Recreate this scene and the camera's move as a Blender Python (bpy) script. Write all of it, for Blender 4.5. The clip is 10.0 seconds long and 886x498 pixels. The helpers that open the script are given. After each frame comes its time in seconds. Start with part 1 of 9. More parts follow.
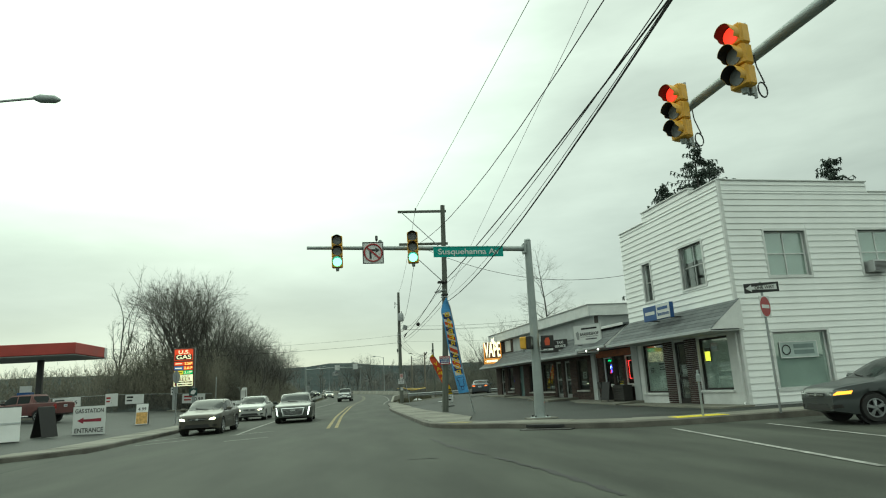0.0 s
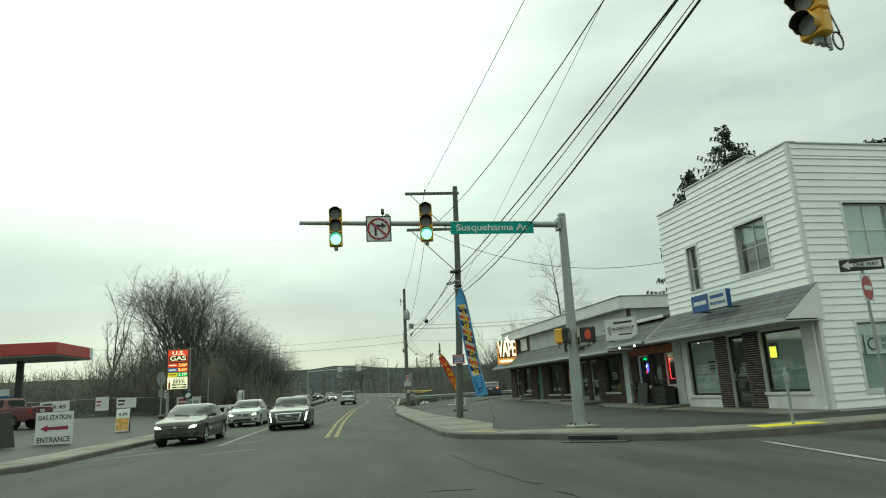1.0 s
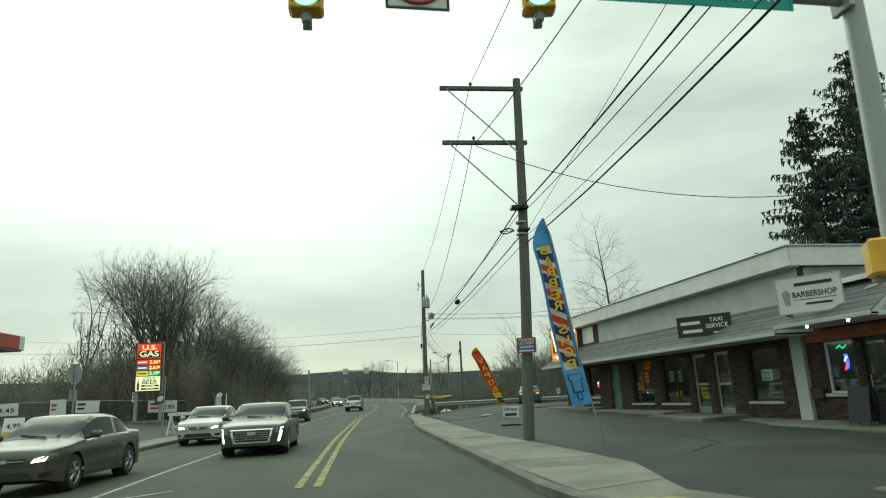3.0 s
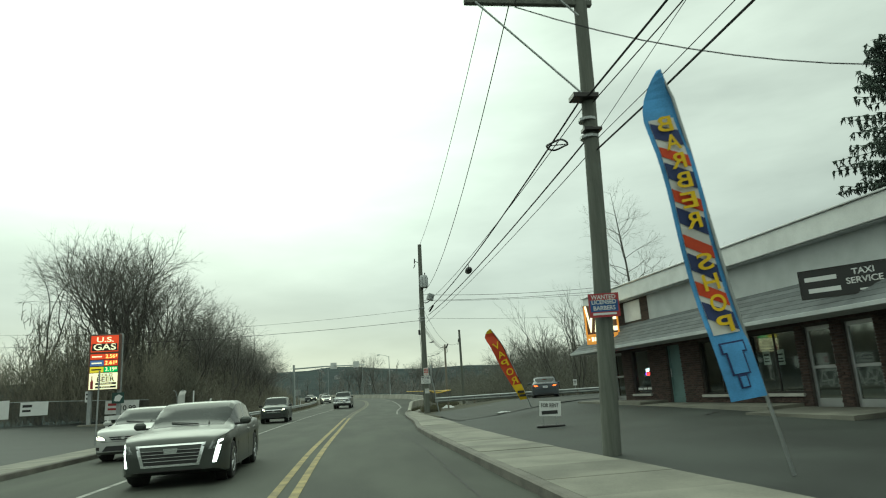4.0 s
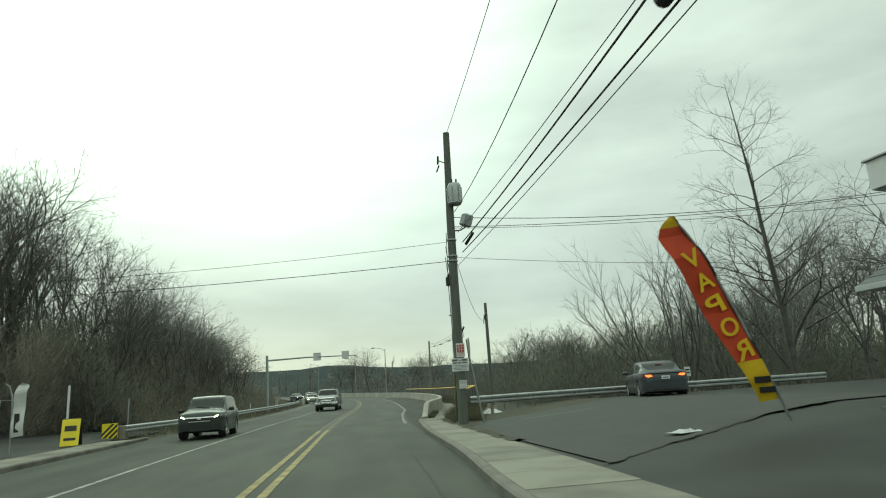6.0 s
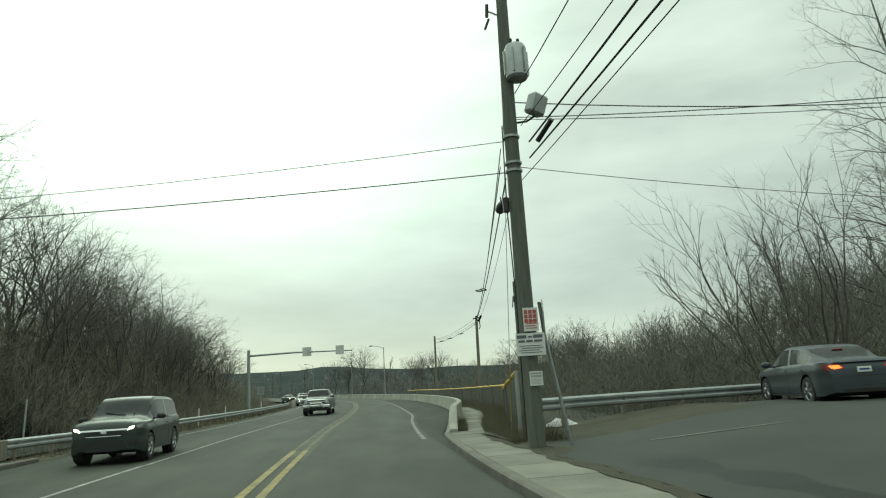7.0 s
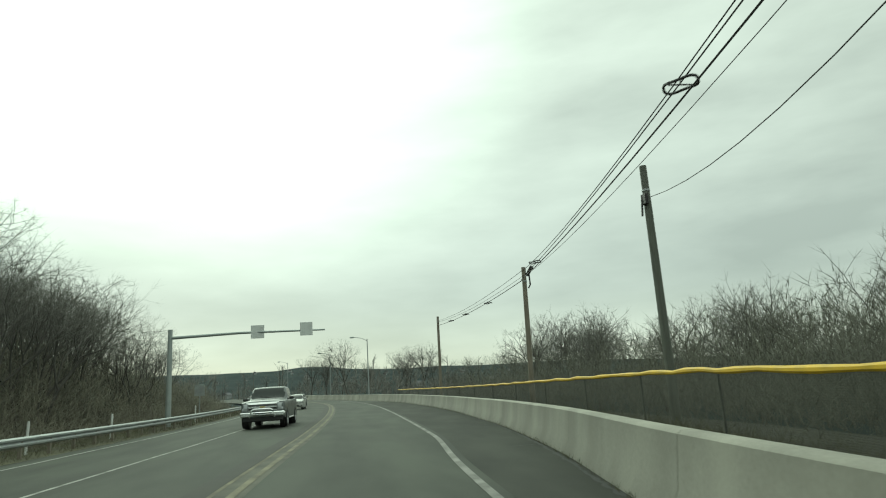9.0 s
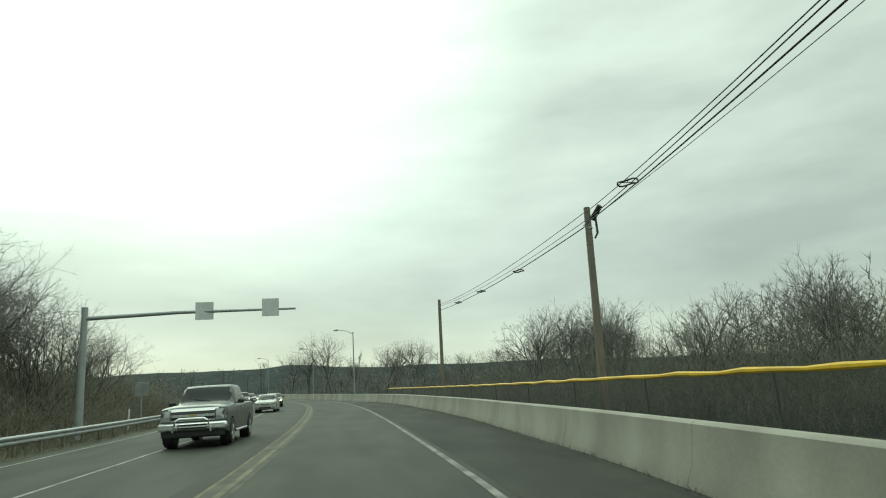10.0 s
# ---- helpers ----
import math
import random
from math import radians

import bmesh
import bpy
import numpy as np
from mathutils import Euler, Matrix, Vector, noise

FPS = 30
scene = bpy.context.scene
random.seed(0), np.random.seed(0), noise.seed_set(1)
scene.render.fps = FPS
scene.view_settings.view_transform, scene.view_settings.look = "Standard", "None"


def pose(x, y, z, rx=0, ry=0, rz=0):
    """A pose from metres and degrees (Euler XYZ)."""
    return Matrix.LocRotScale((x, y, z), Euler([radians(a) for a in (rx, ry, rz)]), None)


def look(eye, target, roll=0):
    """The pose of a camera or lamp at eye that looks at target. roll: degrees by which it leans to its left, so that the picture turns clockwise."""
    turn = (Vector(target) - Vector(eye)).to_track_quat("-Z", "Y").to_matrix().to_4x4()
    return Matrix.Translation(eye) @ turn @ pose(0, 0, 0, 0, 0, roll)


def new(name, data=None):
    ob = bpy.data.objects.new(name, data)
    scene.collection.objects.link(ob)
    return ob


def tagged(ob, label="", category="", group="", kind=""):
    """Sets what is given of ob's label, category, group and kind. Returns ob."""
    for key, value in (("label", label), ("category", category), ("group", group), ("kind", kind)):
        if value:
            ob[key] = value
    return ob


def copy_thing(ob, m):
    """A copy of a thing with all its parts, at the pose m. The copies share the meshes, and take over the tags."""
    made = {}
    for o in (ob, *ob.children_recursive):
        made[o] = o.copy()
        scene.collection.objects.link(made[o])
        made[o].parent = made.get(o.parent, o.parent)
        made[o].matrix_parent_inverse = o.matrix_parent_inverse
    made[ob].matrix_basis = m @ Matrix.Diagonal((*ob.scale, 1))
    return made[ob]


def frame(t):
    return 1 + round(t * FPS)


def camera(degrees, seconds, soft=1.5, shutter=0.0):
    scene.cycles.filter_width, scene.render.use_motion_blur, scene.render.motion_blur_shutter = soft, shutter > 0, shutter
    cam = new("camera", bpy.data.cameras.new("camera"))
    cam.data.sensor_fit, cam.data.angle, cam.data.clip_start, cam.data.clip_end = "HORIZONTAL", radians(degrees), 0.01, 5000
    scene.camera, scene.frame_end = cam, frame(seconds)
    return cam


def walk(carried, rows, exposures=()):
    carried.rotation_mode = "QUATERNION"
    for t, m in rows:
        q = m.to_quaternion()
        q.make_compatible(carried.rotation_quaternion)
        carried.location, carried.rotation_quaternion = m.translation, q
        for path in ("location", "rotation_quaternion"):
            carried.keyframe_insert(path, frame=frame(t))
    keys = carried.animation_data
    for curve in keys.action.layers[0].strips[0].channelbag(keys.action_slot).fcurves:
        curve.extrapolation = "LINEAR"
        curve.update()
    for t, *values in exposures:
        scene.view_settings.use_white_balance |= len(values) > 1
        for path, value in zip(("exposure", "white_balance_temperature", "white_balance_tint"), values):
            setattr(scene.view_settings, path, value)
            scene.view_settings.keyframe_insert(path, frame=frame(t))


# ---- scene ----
# camera: eye x y z, then heading, upward tilt and lean to the right in degrees
cam = camera(68.76, 10.0, soft=1.1, shutter=0.12)
ROWS = [
    (0, 0.000, 0.000, 1.297, -8.39, 12.11, 3.28),
    (0.5, 0.049, 1.631, 1.321, -8.25, 12.20, 3.19),
    (1, 0.044, 3.653, 1.326, -8.10, 12.32, 3.42),
    (1.5, 0.027, 6.159, 1.374, -7.73, 12.46, 3.31),
    (2, -0.003, 8.505, 1.399, -7.54, 12.61, 3.03),
    (2.5, -0.001, 11.798, 1.383, -7.30, 12.82, 2.71),
    (3, 0.116, 15.000, 1.374, -7.33, 12.85, 2.82),
    (3.2, 0.169, 16.328, 1.364, -7.57, 12.85, 3.13),
    (4.5, 0.244, 25.853, 1.355, -8.51, 12.18, 3.72),
    (5, 0.318, 30.413, 1.334, -8.77, 12.20, 3.84),
    (5.2, 0.347, 32.151, 1.329, -8.76, 12.22, 3.78),
    (6.3, 0.771, 42.277, 1.309, -8.86, 12.28, 3.81),
    (6.5, 0.769, 44.155, 1.307, -8.95, 12.33, 3.86),
    (7, 0.850, 48.950, 1.309, -9.06, 12.40, 3.50),
    (7.5, 0.940, 53.560, 1.326, -9.11, 12.32, 3.30),
    (8, 1.060, 58.000, 1.290, -9.32, 12.40, 3.31),
    (8.5, 1.319, 62.453, 1.320, -9.90, 12.35, 3.56),
    (9, 1.531, 67.853, 1.331, -10.71, 12.33, 3.65),
    (9.5, 1.862, 72.810, 1.382, -11.15, 12.21, 3.85),
    (10, 2.180, 77.980, 1.473, -11.89, 12.12, 3.52),
]


def eye_pose(x, y, z, heading, tilt, lean):
    h, p = radians(heading), radians(tilt)
    way = Vector((-math.sin(h) * math.cos(p), math.cos(h) * math.cos(p), math.sin(p)))
    eye = Vector((x, y, z))
    return look(eye, eye + way * 10, -lean)


EXPOSURE, KELVIN, TINT = 0.13, 6450, -21.5
walk(cam, [(r[0], eye_pose(*r[1:])) for r in ROWS], exposures=[(0.0, EXPOSURE, KELVIN, TINT), (10.0, EXPOSURE, KELVIN, TINT)])

# ---- sky and light: an overcast winter sky, brightest round the veiled sun ahead ----
SUN_AZ, SUN_EL = radians(15.0), radians(31.0)      # azimuth to the left of straight ahead
sun_dir = Vector((-math.sin(SUN_AZ) * math.cos(SUN_EL), math.cos(SUN_AZ) * math.cos(SUN_EL), math.sin(SUN_EL)))
world = bpy.data.worlds.new("overcast_sky")
scene.world = world
world.use_nodes = True
wt = world.node_tree
wt.nodes.clear()


def wnode(kind, **values):
    n = wt.nodes.new(kind)
    for k, v in values.items():
        n.inputs[k].default_value = v
    return n


w_out = wnode("ShaderNodeOutputWorld")
w_bg = wnode("ShaderNodeBackground", Strength=1.0)
w_sky = wnode("ShaderNodeTexSky")
w_sky.sky_type, w_sky.sun_disc, w_sky.sun_elevation, w_sky.sun_rotation = "NISHITA", False, SUN_EL, -SUN_AZ
w_co = wnode("ShaderNodeTexCoord")
w_dot = wnode("ShaderNodeVectorMath")
w_dot.operation = "DOT_PRODUCT"
w_dot.inputs[1].default_value = sun_dir
wt.links.new(w_co.outputs["Generated"], w_dot.inputs[0])
w_glow = wt.nodes.new("ShaderNodeMapRange")         # thin cloud round the sun
w_glow.interpolation_type = "SMOOTHSTEP"
w_glow.inputs["From Min"].default_value, w_glow.inputs["From Max"].default_value = 0.815, 1.0
w_glow.inputs["To Min"].default_value, w_glow.inputs["To Max"].default_value = 0.0, 1.0
wt.links.new(w_dot.outputs["Value"], w_glow.inputs["Value"])
w_map = wnode("ShaderNodeMapping", Scale=(1.0, 1.0, 3.6))
w_noise = wnode("ShaderNodeTexNoise", Scale=2.3, Detail=6.0, Roughness=0.52)
wt.links.new(w_co.outputs["Generated"], w_map.inputs["Vector"])
wt.links.new(w_map.outputs["Vector"], w_noise.inputs["Vector"])
w_sep = wnode("ShaderNodeSeparateXYZ")
wt.links.new(w_co.outputs["Generated"], w_sep.inputs[0])
w_ramp = wt.nodes.new("ShaderNodeValToRGB")         # cloud deck: pale rim, grey belt, lighter above
w_ramp.color_ramp.elements[0].position, w_ramp.color_ramp.elements[0].color = 0.0, (0.60, 0.583, 0.558, 1)
w_ramp.color_ramp.elements[1].position, w_ramp.color_ramp.elements[1].color = 1.0, (1.52, 1.48, 1.45, 1)
for pos, c in ((0.05, (0.632, 0.602, 0.588, 1)), (0.13, (0.520, 0.498, 0.504, 1)), (0.28, (0.640, 0.614, 0.610, 1)), (0.55, (0.715, 0.69, 0.678, 1)), (0.75, (1.05, 1.02, 1.0, 1))):
    e = w_ramp.color_ramp.elements.new(pos)
    e.color = c
wt.links.new(w_sep.outputs["Z"], w_ramp.inputs["Fac"])
w_var = wt.nodes.new("ShaderNodeMapRange")
w_var.inputs["From Min"].default_value, w_var.inputs["From Max"].default_value = 0.3, 0.7
w_var.inputs["To Min"].default_value, w_var.inputs["To Max"].default_value = 0.76, 1.2
wt.links.new(w_noise.outputs["Fac"], w_var.inputs["Value"])
w_mul = wt.nodes.new("ShaderNodeMix")
w_mul.data_type, w_mul.blend_type = "RGBA", "MULTIPLY"
w_mul.inputs["Factor"].default_value = 1.0
wt.links.new(w_ramp.outputs["Color"], w_mul.inputs["A"])
wt.links.new(w_var.outputs["Result"], w_mul.inputs["B"])
w_add = wt.nodes.new("ShaderNodeMix")
w_add.data_type, w_add.blend_type, w_add.clamp_result = "RGBA", "ADD", False
w_add.inputs["B"].default_value = (0.50, 0.53, 0.49, 1)
w_low = wt.nodes.new("ShaderNodeMapRange")          # the thin cloud lies above the grey belt
w_low.interpolation_type = "SMOOTHSTEP"
w_low.inputs["From Min"].default_value, w_low.inputs["From Max"].default_value = 0.10, 0.36
wt.links.new(w_sep.outputs["Z"], w_low.inputs["Value"])
w_veil = wt.nodes.new("ShaderNodeMath")
w_veil.operation = "MULTIPLY"
wt.links.new(w_glow.outputs["Result"], w_veil.inputs[0])
wt.links.new(w_low.outputs["Result"], w_veil.inputs[1])
wt.links.new(w_veil.outputs[0], w_add.inputs["Factor"])
wt.links.new(w_mul.outputs["Result"], w_add.inputs["A"])
w_mix = wt.nodes.new("ShaderNodeMix")               # a trace of clear sky behind the deck
w_mix.data_type, w_mix.blend_type, w_mix.clamp_result = "RGBA", "ADD", False
w_mix.inputs["Factor"].default_value = 0.012
wt.links.new(w_add.outputs["Result"], w_mix.inputs["A"])
wt.links.new(w_sky.outputs["Color"], w_mix.inputs["B"])
wt.links.new(w_mix.outputs["Result"], w_bg.inputs["Color"])
wt.links.new(w_bg.outputs["Background"], w_out.inputs["Surface"])

sun = new("sun", bpy.data.lights.new("sun", "SUN"))
sun.data.energy, sun.data.angle, sun.data.color = 0.6, radians(40), (1.0, 0.97, 0.92)
sun.matrix_world = look(sun_dir * 100, (0, 0, 0))


# ---- materials ----
def mat(name, col, rough=0.7, metal=0.0, var=0.2, scale=2.0, fine=60.0, bump=0.15, dist=0.01, spec=0.5, piece=0.0, tint=None, stretch=None, coat=0.0):
    """A surface with broad stains, fine grain and relief; piece: how far single pieces differ."""
    m = bpy.data.materials.new(name)
    m.use_nodes = True
    t = m.node_tree
    b = t.nodes["Principled BSDF"]
    co = t.nodes.new("ShaderNodeTexCoord")
    src = co.outputs["Object"]
    if stretch:
        mp = t.nodes.new("ShaderNodeMapping")
        mp.inputs["Scale"].default_value = stretch
        t.links.new(src, mp.inputs["Vector"])
        src = mp.outputs["Vector"]
    big, small = t.nodes.new("ShaderNodeTexNoise"), t.nodes.new("ShaderNodeTexNoise")
    for n, s, d in ((big, scale, 5.0), (small, fine, 3.0)):
        n.inputs["Scale"].default_value, n.inputs["Detail"].default_value = s, d
        t.links.new(src, n.inputs["Vector"])
    ramp = t.nodes.new("ShaderNodeValToRGB")
    lo = tuple(c * (1 - var) for c in col) if tint is None else tint
    hi = tuple(min(1.0, c * (1 + var * 0.7)) for c in col)
    ramp.color_ramp.elements[0].position, ramp.color_ramp.elements[0].color = 0.33, (*lo, 1)
    ramp.color_ramp.elements[1].position, ramp.color_ramp.elements[1].color = 0.68, (*hi, 1)
    mixf = t.nodes.new("ShaderNodeMath")
    mixf.operation = "MULTIPLY_ADD"
    mixf.inputs[1].default_value, mixf.inputs[2].default_value = 0.35, -0.175
    t.links.new(small.outputs["Fac"], mixf.inputs[0])
    addf = t.nodes.new("ShaderNodeMath")
    addf.operation = "ADD"
    t.links.new(big.outputs["Fac"], addf.inputs[0])
    t.links.new(mixf.outputs[0], addf.inputs[1])
    last = addf.outputs[0]
    if piece:
        info = t.nodes.new("ShaderNodeObjectInfo")
        geo = t.nodes.new("ShaderNodeNewGeometry")
        a1 = t.nodes.new("ShaderNodeMath")
        a1.operation = "ADD"
        t.links.new(info.outputs["Random"], a1.inputs[0])
        t.links.new(geo.outputs["Random Per Island"], a1.inputs[1])
        fr = t.nodes.new("ShaderNodeMath")
        fr.operation = "FRACT"
        t.links.new(a1.outputs[0], fr.inputs[0])
        mp2 = t.nodes.new("ShaderNodeMath")
        mp2.operation = "MULTIPLY_ADD"
        mp2.inputs[1].default_value, mp2.inputs[2].default_value = piece, -piece / 2
        t.links.new(fr.outputs[0], mp2.inputs[0])
        a2 = t.nodes.new("ShaderNodeMath")
        a2.operation = "ADD"
        t.links.new(last, a2.inputs[0])
        t.links.new(mp2.outputs[0], a2.inputs[1])
        last = a2.outputs[0]
    t.links.new(last, ramp.inputs["Fac"])
    t.links.new(ramp.outputs["Color"], b.inputs["Base Color"])
    b.inputs["Metallic"].default_value = metal
    b.inputs["Specular IOR Level"].default_value = spec
    b.inputs["Coat Weight"].default_value = coat
    rr = t.nodes.new("ShaderNodeMapRange")
    rr.inputs["To Min"].default_value, rr.inputs["To Max"].default_value = max(0.03, rough - 0.1), min(1.0, rough + 0.1)
    t.links.new(big.outputs["Fac"], rr.inputs["Value"])
    t.links.new(rr.outputs["Result"], b.inputs["Roughness"])
    if bump:
        bp = t.nodes.new("ShaderNodeBump")
        bp.inputs["Strength"].default_value, bp.inputs["Distance"].default_value = bump, dist
        t.links.new(small.outputs["Fac"], bp.inputs["Height"])
        t.links.new(bp.outputs["Normal"], b.inputs["Normal"])
    return m


def glow(name, col, power):
    m = bpy.data.materials.new(name)
    m.use_nodes = True
    b = m.node_tree.nodes["Principled BSDF"]
    b.inputs["Base Color"].default_value = (*col, 1)
    b.inputs["Emission Color"].default_value = (*col, 1)
    b.inputs["Emission Strength"].default_value = power
    return m


def pane_glass(name, tint=(0.92, 0.97, 0.95), through_light=0.9, rough=0.03):
    """Thin window glass: part clear, part glossy by Fresnel."""
    m = bpy.data.materials.new(name)
    m.use_nodes = True
    t = m.node_tree
    t.nodes.clear()
    out = t.nodes.new("ShaderNodeOutputMaterial")
    tr, gl, mx, fr = (t.nodes.new(k) for k in ("ShaderNodeBsdfTransparent", "ShaderNodeBsdfGlossy", "ShaderNodeMixShader", "ShaderNodeLayerWeight"))
    po, ma = t.nodes.new("ShaderNodeMath"), t.nodes.new("ShaderNodeMath")
    tr.inputs["Color"].default_value = (*[c * through_light for c in tint], 1)
    gl.inputs["Roughness"].default_value = rough
    gl.inputs["Color"].default_value = (0.95, 0.98, 0.96, 1)
    po.operation, ma.operation = "POWER", "MULTIPLY_ADD"
    fr.inputs["Blend"].default_value = 0.5
    po.inputs[1].default_value, ma.inputs[1].default_value, ma.inputs[2].default_value = 4.0, 0.8, 0.13
    t.links.new(fr.outputs["Facing"], po.inputs[0])
    t.links.new(po.outputs[0], ma.inputs[0])
    t.links.new(ma.outputs[0], mx.inputs[0])
    t.links.new(tr.outputs[0], mx.inputs[1])
    t.links.new(gl.outputs[0], mx.inputs[2])
    t.links.new(mx.outputs[0], out.inputs["Surface"])
    return m


def wire_mesh(name, col, cell, thick, cover=0.0):
    """Chain-link: crossing wires with clear gaps between them."""
    m = bpy.data.materials.new(name)
    m.use_nodes = True
    t = m.node_tree
    b = t.nodes["Principled BSDF"]
    b.inputs["Base Color"].default_value = (*col, 1)
    b.inputs["Metallic"].default_value, b.inputs["Roughness"].default_value = 0.6, 0.5
    out = t.nodes["Material Output"]
    uv = t.nodes.new("ShaderNodeUVMap")
    sep = t.nodes.new("ShaderNodeSeparateXYZ")
    t.links.new(uv.outputs[0], sep.inputs[0])

    def op(kind, a, c):
        n = t.nodes.new("ShaderNodeMath")
        n.operation = kind
        for i, q in enumerate((a, c)):
            if isinstance(q, (int, float)):
                n.inputs[i].default_value = q
            elif q is not None:
                t.links.new(q, n.inputs[i])
        return n.outputs[0]

    lines = []
    for kind in ("ADD", "SUBTRACT"):
        d = op(kind, sep.outputs[0], sep.outputs[1])
        lines.append(op("LESS_THAN", op("PINGPONG", op("DIVIDE", d, cell), 0.5), thick / cell))
    fac = op("MAXIMUM", op("MAXIMUM", lines[0], lines[1]), cover)
    tr, mx = t.nodes.new("ShaderNodeBsdfTransparent"), t.nodes.new("ShaderNodeMixShader")
    t.links.new(fac, mx.inputs[0])
    t.links.new(tr.outputs[0], mx.inputs[1])
    t.links.new(b.outputs[0], mx.inputs[2])
    t.links.new(mx.outputs[0], out.inputs["Surface"])
    return m


ASPHALT = mat("asphalt", (0.060, 0.065, 0.054), 0.8, var=0.40, scale=0.8, fine=110, bump=0.3, dist=0.006, spec=0.2, stretch=(1.0, 0.22, 1.0))
ASPHALT_LOT = mat("dark_lot_asphalt", (0.030, 0.034, 0.0305), 0.7, var=0.5, scale=0.45, fine=70, bump=0.35, dist=0.01, spec=0.3)
CONCRETE = mat("pavement_concrete", (0.178, 0.174, 0.144), 0.85, var=0.34, scale=0.9, fine=50, bump=0.25, piece=0.25)
KERB = mat("kerb_concrete", (0.135, 0.128, 0.11), 0.85, var=0.35, scale=1.5, fine=40, bump=0.3, piece=0.2)
BARRIER = mat("parapet_concrete", (0.28, 0.275, 0.235), 0.85, var=0.25, scale=0.7, fine=40, bump=0.25, piece=0.1, stretch=(1, 1, 0.5))
YELLOW_LINE = mat("worn_yellow_paint", (0.25, 0.205, 0.085), 0.8, var=0.45, scale=2.5, fine=50, bump=0.15)
WHITE_LINE = mat("worn_white_paint", (0.29, 0.29, 0.27), 0.8, var=0.5, scale=3, fine=50, bump=0.15)
GRASS = mat("dry_winter_grass", (0.07, 0.068, 0.036), 0.95, var=0.4, scale=0.6, fine=25, bump=0.6, dist=0.05, tint=(0.045, 0.043, 0.026))
# woodland ground; the blue-green cast of distance haze is put into its colour
GROUND = mat("haze_tinted_woodland_ground", (0.036, 0.047, 0.047), 1.0, var=0.5, scale=0.016, fine=0.11, bump=0.5, dist=2.0, tint=(0.017, 0.026, 0.028), spec=0.03)
SIDING = mat("white_vinyl_siding", (0.90, 0.91, 0.90), 0.5, var=0.05, scale=0.8, fine=30, bump=0.05, piece=0.12)
WHITE_PAINT = mat("white_painted_trim", (0.70, 0.71, 0.70), 0.5, var=0.1, scale=2, fine=30, bump=0.08)
STUCCO = mat("pale_grey_stucco", (0.46, 0.48, 0.48), 0.85, var=0.1, scale=1.5, fine=40, bump=0.3)
BRICK = mat("red_brown_brick", (0.065, 0.042, 0.035), 0.85, var=0.35, scale=3, fine=60, bump=0.4, piece=0.5)
MORTAR = mat("brick_mortar", (0.08, 0.072, 0.064), 0.95, var=0.2, scale=4, fine=80, bump=0.3)
SHINGLE = mat("grey_asphalt_shingle", (0.125, 0.135, 0.14), 0.9, var=0.25, scale=2, fine=90, bump=0.5, piece=0.35)
ALU = mat("aluminium_frame", (0.45, 0.46, 0.46), 0.35, metal=0.7, var=0.1, bump=0.03)
DARK = mat("dark_bronze_frame", (0.03, 0.028, 0.026), 0.4, metal=0.3, var=0.2, bump=0.03)
GALV = mat("galvanised_steel", (0.36, 0.38, 0.38), 0.5, metal=0.75, var=0.15, scale=3, fine=30, bump=0.08)
MAST = mat("grey_painted_mast", (0.34, 0.375, 0.37), 0.5, metal=0.3, var=0.12, scale=2, fine=30, bump=0.08)
RUST_POST = mat("weathered_timber_post", (0.20, 0.18, 0.145), 0.9, var=0.3, scale=2, fine=20, bump=0.5, stretch=(6, 6, 0.6))
WOOD_POLE = mat("weathered_pole_timber", (0.125, 0.134, 0.114), 0.9, var=0.22, scale=2.0, fine=18, bump=0.6, dist=0.02, stretch=(7, 7, 0.5))
BARK = mat("bare_tree_bark", (0.10, 0.097, 0.087), 0.95, var=0.3, scale=3, fine=20, bump=0.5)
TWIG = mat("winter_twigs", (0.14, 0.136, 0.122), 0.95, var=0.25, scale=0.3, fine=2, bump=0.0, piece=0.35)
SCRUB = mat("brown_brushwood", (0.165, 0.156, 0.12), 0.95, var=0.3, scale=0.25, fine=2, bump=0.0, piece=0.4)
THICKET = mat("grey_brown_thicket", (0.105, 0.105, 0.082), 0.95, var=0.3, scale=0.25, fine=2, bump=0.0, piece=0.4)
NEEDLE = mat("spruce_needles", (0.11, 0.14, 0.115), 0.9, var=0.4, scale=0.7, fine=6, bump=0.0, piece=0.4)
SIG_YELLOW = mat("signal_yellow", (0.72, 0.40, 0.045), 0.4, var=0.12, scale=5, bump=0.03)
BLACK = mat("matt_black", (0.018, 0.018, 0.018), 0.5, var=0.2, bump=0.05)
LENS_OFF = mat("unlit_signal_lens", (0.2, 0.21, 0.2), 0.25, var=0.2, bump=0.02)
CABLE = mat("black_cable", (0.02, 0.02, 0.02), 0.6, var=0.2, bump=0.0)
SIGN_WHITE = mat("white_sign_sheet", (0.66, 0.67, 0.66), 0.45, var=0.06, bump=0.02)
SIGN_BLACK = mat("black_lettering", (0.02, 0.02, 0.02), 0.5, var=0.1, bump=0.0)
SIGN_RED = mat("red_sign_film", (0.33, 0.03, 0.035), 0.45, var=0.12, bump=0.02)
SIGN_GREEN = mat("green_street_sign", (0.0, 0.29, 0.235), 0.4, var=0.06, bump=0.02)
SIGN_BLUE = mat("blue_sign_film", (0.02, 0.08, 0.25), 0.45, var=0.12, bump=0.02)
SIGN_YELLOW = mat("yellow_sign_film", (0.75, 0.62, 0.03), 0.45, var=0.1, bump=0.02)
SIGN_ORANGE = mat("orange_sign_film", (0.75, 0.22, 0.03), 0.45, var=0.1, bump=0.02)
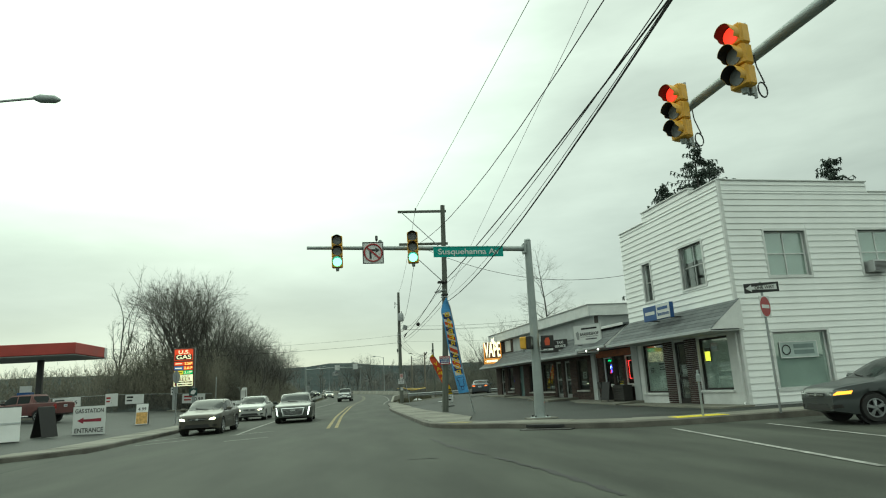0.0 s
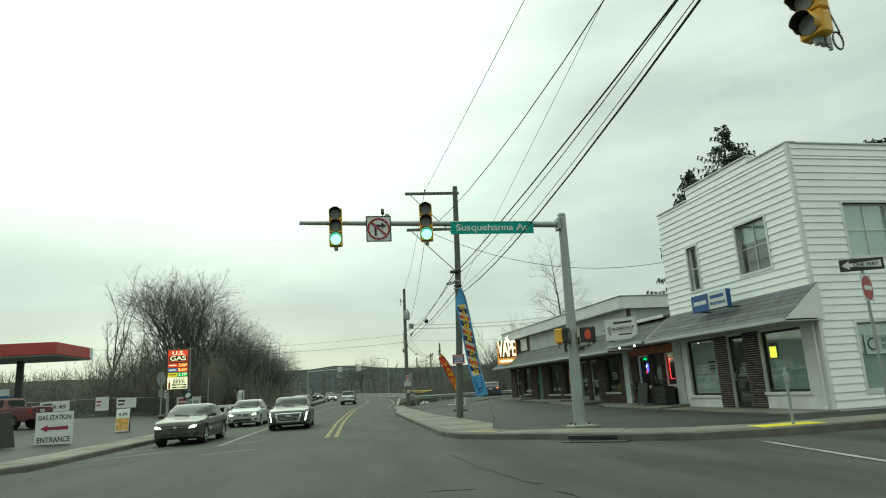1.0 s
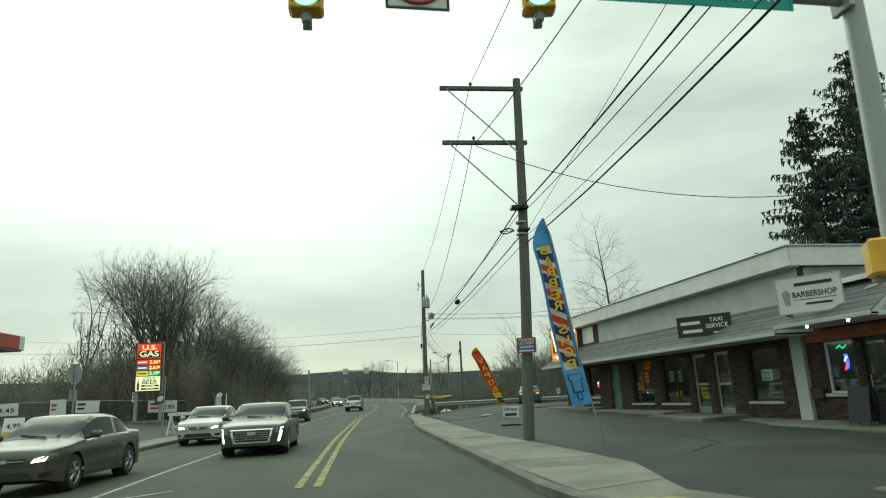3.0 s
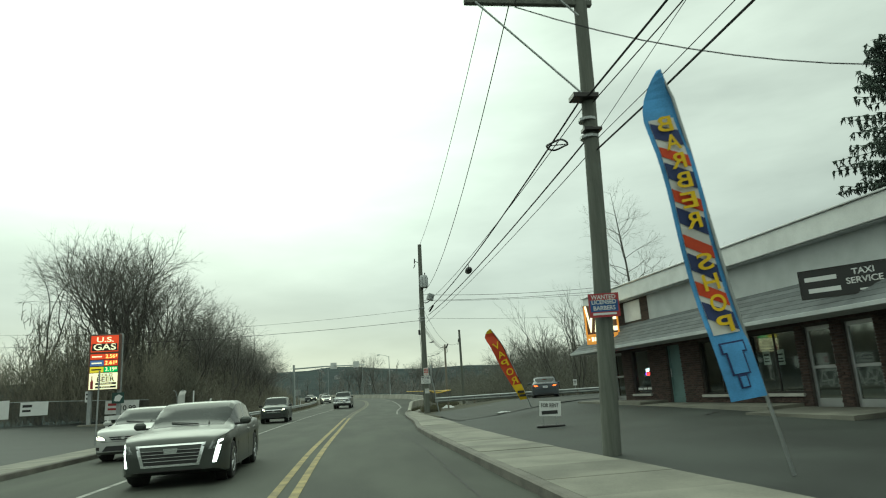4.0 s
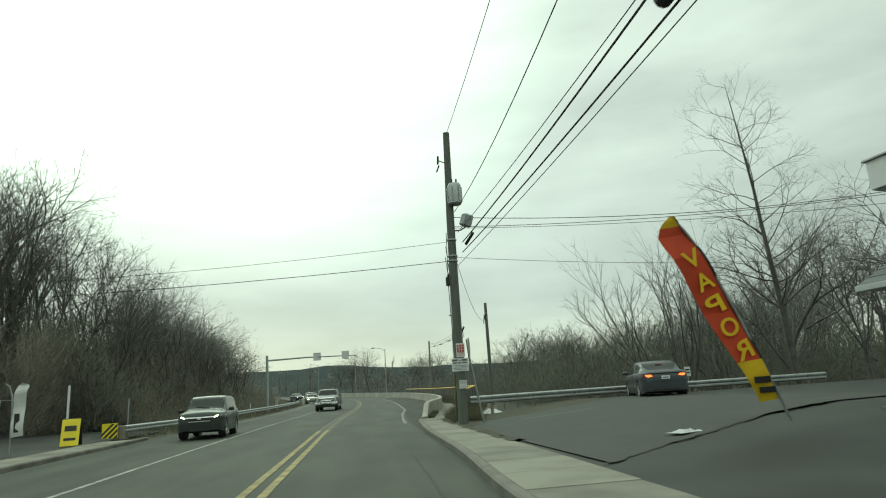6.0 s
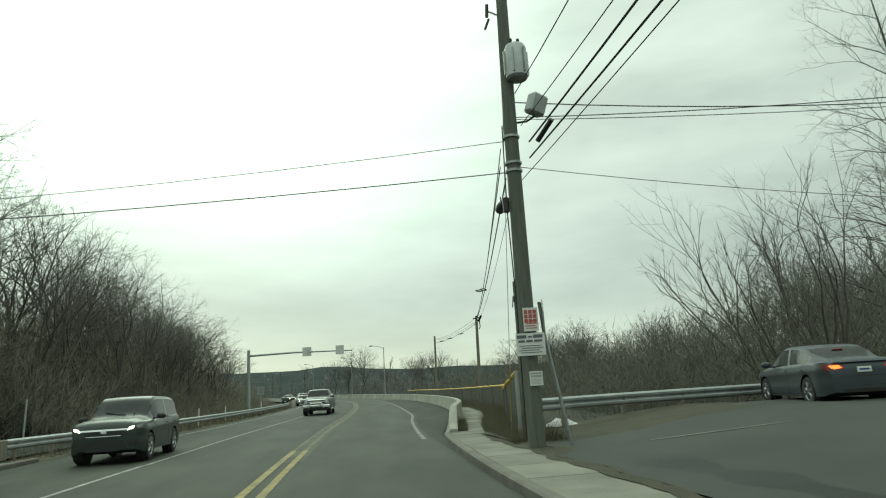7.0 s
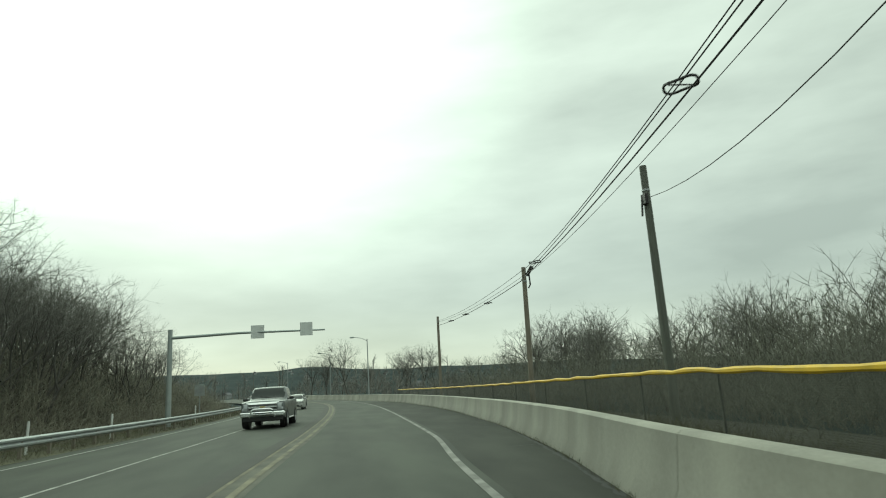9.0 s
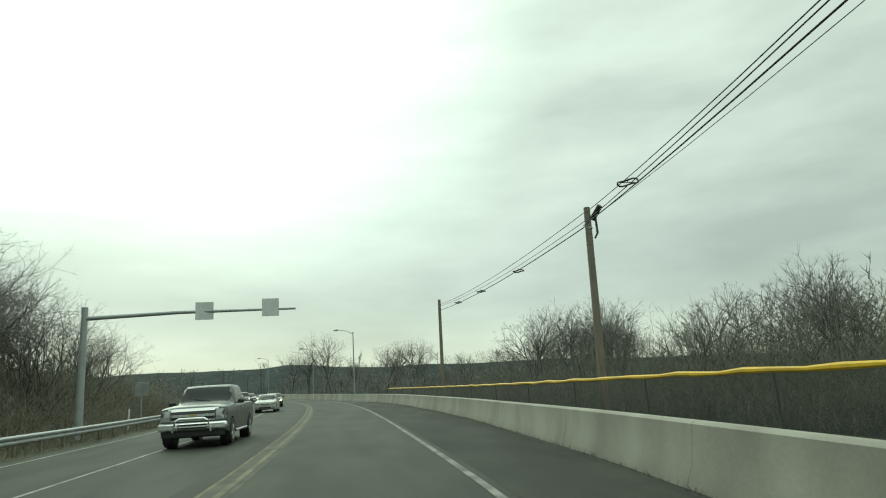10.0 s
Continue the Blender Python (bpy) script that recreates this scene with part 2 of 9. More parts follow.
CAP_YELLOW = mat("yellow_fence_cap", (0.62, 0.40, 0.012), 0.5, var=0.2, scale=2, bump=0.1)
TYRE = mat("tyre_rubber", (0.022, 0.022, 0.022), 0.8, var=0.2, fine=60, bump=0.2)
RIM = mat("alloy_rim", (0.34, 0.35, 0.36), 0.3, metal=0.85, var=0.1, bump=0.02)
CHROME = mat("chrome", (0.80, 0.82, 0.82), 0.22, metal=0.85, var=0.05, bump=0.0)
CAR_GLASS = mat("dark_car_glass", (0.016, 0.021, 0.020), 0.10, var=0.1, bump=0.0, spec=0.16)
HEADLAMP_OFF = mat("clear_headlamp", (0.42, 0.44, 0.45), 0.12, metal=0.4, var=0.1, bump=0.0)
AMBER = glow("amber_indicator", (1.0, 0.42, 0.05), 1.6)
TAIL_RED = mat("red_tail_lens", (0.25, 0.012, 0.012), 0.15, var=0.1, bump=0.0)
TAIL_ON = glow("lit_brake_lamp", (1.0, 0.16, 0.03), 2.2)
GREEN_ON = glow("lit_green_lens", (0.25, 1.0, 0.75), 4.0)
RED_ON = glow("lit_red_lens", (1.0, 0.03, 0.02), 1.6)
HAND_ON = glow("dim_orange_symbol", (0.40, 0.06, 0.025), 0.12)
WINDOW_GLASS = pane_glass("window_glass")
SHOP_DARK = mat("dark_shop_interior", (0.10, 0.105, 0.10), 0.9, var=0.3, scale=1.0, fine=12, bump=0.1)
BLIND = mat("pale_window_blind", (0.72, 0.76, 0.73), 0.8, var=0.1, scale=2, fine=30, bump=0.1)
CHAINLINK = wire_mesh("chain_link_wire", (0.09, 0.095, 0.09), 0.06, 0.005)
CHAINLINK_DENSE = wire_mesh("dense_chain_link_wire", (0.060, 0.062, 0.052), 0.055, 0.0070)


# ---- building blocks ----
class Shape:
    """Collects corners and faces of one mesh."""

    def __init__(self):
        self.v, self.f = [], []

    def add(self, verts, faces, m=None):
        k = len(self.v)
        self.v += [tuple(m @ Vector(p)) for p in verts] if m is not None else [tuple(p) for p in verts]
        self.f += [tuple(i + k for i in f) for f in faces]
        return self

    def box(self, x0, y0, z0, x1, y1, z1, c=0.0, m=None):
        """A box with chamfered edges."""
        if c <= 0:
            vs = [(x, y, z) for z in (z0, z1) for y in (y0, y1) for x in (x0, x1)]
            return self.add(vs, [(0, 2, 3, 1), (4, 5, 7, 6), (0, 1, 5, 4), (2, 6, 7, 3), (0, 4, 6, 2), (1, 3, 7, 5)], m)
        bm = bmesh.new()
        bmesh.ops.create_cube(bm, size=1)
        for v in bm.verts:
            v.co = Vector(((x0 + x1) / 2 + v.co.x * (x1 - x0), (y0 + y1) / 2 + v.co.y * (y1 - y0), (z0 + z1) / 2 + v.co.z * (z1 - z0)))
        bmesh.ops.bevel(bm, geom=bm.edges[:], offset=min(c, 0.45 * min(abs(x1 - x0), abs(y1 - y0), abs(z1 - z0))), segments=1, affect="EDGES")
        bm.verts.index_update()
        self.add([v.co for v in bm.verts], [tuple(v.index for v in f.verts) for f in bm.faces], m)
        bm.free()
        return self

    def tube(self, pts, radii, n=8, closed=False):
        """A round tube along points; one radius or one for each."""
        pts = [Vector(p) for p in pts]
        if not hasattr(radii, "__len__"):
            radii = [radii] * len(pts)
        k = len(self.v)
        cnt = len(pts)
        for i, p in enumerate(pts):
            a, b = (pts[(i - 1) % cnt], pts[(i + 1) % cnt]) if closed else (pts[max(i - 1, 0)], pts[min(i + 1, cnt - 1)])
            d = (b - a).normalized()
            u = d.cross(Vector((0, 0, 1)) if abs(d.z) < 0.9 else Vector((0, 1, 0))).normalized()
            w = u.cross(d)
            for j in range(n):
                t = 2 * math.pi * (j + 0.5) / n
                self.v.append(tuple(p + (u * math.cos(t) + w * math.sin(t)) * radii[i]))
        for i in range(cnt if closed else cnt - 1):
            i2 = (i + 1) % cnt
            for j in range(n):
                j2 = (j + 1) % n
                self.f.append((k + i * n + j, k + i * n + j2, k + i2 * n + j2, k + i2 * n + j))
        if not closed:
            self.f.append(tuple(k + j for j in range(n))[::-1])
            self.f.append(tuple(k + (cnt - 1) * n + j for j in range(n)))
        return self

    def prism(self, outline, d0, d1, axis="y", m=None):
        """A flat outline (a, z) pushed from d0 to d1 along an axis."""
        n = len(outline)
        put = {"y": lambda a, z, d: (a, d, z), "x": lambda a, z, d: (d, a, z), "z": lambda a, z, d: (a, z, d)}[axis]
        vs = [put(a, z, d) for d in (d0, d1) for a, z in outline]
        fs = [tuple(range(n)), tuple(range(2 * n - 1, n - 1, -1))] + [(i, (i + 1) % n, n + (i + 1) % n, n + i)[::-1] for i in range(n)]
        return self.add(vs, fs, m)

    def strip(self, left, right):
        """A ribbon between two lists of points."""
        k, n = len(self.v), len(left)
        self.v += [tuple(p) for p in left] + [tuple(p) for p in right]
        self.f += [(k + i, k + n + i, k + n + i + 1, k + i + 1) for i in range(n - 1)]
        return self


def link_mesh(name, shape, material, smooth=False):
    me = bpy.data.meshes.new(name)
    me.from_pydata(shape.v, [], shape.f)
    me.validate()
    me.update()
    me.materials.append(material)
    bm = bmesh.new()
    bm.from_mesh(me)
    bmesh.ops.recalc_face_normals(bm, faces=bm.faces)
    bm.to_mesh(me)
    bm.free()
    if smooth:
        for p in me.polygons:
            p.use_smooth = True
        me.set_sharp_from_angle(angle=radians(38))
    return new(name, me)


def part(name, shape, material, parent, label="", smooth=False):
    ob = link_mesh(name, shape, material, smooth)
    ob.parent = parent
    if label:
        ob["label"] = label
    return ob


def thing(name, label, category, x=0, y=0, z=0, rz=0, group="", kind=""):
    ob = new(name)
    ob.empty_display_size = 0.2
    ob.matrix_basis = pose(x, y, z, 0, 0, rz)
    return tagged(ob, label, category, group, kind)


def setting(name, shape, material, label, category, smooth=False, kind="structure"):
    return tagged(link_mesh(name, shape, material, smooth), label, category, "", kind)


def lettering(text, size, m, material, parent, name="lettering", depth=0.004, align="CENTER", width=None, label=""):
    """Raised letters, lying in the x-z plane of m and facing -y."""
    cu = bpy.data.curves.new(name, "FONT")
    cu.body, cu.size, cu.align_x, cu.align_y, cu.extrude, cu.offset = text, size, align, "CENTER", depth, size * 0.014
    tmp = bpy.data.objects.new(name, cu)
    scene.collection.objects.link(tmp)
    bpy.context.view_layer.update()
    me = bpy.data.meshes.new_from_object(tmp.evaluated_get(bpy.context.evaluated_depsgraph_get()))
    bpy.data.objects.remove(tmp)
    me.materials.clear()
    me.materials.append(material)
    xs = [v.co.x for v in me.vertices]
    if width and xs and max(xs) > min(xs):
        k = width / (max(xs) - min(xs))
        for v in me.vertices:
            v.co.x *= k
    me.transform(m @ pose(0, 0, 0, 90, 0, 0))
    ob = new(name, me)
    ob.parent = parent
    if label:
        ob["label"] = label
    return ob


def bars(rows, material, parent, name="lettering_bar", y=-0.004):
    """Plain bars for writing: rows of (x0, z0, x1, z1)."""
    for x0, z0, x1, z1 in rows:
        part(name, Shape().box(x0, y - 0.003, z0, x1, y, z1), material, parent)


def lerp(table, q):
    """Smooth reading of a table of (key, value)."""
    ks, vs = [a for a, b in table], [b for a, b in table]
    if q <= ks[0]:
        return vs[0]
    if q >= ks[-1]:
        return vs[-1] + (vs[-1] - vs[-2]) / (ks[-1] - ks[-2]) * (q - ks[-1])
    i = max(j for j in range(len(ks) - 1) if ks[j] <= q)
    slope = []
    for j in (i, i + 1):
        a, b = max(j - 1, 0), min(j + 1, len(ks) - 1)
        slope.append((vs[b] - vs[a]) / (ks[b] - ks[a]))
    h = ks[i + 1] - ks[i]
    t = (q - ks[i]) / h
    return (2 * t**3 - 3 * t**2 + 1) * vs[i] + (t**3 - 2 * t**2 + t) * h * slope[0] + (-2 * t**3 + 3 * t**2) * vs[i + 1] + (t**3 - t**2) * h * slope[1]


def ease(a, b, q):
    t = min(1.0, max(0.0, (q - a) / (b - a)))
    return t * t * (3 - 2 * t)


# ---- the lie of the land ----
CENTRE = [(-60, -0.85), (20, -0.85), (40, -0.87), (54, -0.63), (68, -0.35), (80, 0.1), (92, 0.8), (111, 1.6), (131, 1.9), (145, 1.7), (160, 0.6), (180, -2.6), (210, -10), (260, -28)]
KERB_R = [(-60, 2.5), (24, 2.5), (46, 2.45), (53, 2.85), (60, 3.05), (66, 3.4), (68, 3.6)]
PARAPET = [(68, 3.6), (74, 4.65), (80, 5.85), (86, 6.75), (91, 7.35), (97.5, 7.9), (106, 8.55), (120, 9.0), (132, 9.0), (145, 8.0), (160, 5.6), (172, 3.4), (190, -0.8), (210, -6.6), (260, -24.5)]
WALK_IN = [(26, 4.6), (32, 4.35), (37, 4.05), (44, 4.0), (52, 4.15), (60, 4.2), (66, 4.45), (70.7, 5.25), (81, 7.35), (90, 8.4)]
FENCE_R = [(63.2, 4.6), (67, 5.3), (71.8, 6.35), (79.3, 8.2), (83.3, 9.0), (89, 9.55), (96, 9.95), (105, 10.2), (120, 10.3), (132, 10.1), (142, 9.4)]


def centre(y):
    return lerp(CENTRE, y)


def road_right(y):
    return lerp(KERB_R, y) if y < 68 else lerp(PARAPET, y)


def road_left(y):
    return -7.8 if y < 62 else -7.8 + (centre(y) - 7.75 + 7.8) * ease(62, 76, y)


def rise(y):
    return 6e-5 * max(0.0, y - 50) ** 2 if y < 250 else 2.4 + 0.024 * (min(y, 400) - 250)


def lot_z(x, y):
    return 0.15 + 0.45 * ease(4.5, 11, x) * ease(22, 56, y)


def station_z(x, y):
    return 0.13 + 0.045 * min(14, max(0, -9.3 - x)) * (1 - ease(80, 110, y))


def land(x, y):
    """Height of the open ground."""
    r = math.hypot(x, y - 60)
    z = rise(y) * (1 - ease(40, 160, abs(x - centre(min(y, 260)))))
    if x > 9 and y > 60:
        z += -2.2 * ease(0, 14, x - lerp(FENCE_R, min(max(y, 63.2), 142)) - 1.5) * ease(64, 72, y)
    if x < -9:
        z = max(z, station_z(x, y)) * (1 - ease(60, 200, -x))
    z -= 9.0 * ease(170, 420, r)
    far = ease(500, 2600, r)
    n = noise.noise(Vector((x / 900, y / 900, 0.3))) + 0.5 * noise.noise(Vector((x / 330, y / 330, 4.0)))
    bearing = math.atan2(x, y - 60)
    return z + far * (114 + 22 * n) * (1 - 0.22 * ease(-0.05, 0.3, bearing) - 0.3 * ease(0.3, 0.75, bearing)) + ease(420, 900, r) * 5 * noise.noise(Vector((x / 90, y / 90, 2.0)))


rings = [0.0] + [3.0 * 1.085**i for i in range(90) if 3.0 * 1.085**i < 4300]
sheet = Shape()
SPOKES = 180
for r in rings:
    for k in range(SPOKES):
        a = 2 * math.pi * k / SPOKES
        x, y = r * math.sin(a), 60 + r * math.cos(a)
        drop = 0.25 if (road_left(y) - 2 < x < road_right(y) + 9 and -60 < y < 260) or (abs(x) < 70 and 0 < y < 25) or (-60 < x < -7 and 15 < y < 76) else 0.06
        sheet.v.append((x, y, land(x, y) - drop))
for i in range(len(rings) - 1):
    for k in range(SPOKES):
        k2 = (k + 1) % SPOKES
        sheet.f.append((i * SPOKES + k, i * SPOKES + k2, (i + 1) * SPOKES + k2, (i + 1) * SPOKES + k))
setting("ground", sheet, GROUND, "winter ground rising to wooded hills, coloured blue-grey for haze", "ground", smooth=True)


def span(a, b, step):
    n = max(1, round((b - a) / step))
    return [a + (b - a) * i / n for i in range(n + 1)]


ys = span(-60, 258, 1.5)
road = Shape()
cols = 9
for y in ys:
    for j in range(cols):
        x = road_left(y) + (road_right(y) + 0.02 - road_left(y)) * j / (cols - 1)
        road.v.append((x, y, rise(y) + 0.012 * noise.noise(Vector((x / 3, y / 5, 0)))))
for i in range(len(ys) - 1):
    for j in range(cols - 1):
        k = i * cols + j
        road.f.append((k, k + 1, k + cols + 1, k + cols))
setting("road", road, ASPHALT, "worn grey asphalt road with patched cracks", "road", smooth=True)
setting("road_side_street", Shape().strip([(2.5, -2, 0), (2.5, 26, 0)], [(70, -2, -0.3), (70, 26, -0.3)]), ASPHALT, "grey asphalt side street at the crossing", "road")
setting("road_side_street_west", Shape().strip([(-70, -2, 0.2), (-70, 21, 0.2)], [(-7.8, -2, 0), (-7.8, 21, 0)]), ASPHALT, "grey asphalt side street beside the filling station", "road")


def paint(name, xf, y0, y1, width, material, label, lift=0.006):
    yy = span(y0, y1, 1.5)
    s = Shape().strip([(xf(y) - width / 2, y, rise(y) + lift + 0.012 * noise.noise(Vector((xf(y) / 3, y / 5, 0)))) for y in yy],
                      [(xf(y) + width / 2, y, rise(y) + lift + 0.012 * noise.noise(Vector((xf(y) / 3, y / 5, 0)))) for y in yy])
    return setting(name, s, material, label, "road marking")


FADED_WHITE = mat("faded_white_paint", (0.19, 0.19, 0.175), 0.85, var=0.5, scale=2, fine=50, bump=0.15)
FADED_YELLOW = mat("faded_yellow_paint", (0.135, 0.125, 0.082), 0.85, var=0.5, scale=1.5, fine=40, bump=0.15)
DUST = mat("dusty_line_residue", (0.085, 0.084, 0.066), 0.9, var=0.4, scale=1.2, fine=60, bump=0.2)
JOINT = mat("dark_lane_joint", (0.030, 0.030, 0.025), 0.85, var=0.4, scale=1.0, fine=60, bump=0.2)
paint("road_marking", lambda y: centre(y) + 0.10, 64, 200, 0.50, DUST, "dusty worn strip along the centre line", 0.004)
paint("road_marking", lambda y: centre(y) - 0.42, 72, 200, 0.40, JOINT, "dark worn joint beside the centre line", 0.005)
for dx in (-0.16, 0.16):
    paint("road_marking", lambda y: centre(y) + dx, 26.6, 67, 0.14, YELLOW_LINE, "worn double yellow centre line", 0.008)
    paint("road_marking", lambda y: centre(y) + dx, 67, 200, 0.08 if dx < 0 else 0.13, FADED_YELLOW, "faded dusty yellow centre line", 0.010)
paint("road_marking", lambda y: centre(y) - 3.55, 26, 66, 0.12, WHITE_LINE, "solid white lane line")
paint("road_marking", lambda y: centre(y) - 3.5, 66, 190, 0.10, WHITE_LINE, "thin white lane line")
paint("road_marking", lambda y: centre(y) - 6.95, 76, 190, 0.11, WHITE_LINE, "white line at the road's edge")
paint("road_marking", lambda y: lerp([(64, 2.8), (72, 3.25), (80, 3.85), (87, 4.55), (98.6, 5.1), (112, 5.6), (130, 5.9), (145, 5.5), (160, 4.1), (190, -2), (220, -10)], y), 68, 215, 0.13, FADED_WHITE, "worn white line beside the shoulder")


EDGE_LINE = [(64, 2.8), (72, 3.25), (80, 3.85), (87, 4.55), (98.6, 5.1), (112, 5.6), (130, 5.9), (145, 5.5)]
shoulder = Shape()
sh_y = span(60, 145, 1.5)
for y in sh_y:
    a, b = max(lerp(EDGE_LINE, max(y, 64)) + 0.2, road_right(y) - 3.2), road_right(y) + 0.05
    a = b - (b - a) * ease(59, 70, y)
    for j in range(5):
        x = a + (b - a) * j / 4
        shoulder.v.append((x, y, rise(y) + 0.003 + 0.012 * noise.noise(Vector((x / 3, y / 5, 0)))))
shoulder.f = [(i * 5 + j, i * 5 + j + 1, (i + 1) * 5 + j + 1, (i + 1) * 5 + j) for i in range(len(sh_y) - 1) for j in range(4)]
setting("road_shoulder", shoulder, mat("dark_shoulder_asphalt", (0.042, 0.044, 0.037), 0.85, var=0.45, scale=0.7, fine=90, bump=0.35, dist=0.008, spec=0.2, stretch=(1.0, 0.3, 1.0)), "darker dirty asphalt shoulder by the parapet", "road", smooth=True)


def bar_mark(x0, y0, x1, y1, w=0.12):
    d = Vector((x1 - x0, y1 - y0, 0)).normalized()
    q = Vector((-d.y, d.x, 0)) * w / 2
    a, b = (Vector((x, y, 0.010 - 0.3 * max(0.0, x - 2.5) / 67.5)) for x, y in ((x0, y0), (x1, y1)))
    setting("road_marking", Shape().strip([a - q, b - q], [a + q, b + q]), WHITE_LINE, "worn white stop or crossing line", "road marking")


for m in ((-4.6, 26.1, -3.2, 27.3), (-4.2, 22.6, -2.9, 23.4), (-7.4, 25.6, -6.1, 27.3), (-7.2, 23.4, -5.6, 25.0), (7.96, 16.0, 6.8, 8.0), (10.3, 15.6, 9.4, 9.0)):
    bar_mark(*m)

# kerbs


def kerb_strip(pts, h=0.15, w=0.15, z0=None):
    """A rounded kerb along (x, y, ground) points, road on its left side when walking along it."""
    s = Shape()
    prof = [(0.0, -0.1), (0.0, h - 0.03), (0.03, h), (w, h), (w, -0.1)]
    n = len(prof)
    for i, (x, y, g) in enumerate(pts):
        a, b = pts[max(i - 1, 0)], pts[min(i + 1, len(pts) - 1)]
        d = Vector((b[0] - a[0], b[1] - a[1], 0)).normalized()
        q = Vector((d.y, -d.x, 0))
        for o, z in prof:
            s.v.append((x + q.x * o, y + q.y * o, g + z))
    for i in range(len(pts) - 1):
        for j in range(n - 1):
            s.f.append((i * n + j, i * n + j + 1, (i + 1) * n + j + 1, (i + 1) * n + j))
    return s


CORNER_OUT = [(60, 19.2), (30, 18.1), (16, 17.45), (11.5, 17.1), (8.6, 16.95), (7.2, 17.3), (5.9, 18.3), (4.6, 20.1), (3.5, 21.25), (2.85, 22.15), (2.6, 23.2), (2.5, 24.4)]
CORNER_IN = [(60, 20.6), (30, 19.5), (16, 18.8), (12.0, 18.5), (9.2, 18.2), (8.0, 18.55), (6.65, 19.6), (5.25, 21.25), (4.35, 21.8), (3.95, 22.85), (4.15, 23.9), (4.6, 26.0)]
setting("kerb", kerb_strip([(x, y, 0) for x, y in CORNER_OUT] + [(road_right(y), y, rise(y)) for y in span(25, 68, 1.2)]), KERB, "worn concrete kerb along the pavement", "kerb", smooth=True)
LEFT_KERB = [(-30, 17.2), (-14, 17.8), (-11, 18.4), (-9.4, 19.2), (-8.4, 20.4), (-7.8, 22)]
left_pts = [(road_left(y), y, 0) for y in span(22, 70, 1.5)]
setting("kerb", kerb_strip(([(x, y, 0) for x, y in LEFT_KERB] + left_pts)[::-1]), KERB, "low concrete kerb by the filling station", "kerb", smooth=True)

# parking lot before the shops
lot = Shape()
lx, ly = span(0, 1, 0.1), span(17.3, 64.6, 1.5)


def lot_west(y):
    if y < 26:
        return min(lerp([(q, p) for p, q in CORNER_IN[4:]], y), 9.2)
    return lerp(WALK_IN, y)


for y in ly:
    w = lot_west(y) if y > 18.4 else 30.0
    for t in lx:
        x = w + (26.0 - w) * t if y > 18.4 else 12.0 + 14 * t
        if t == 0 and y > 18.4:
            x -= 0.4
        lot.v.append((x, max(y, 18.45), lot_z(x, y) - (0.034 if t == 0 else 0.012) + 0.015 * noise.noise(Vector((x / 2, y / 2, 1)))))
for i in range(len(ly) - 1):
    for j in range(len(lx) - 1):
        k = i * len(lx) + j
        lot.f.append((k, k + 1, k + len(lx) + 1, k + len(lx)))
setting("parking_lot", lot, ASPHALT_LOT, "patched dark asphalt parking lot before shops", "parking lot", smooth=True)
station = Shape()
sx, sy = span(-60, -9.25, 1.5)[::-1], span(15, 78, 3)
for y in sy:
    for x in sx:
        station.v.append((x, y, station_z(x, y)))
for i in range(len(sy) - 1):
    for j in range(len(sx) - 1):
        k = i * len(sx) + j
        station.f.append((k, k + 1, k + len(sx) + 1, k + len(sx)))
setting("filling_station_yard", station, ASPHALT_LOT, "grey asphalt yard of a filling station", "yard", smooth=True)

# concrete parapet
par = Shape()
prof = [(0.0, -0.1), (0.0, 0.07), (0.09, 0.28), (0.15, 0.77), (0.19, 0.80), (0.34, 0.80), (0.38, 0.77), (0.40, -0.1)]


def parapet_run(y0, y1, ramp=False):
    s = Shape()
    pts = span(y0, y1, 1.0)
    for i, y in enumerate(pts):
        d = Vector((road_right(y + 0.3) - road_right(y - 0.3), 0.6, 0)).normalized()
        q = Vector((d.y, -d.x, 0))
        k = 0.30 + 0.70 * ease(67.7, 70.2, y)
        for o, z in prof:
            s.v.append((road_right(y) + q.x * o, y + q.y * o, rise(y) + (z * k if z > 0 else z)))
    n = len(prof)
    for i in range(len(pts) - 1):
        for j in range(n - 1):
            s.f.append((i * n + j, i * n + j + 1, (i + 1) * n + j + 1, (i + 1) * n + j))
    s.f += [tuple(range(n)), tuple((len(pts) - 1) * n + j for j in range(n))]
    return s


parapet = thing("parapet", "pale stained concrete parapet along the road's bend", "parapet", kind="structure")
yb = 67.7
while yb < 215:
    part("panel", parapet_run(yb, yb + 5.985), BARRIER, parapet, smooth=True)
    yb += 6.0


# ---- the shop buildings; local x runs into the building, local y along the shop fronts ----
C0, DIR, NRM = Vector((12.93, 20.35, 0)), Vector((-0.0698, 0.9976, 0)), Vector((0.9976, 0.0698, 0))
FACE = Matrix(((NRM.x, DIR.x, 0, C0.x), (NRM.y, DIR.y, 0, C0.y), (0, 0, 1, 0), (0, 0, 0, 1)))
WEST, SOUTH = pose(0, 0, 0, 0, 0, -90), Matrix.Identity(4)     # u along the wall, v into it, z up


def cells(u0, u1, z0, z1, openings):
    """What is left of a wall between openings (u0, u1, z0, z1)."""
    cuts = sorted({u0, u1, *[min(max(q, u0), u1) for o in openings for q in o[:2]]})
    out = []
    for a, b in zip(cuts, cuts[1:]):
        if b - a < 1e-4:
            continue
        mid, z = (a + b) / 2, z0
        for o in sorted([o for o in openings if o[0] < mid < o[1]], key=lambda o: o[2]):
            if o[2] > z:
                out.append((a, b, z, min(o[2], z1)))
            z = max(z, o[3])
        if z < z1:
            out.append((a, b, z, z1))
    return out


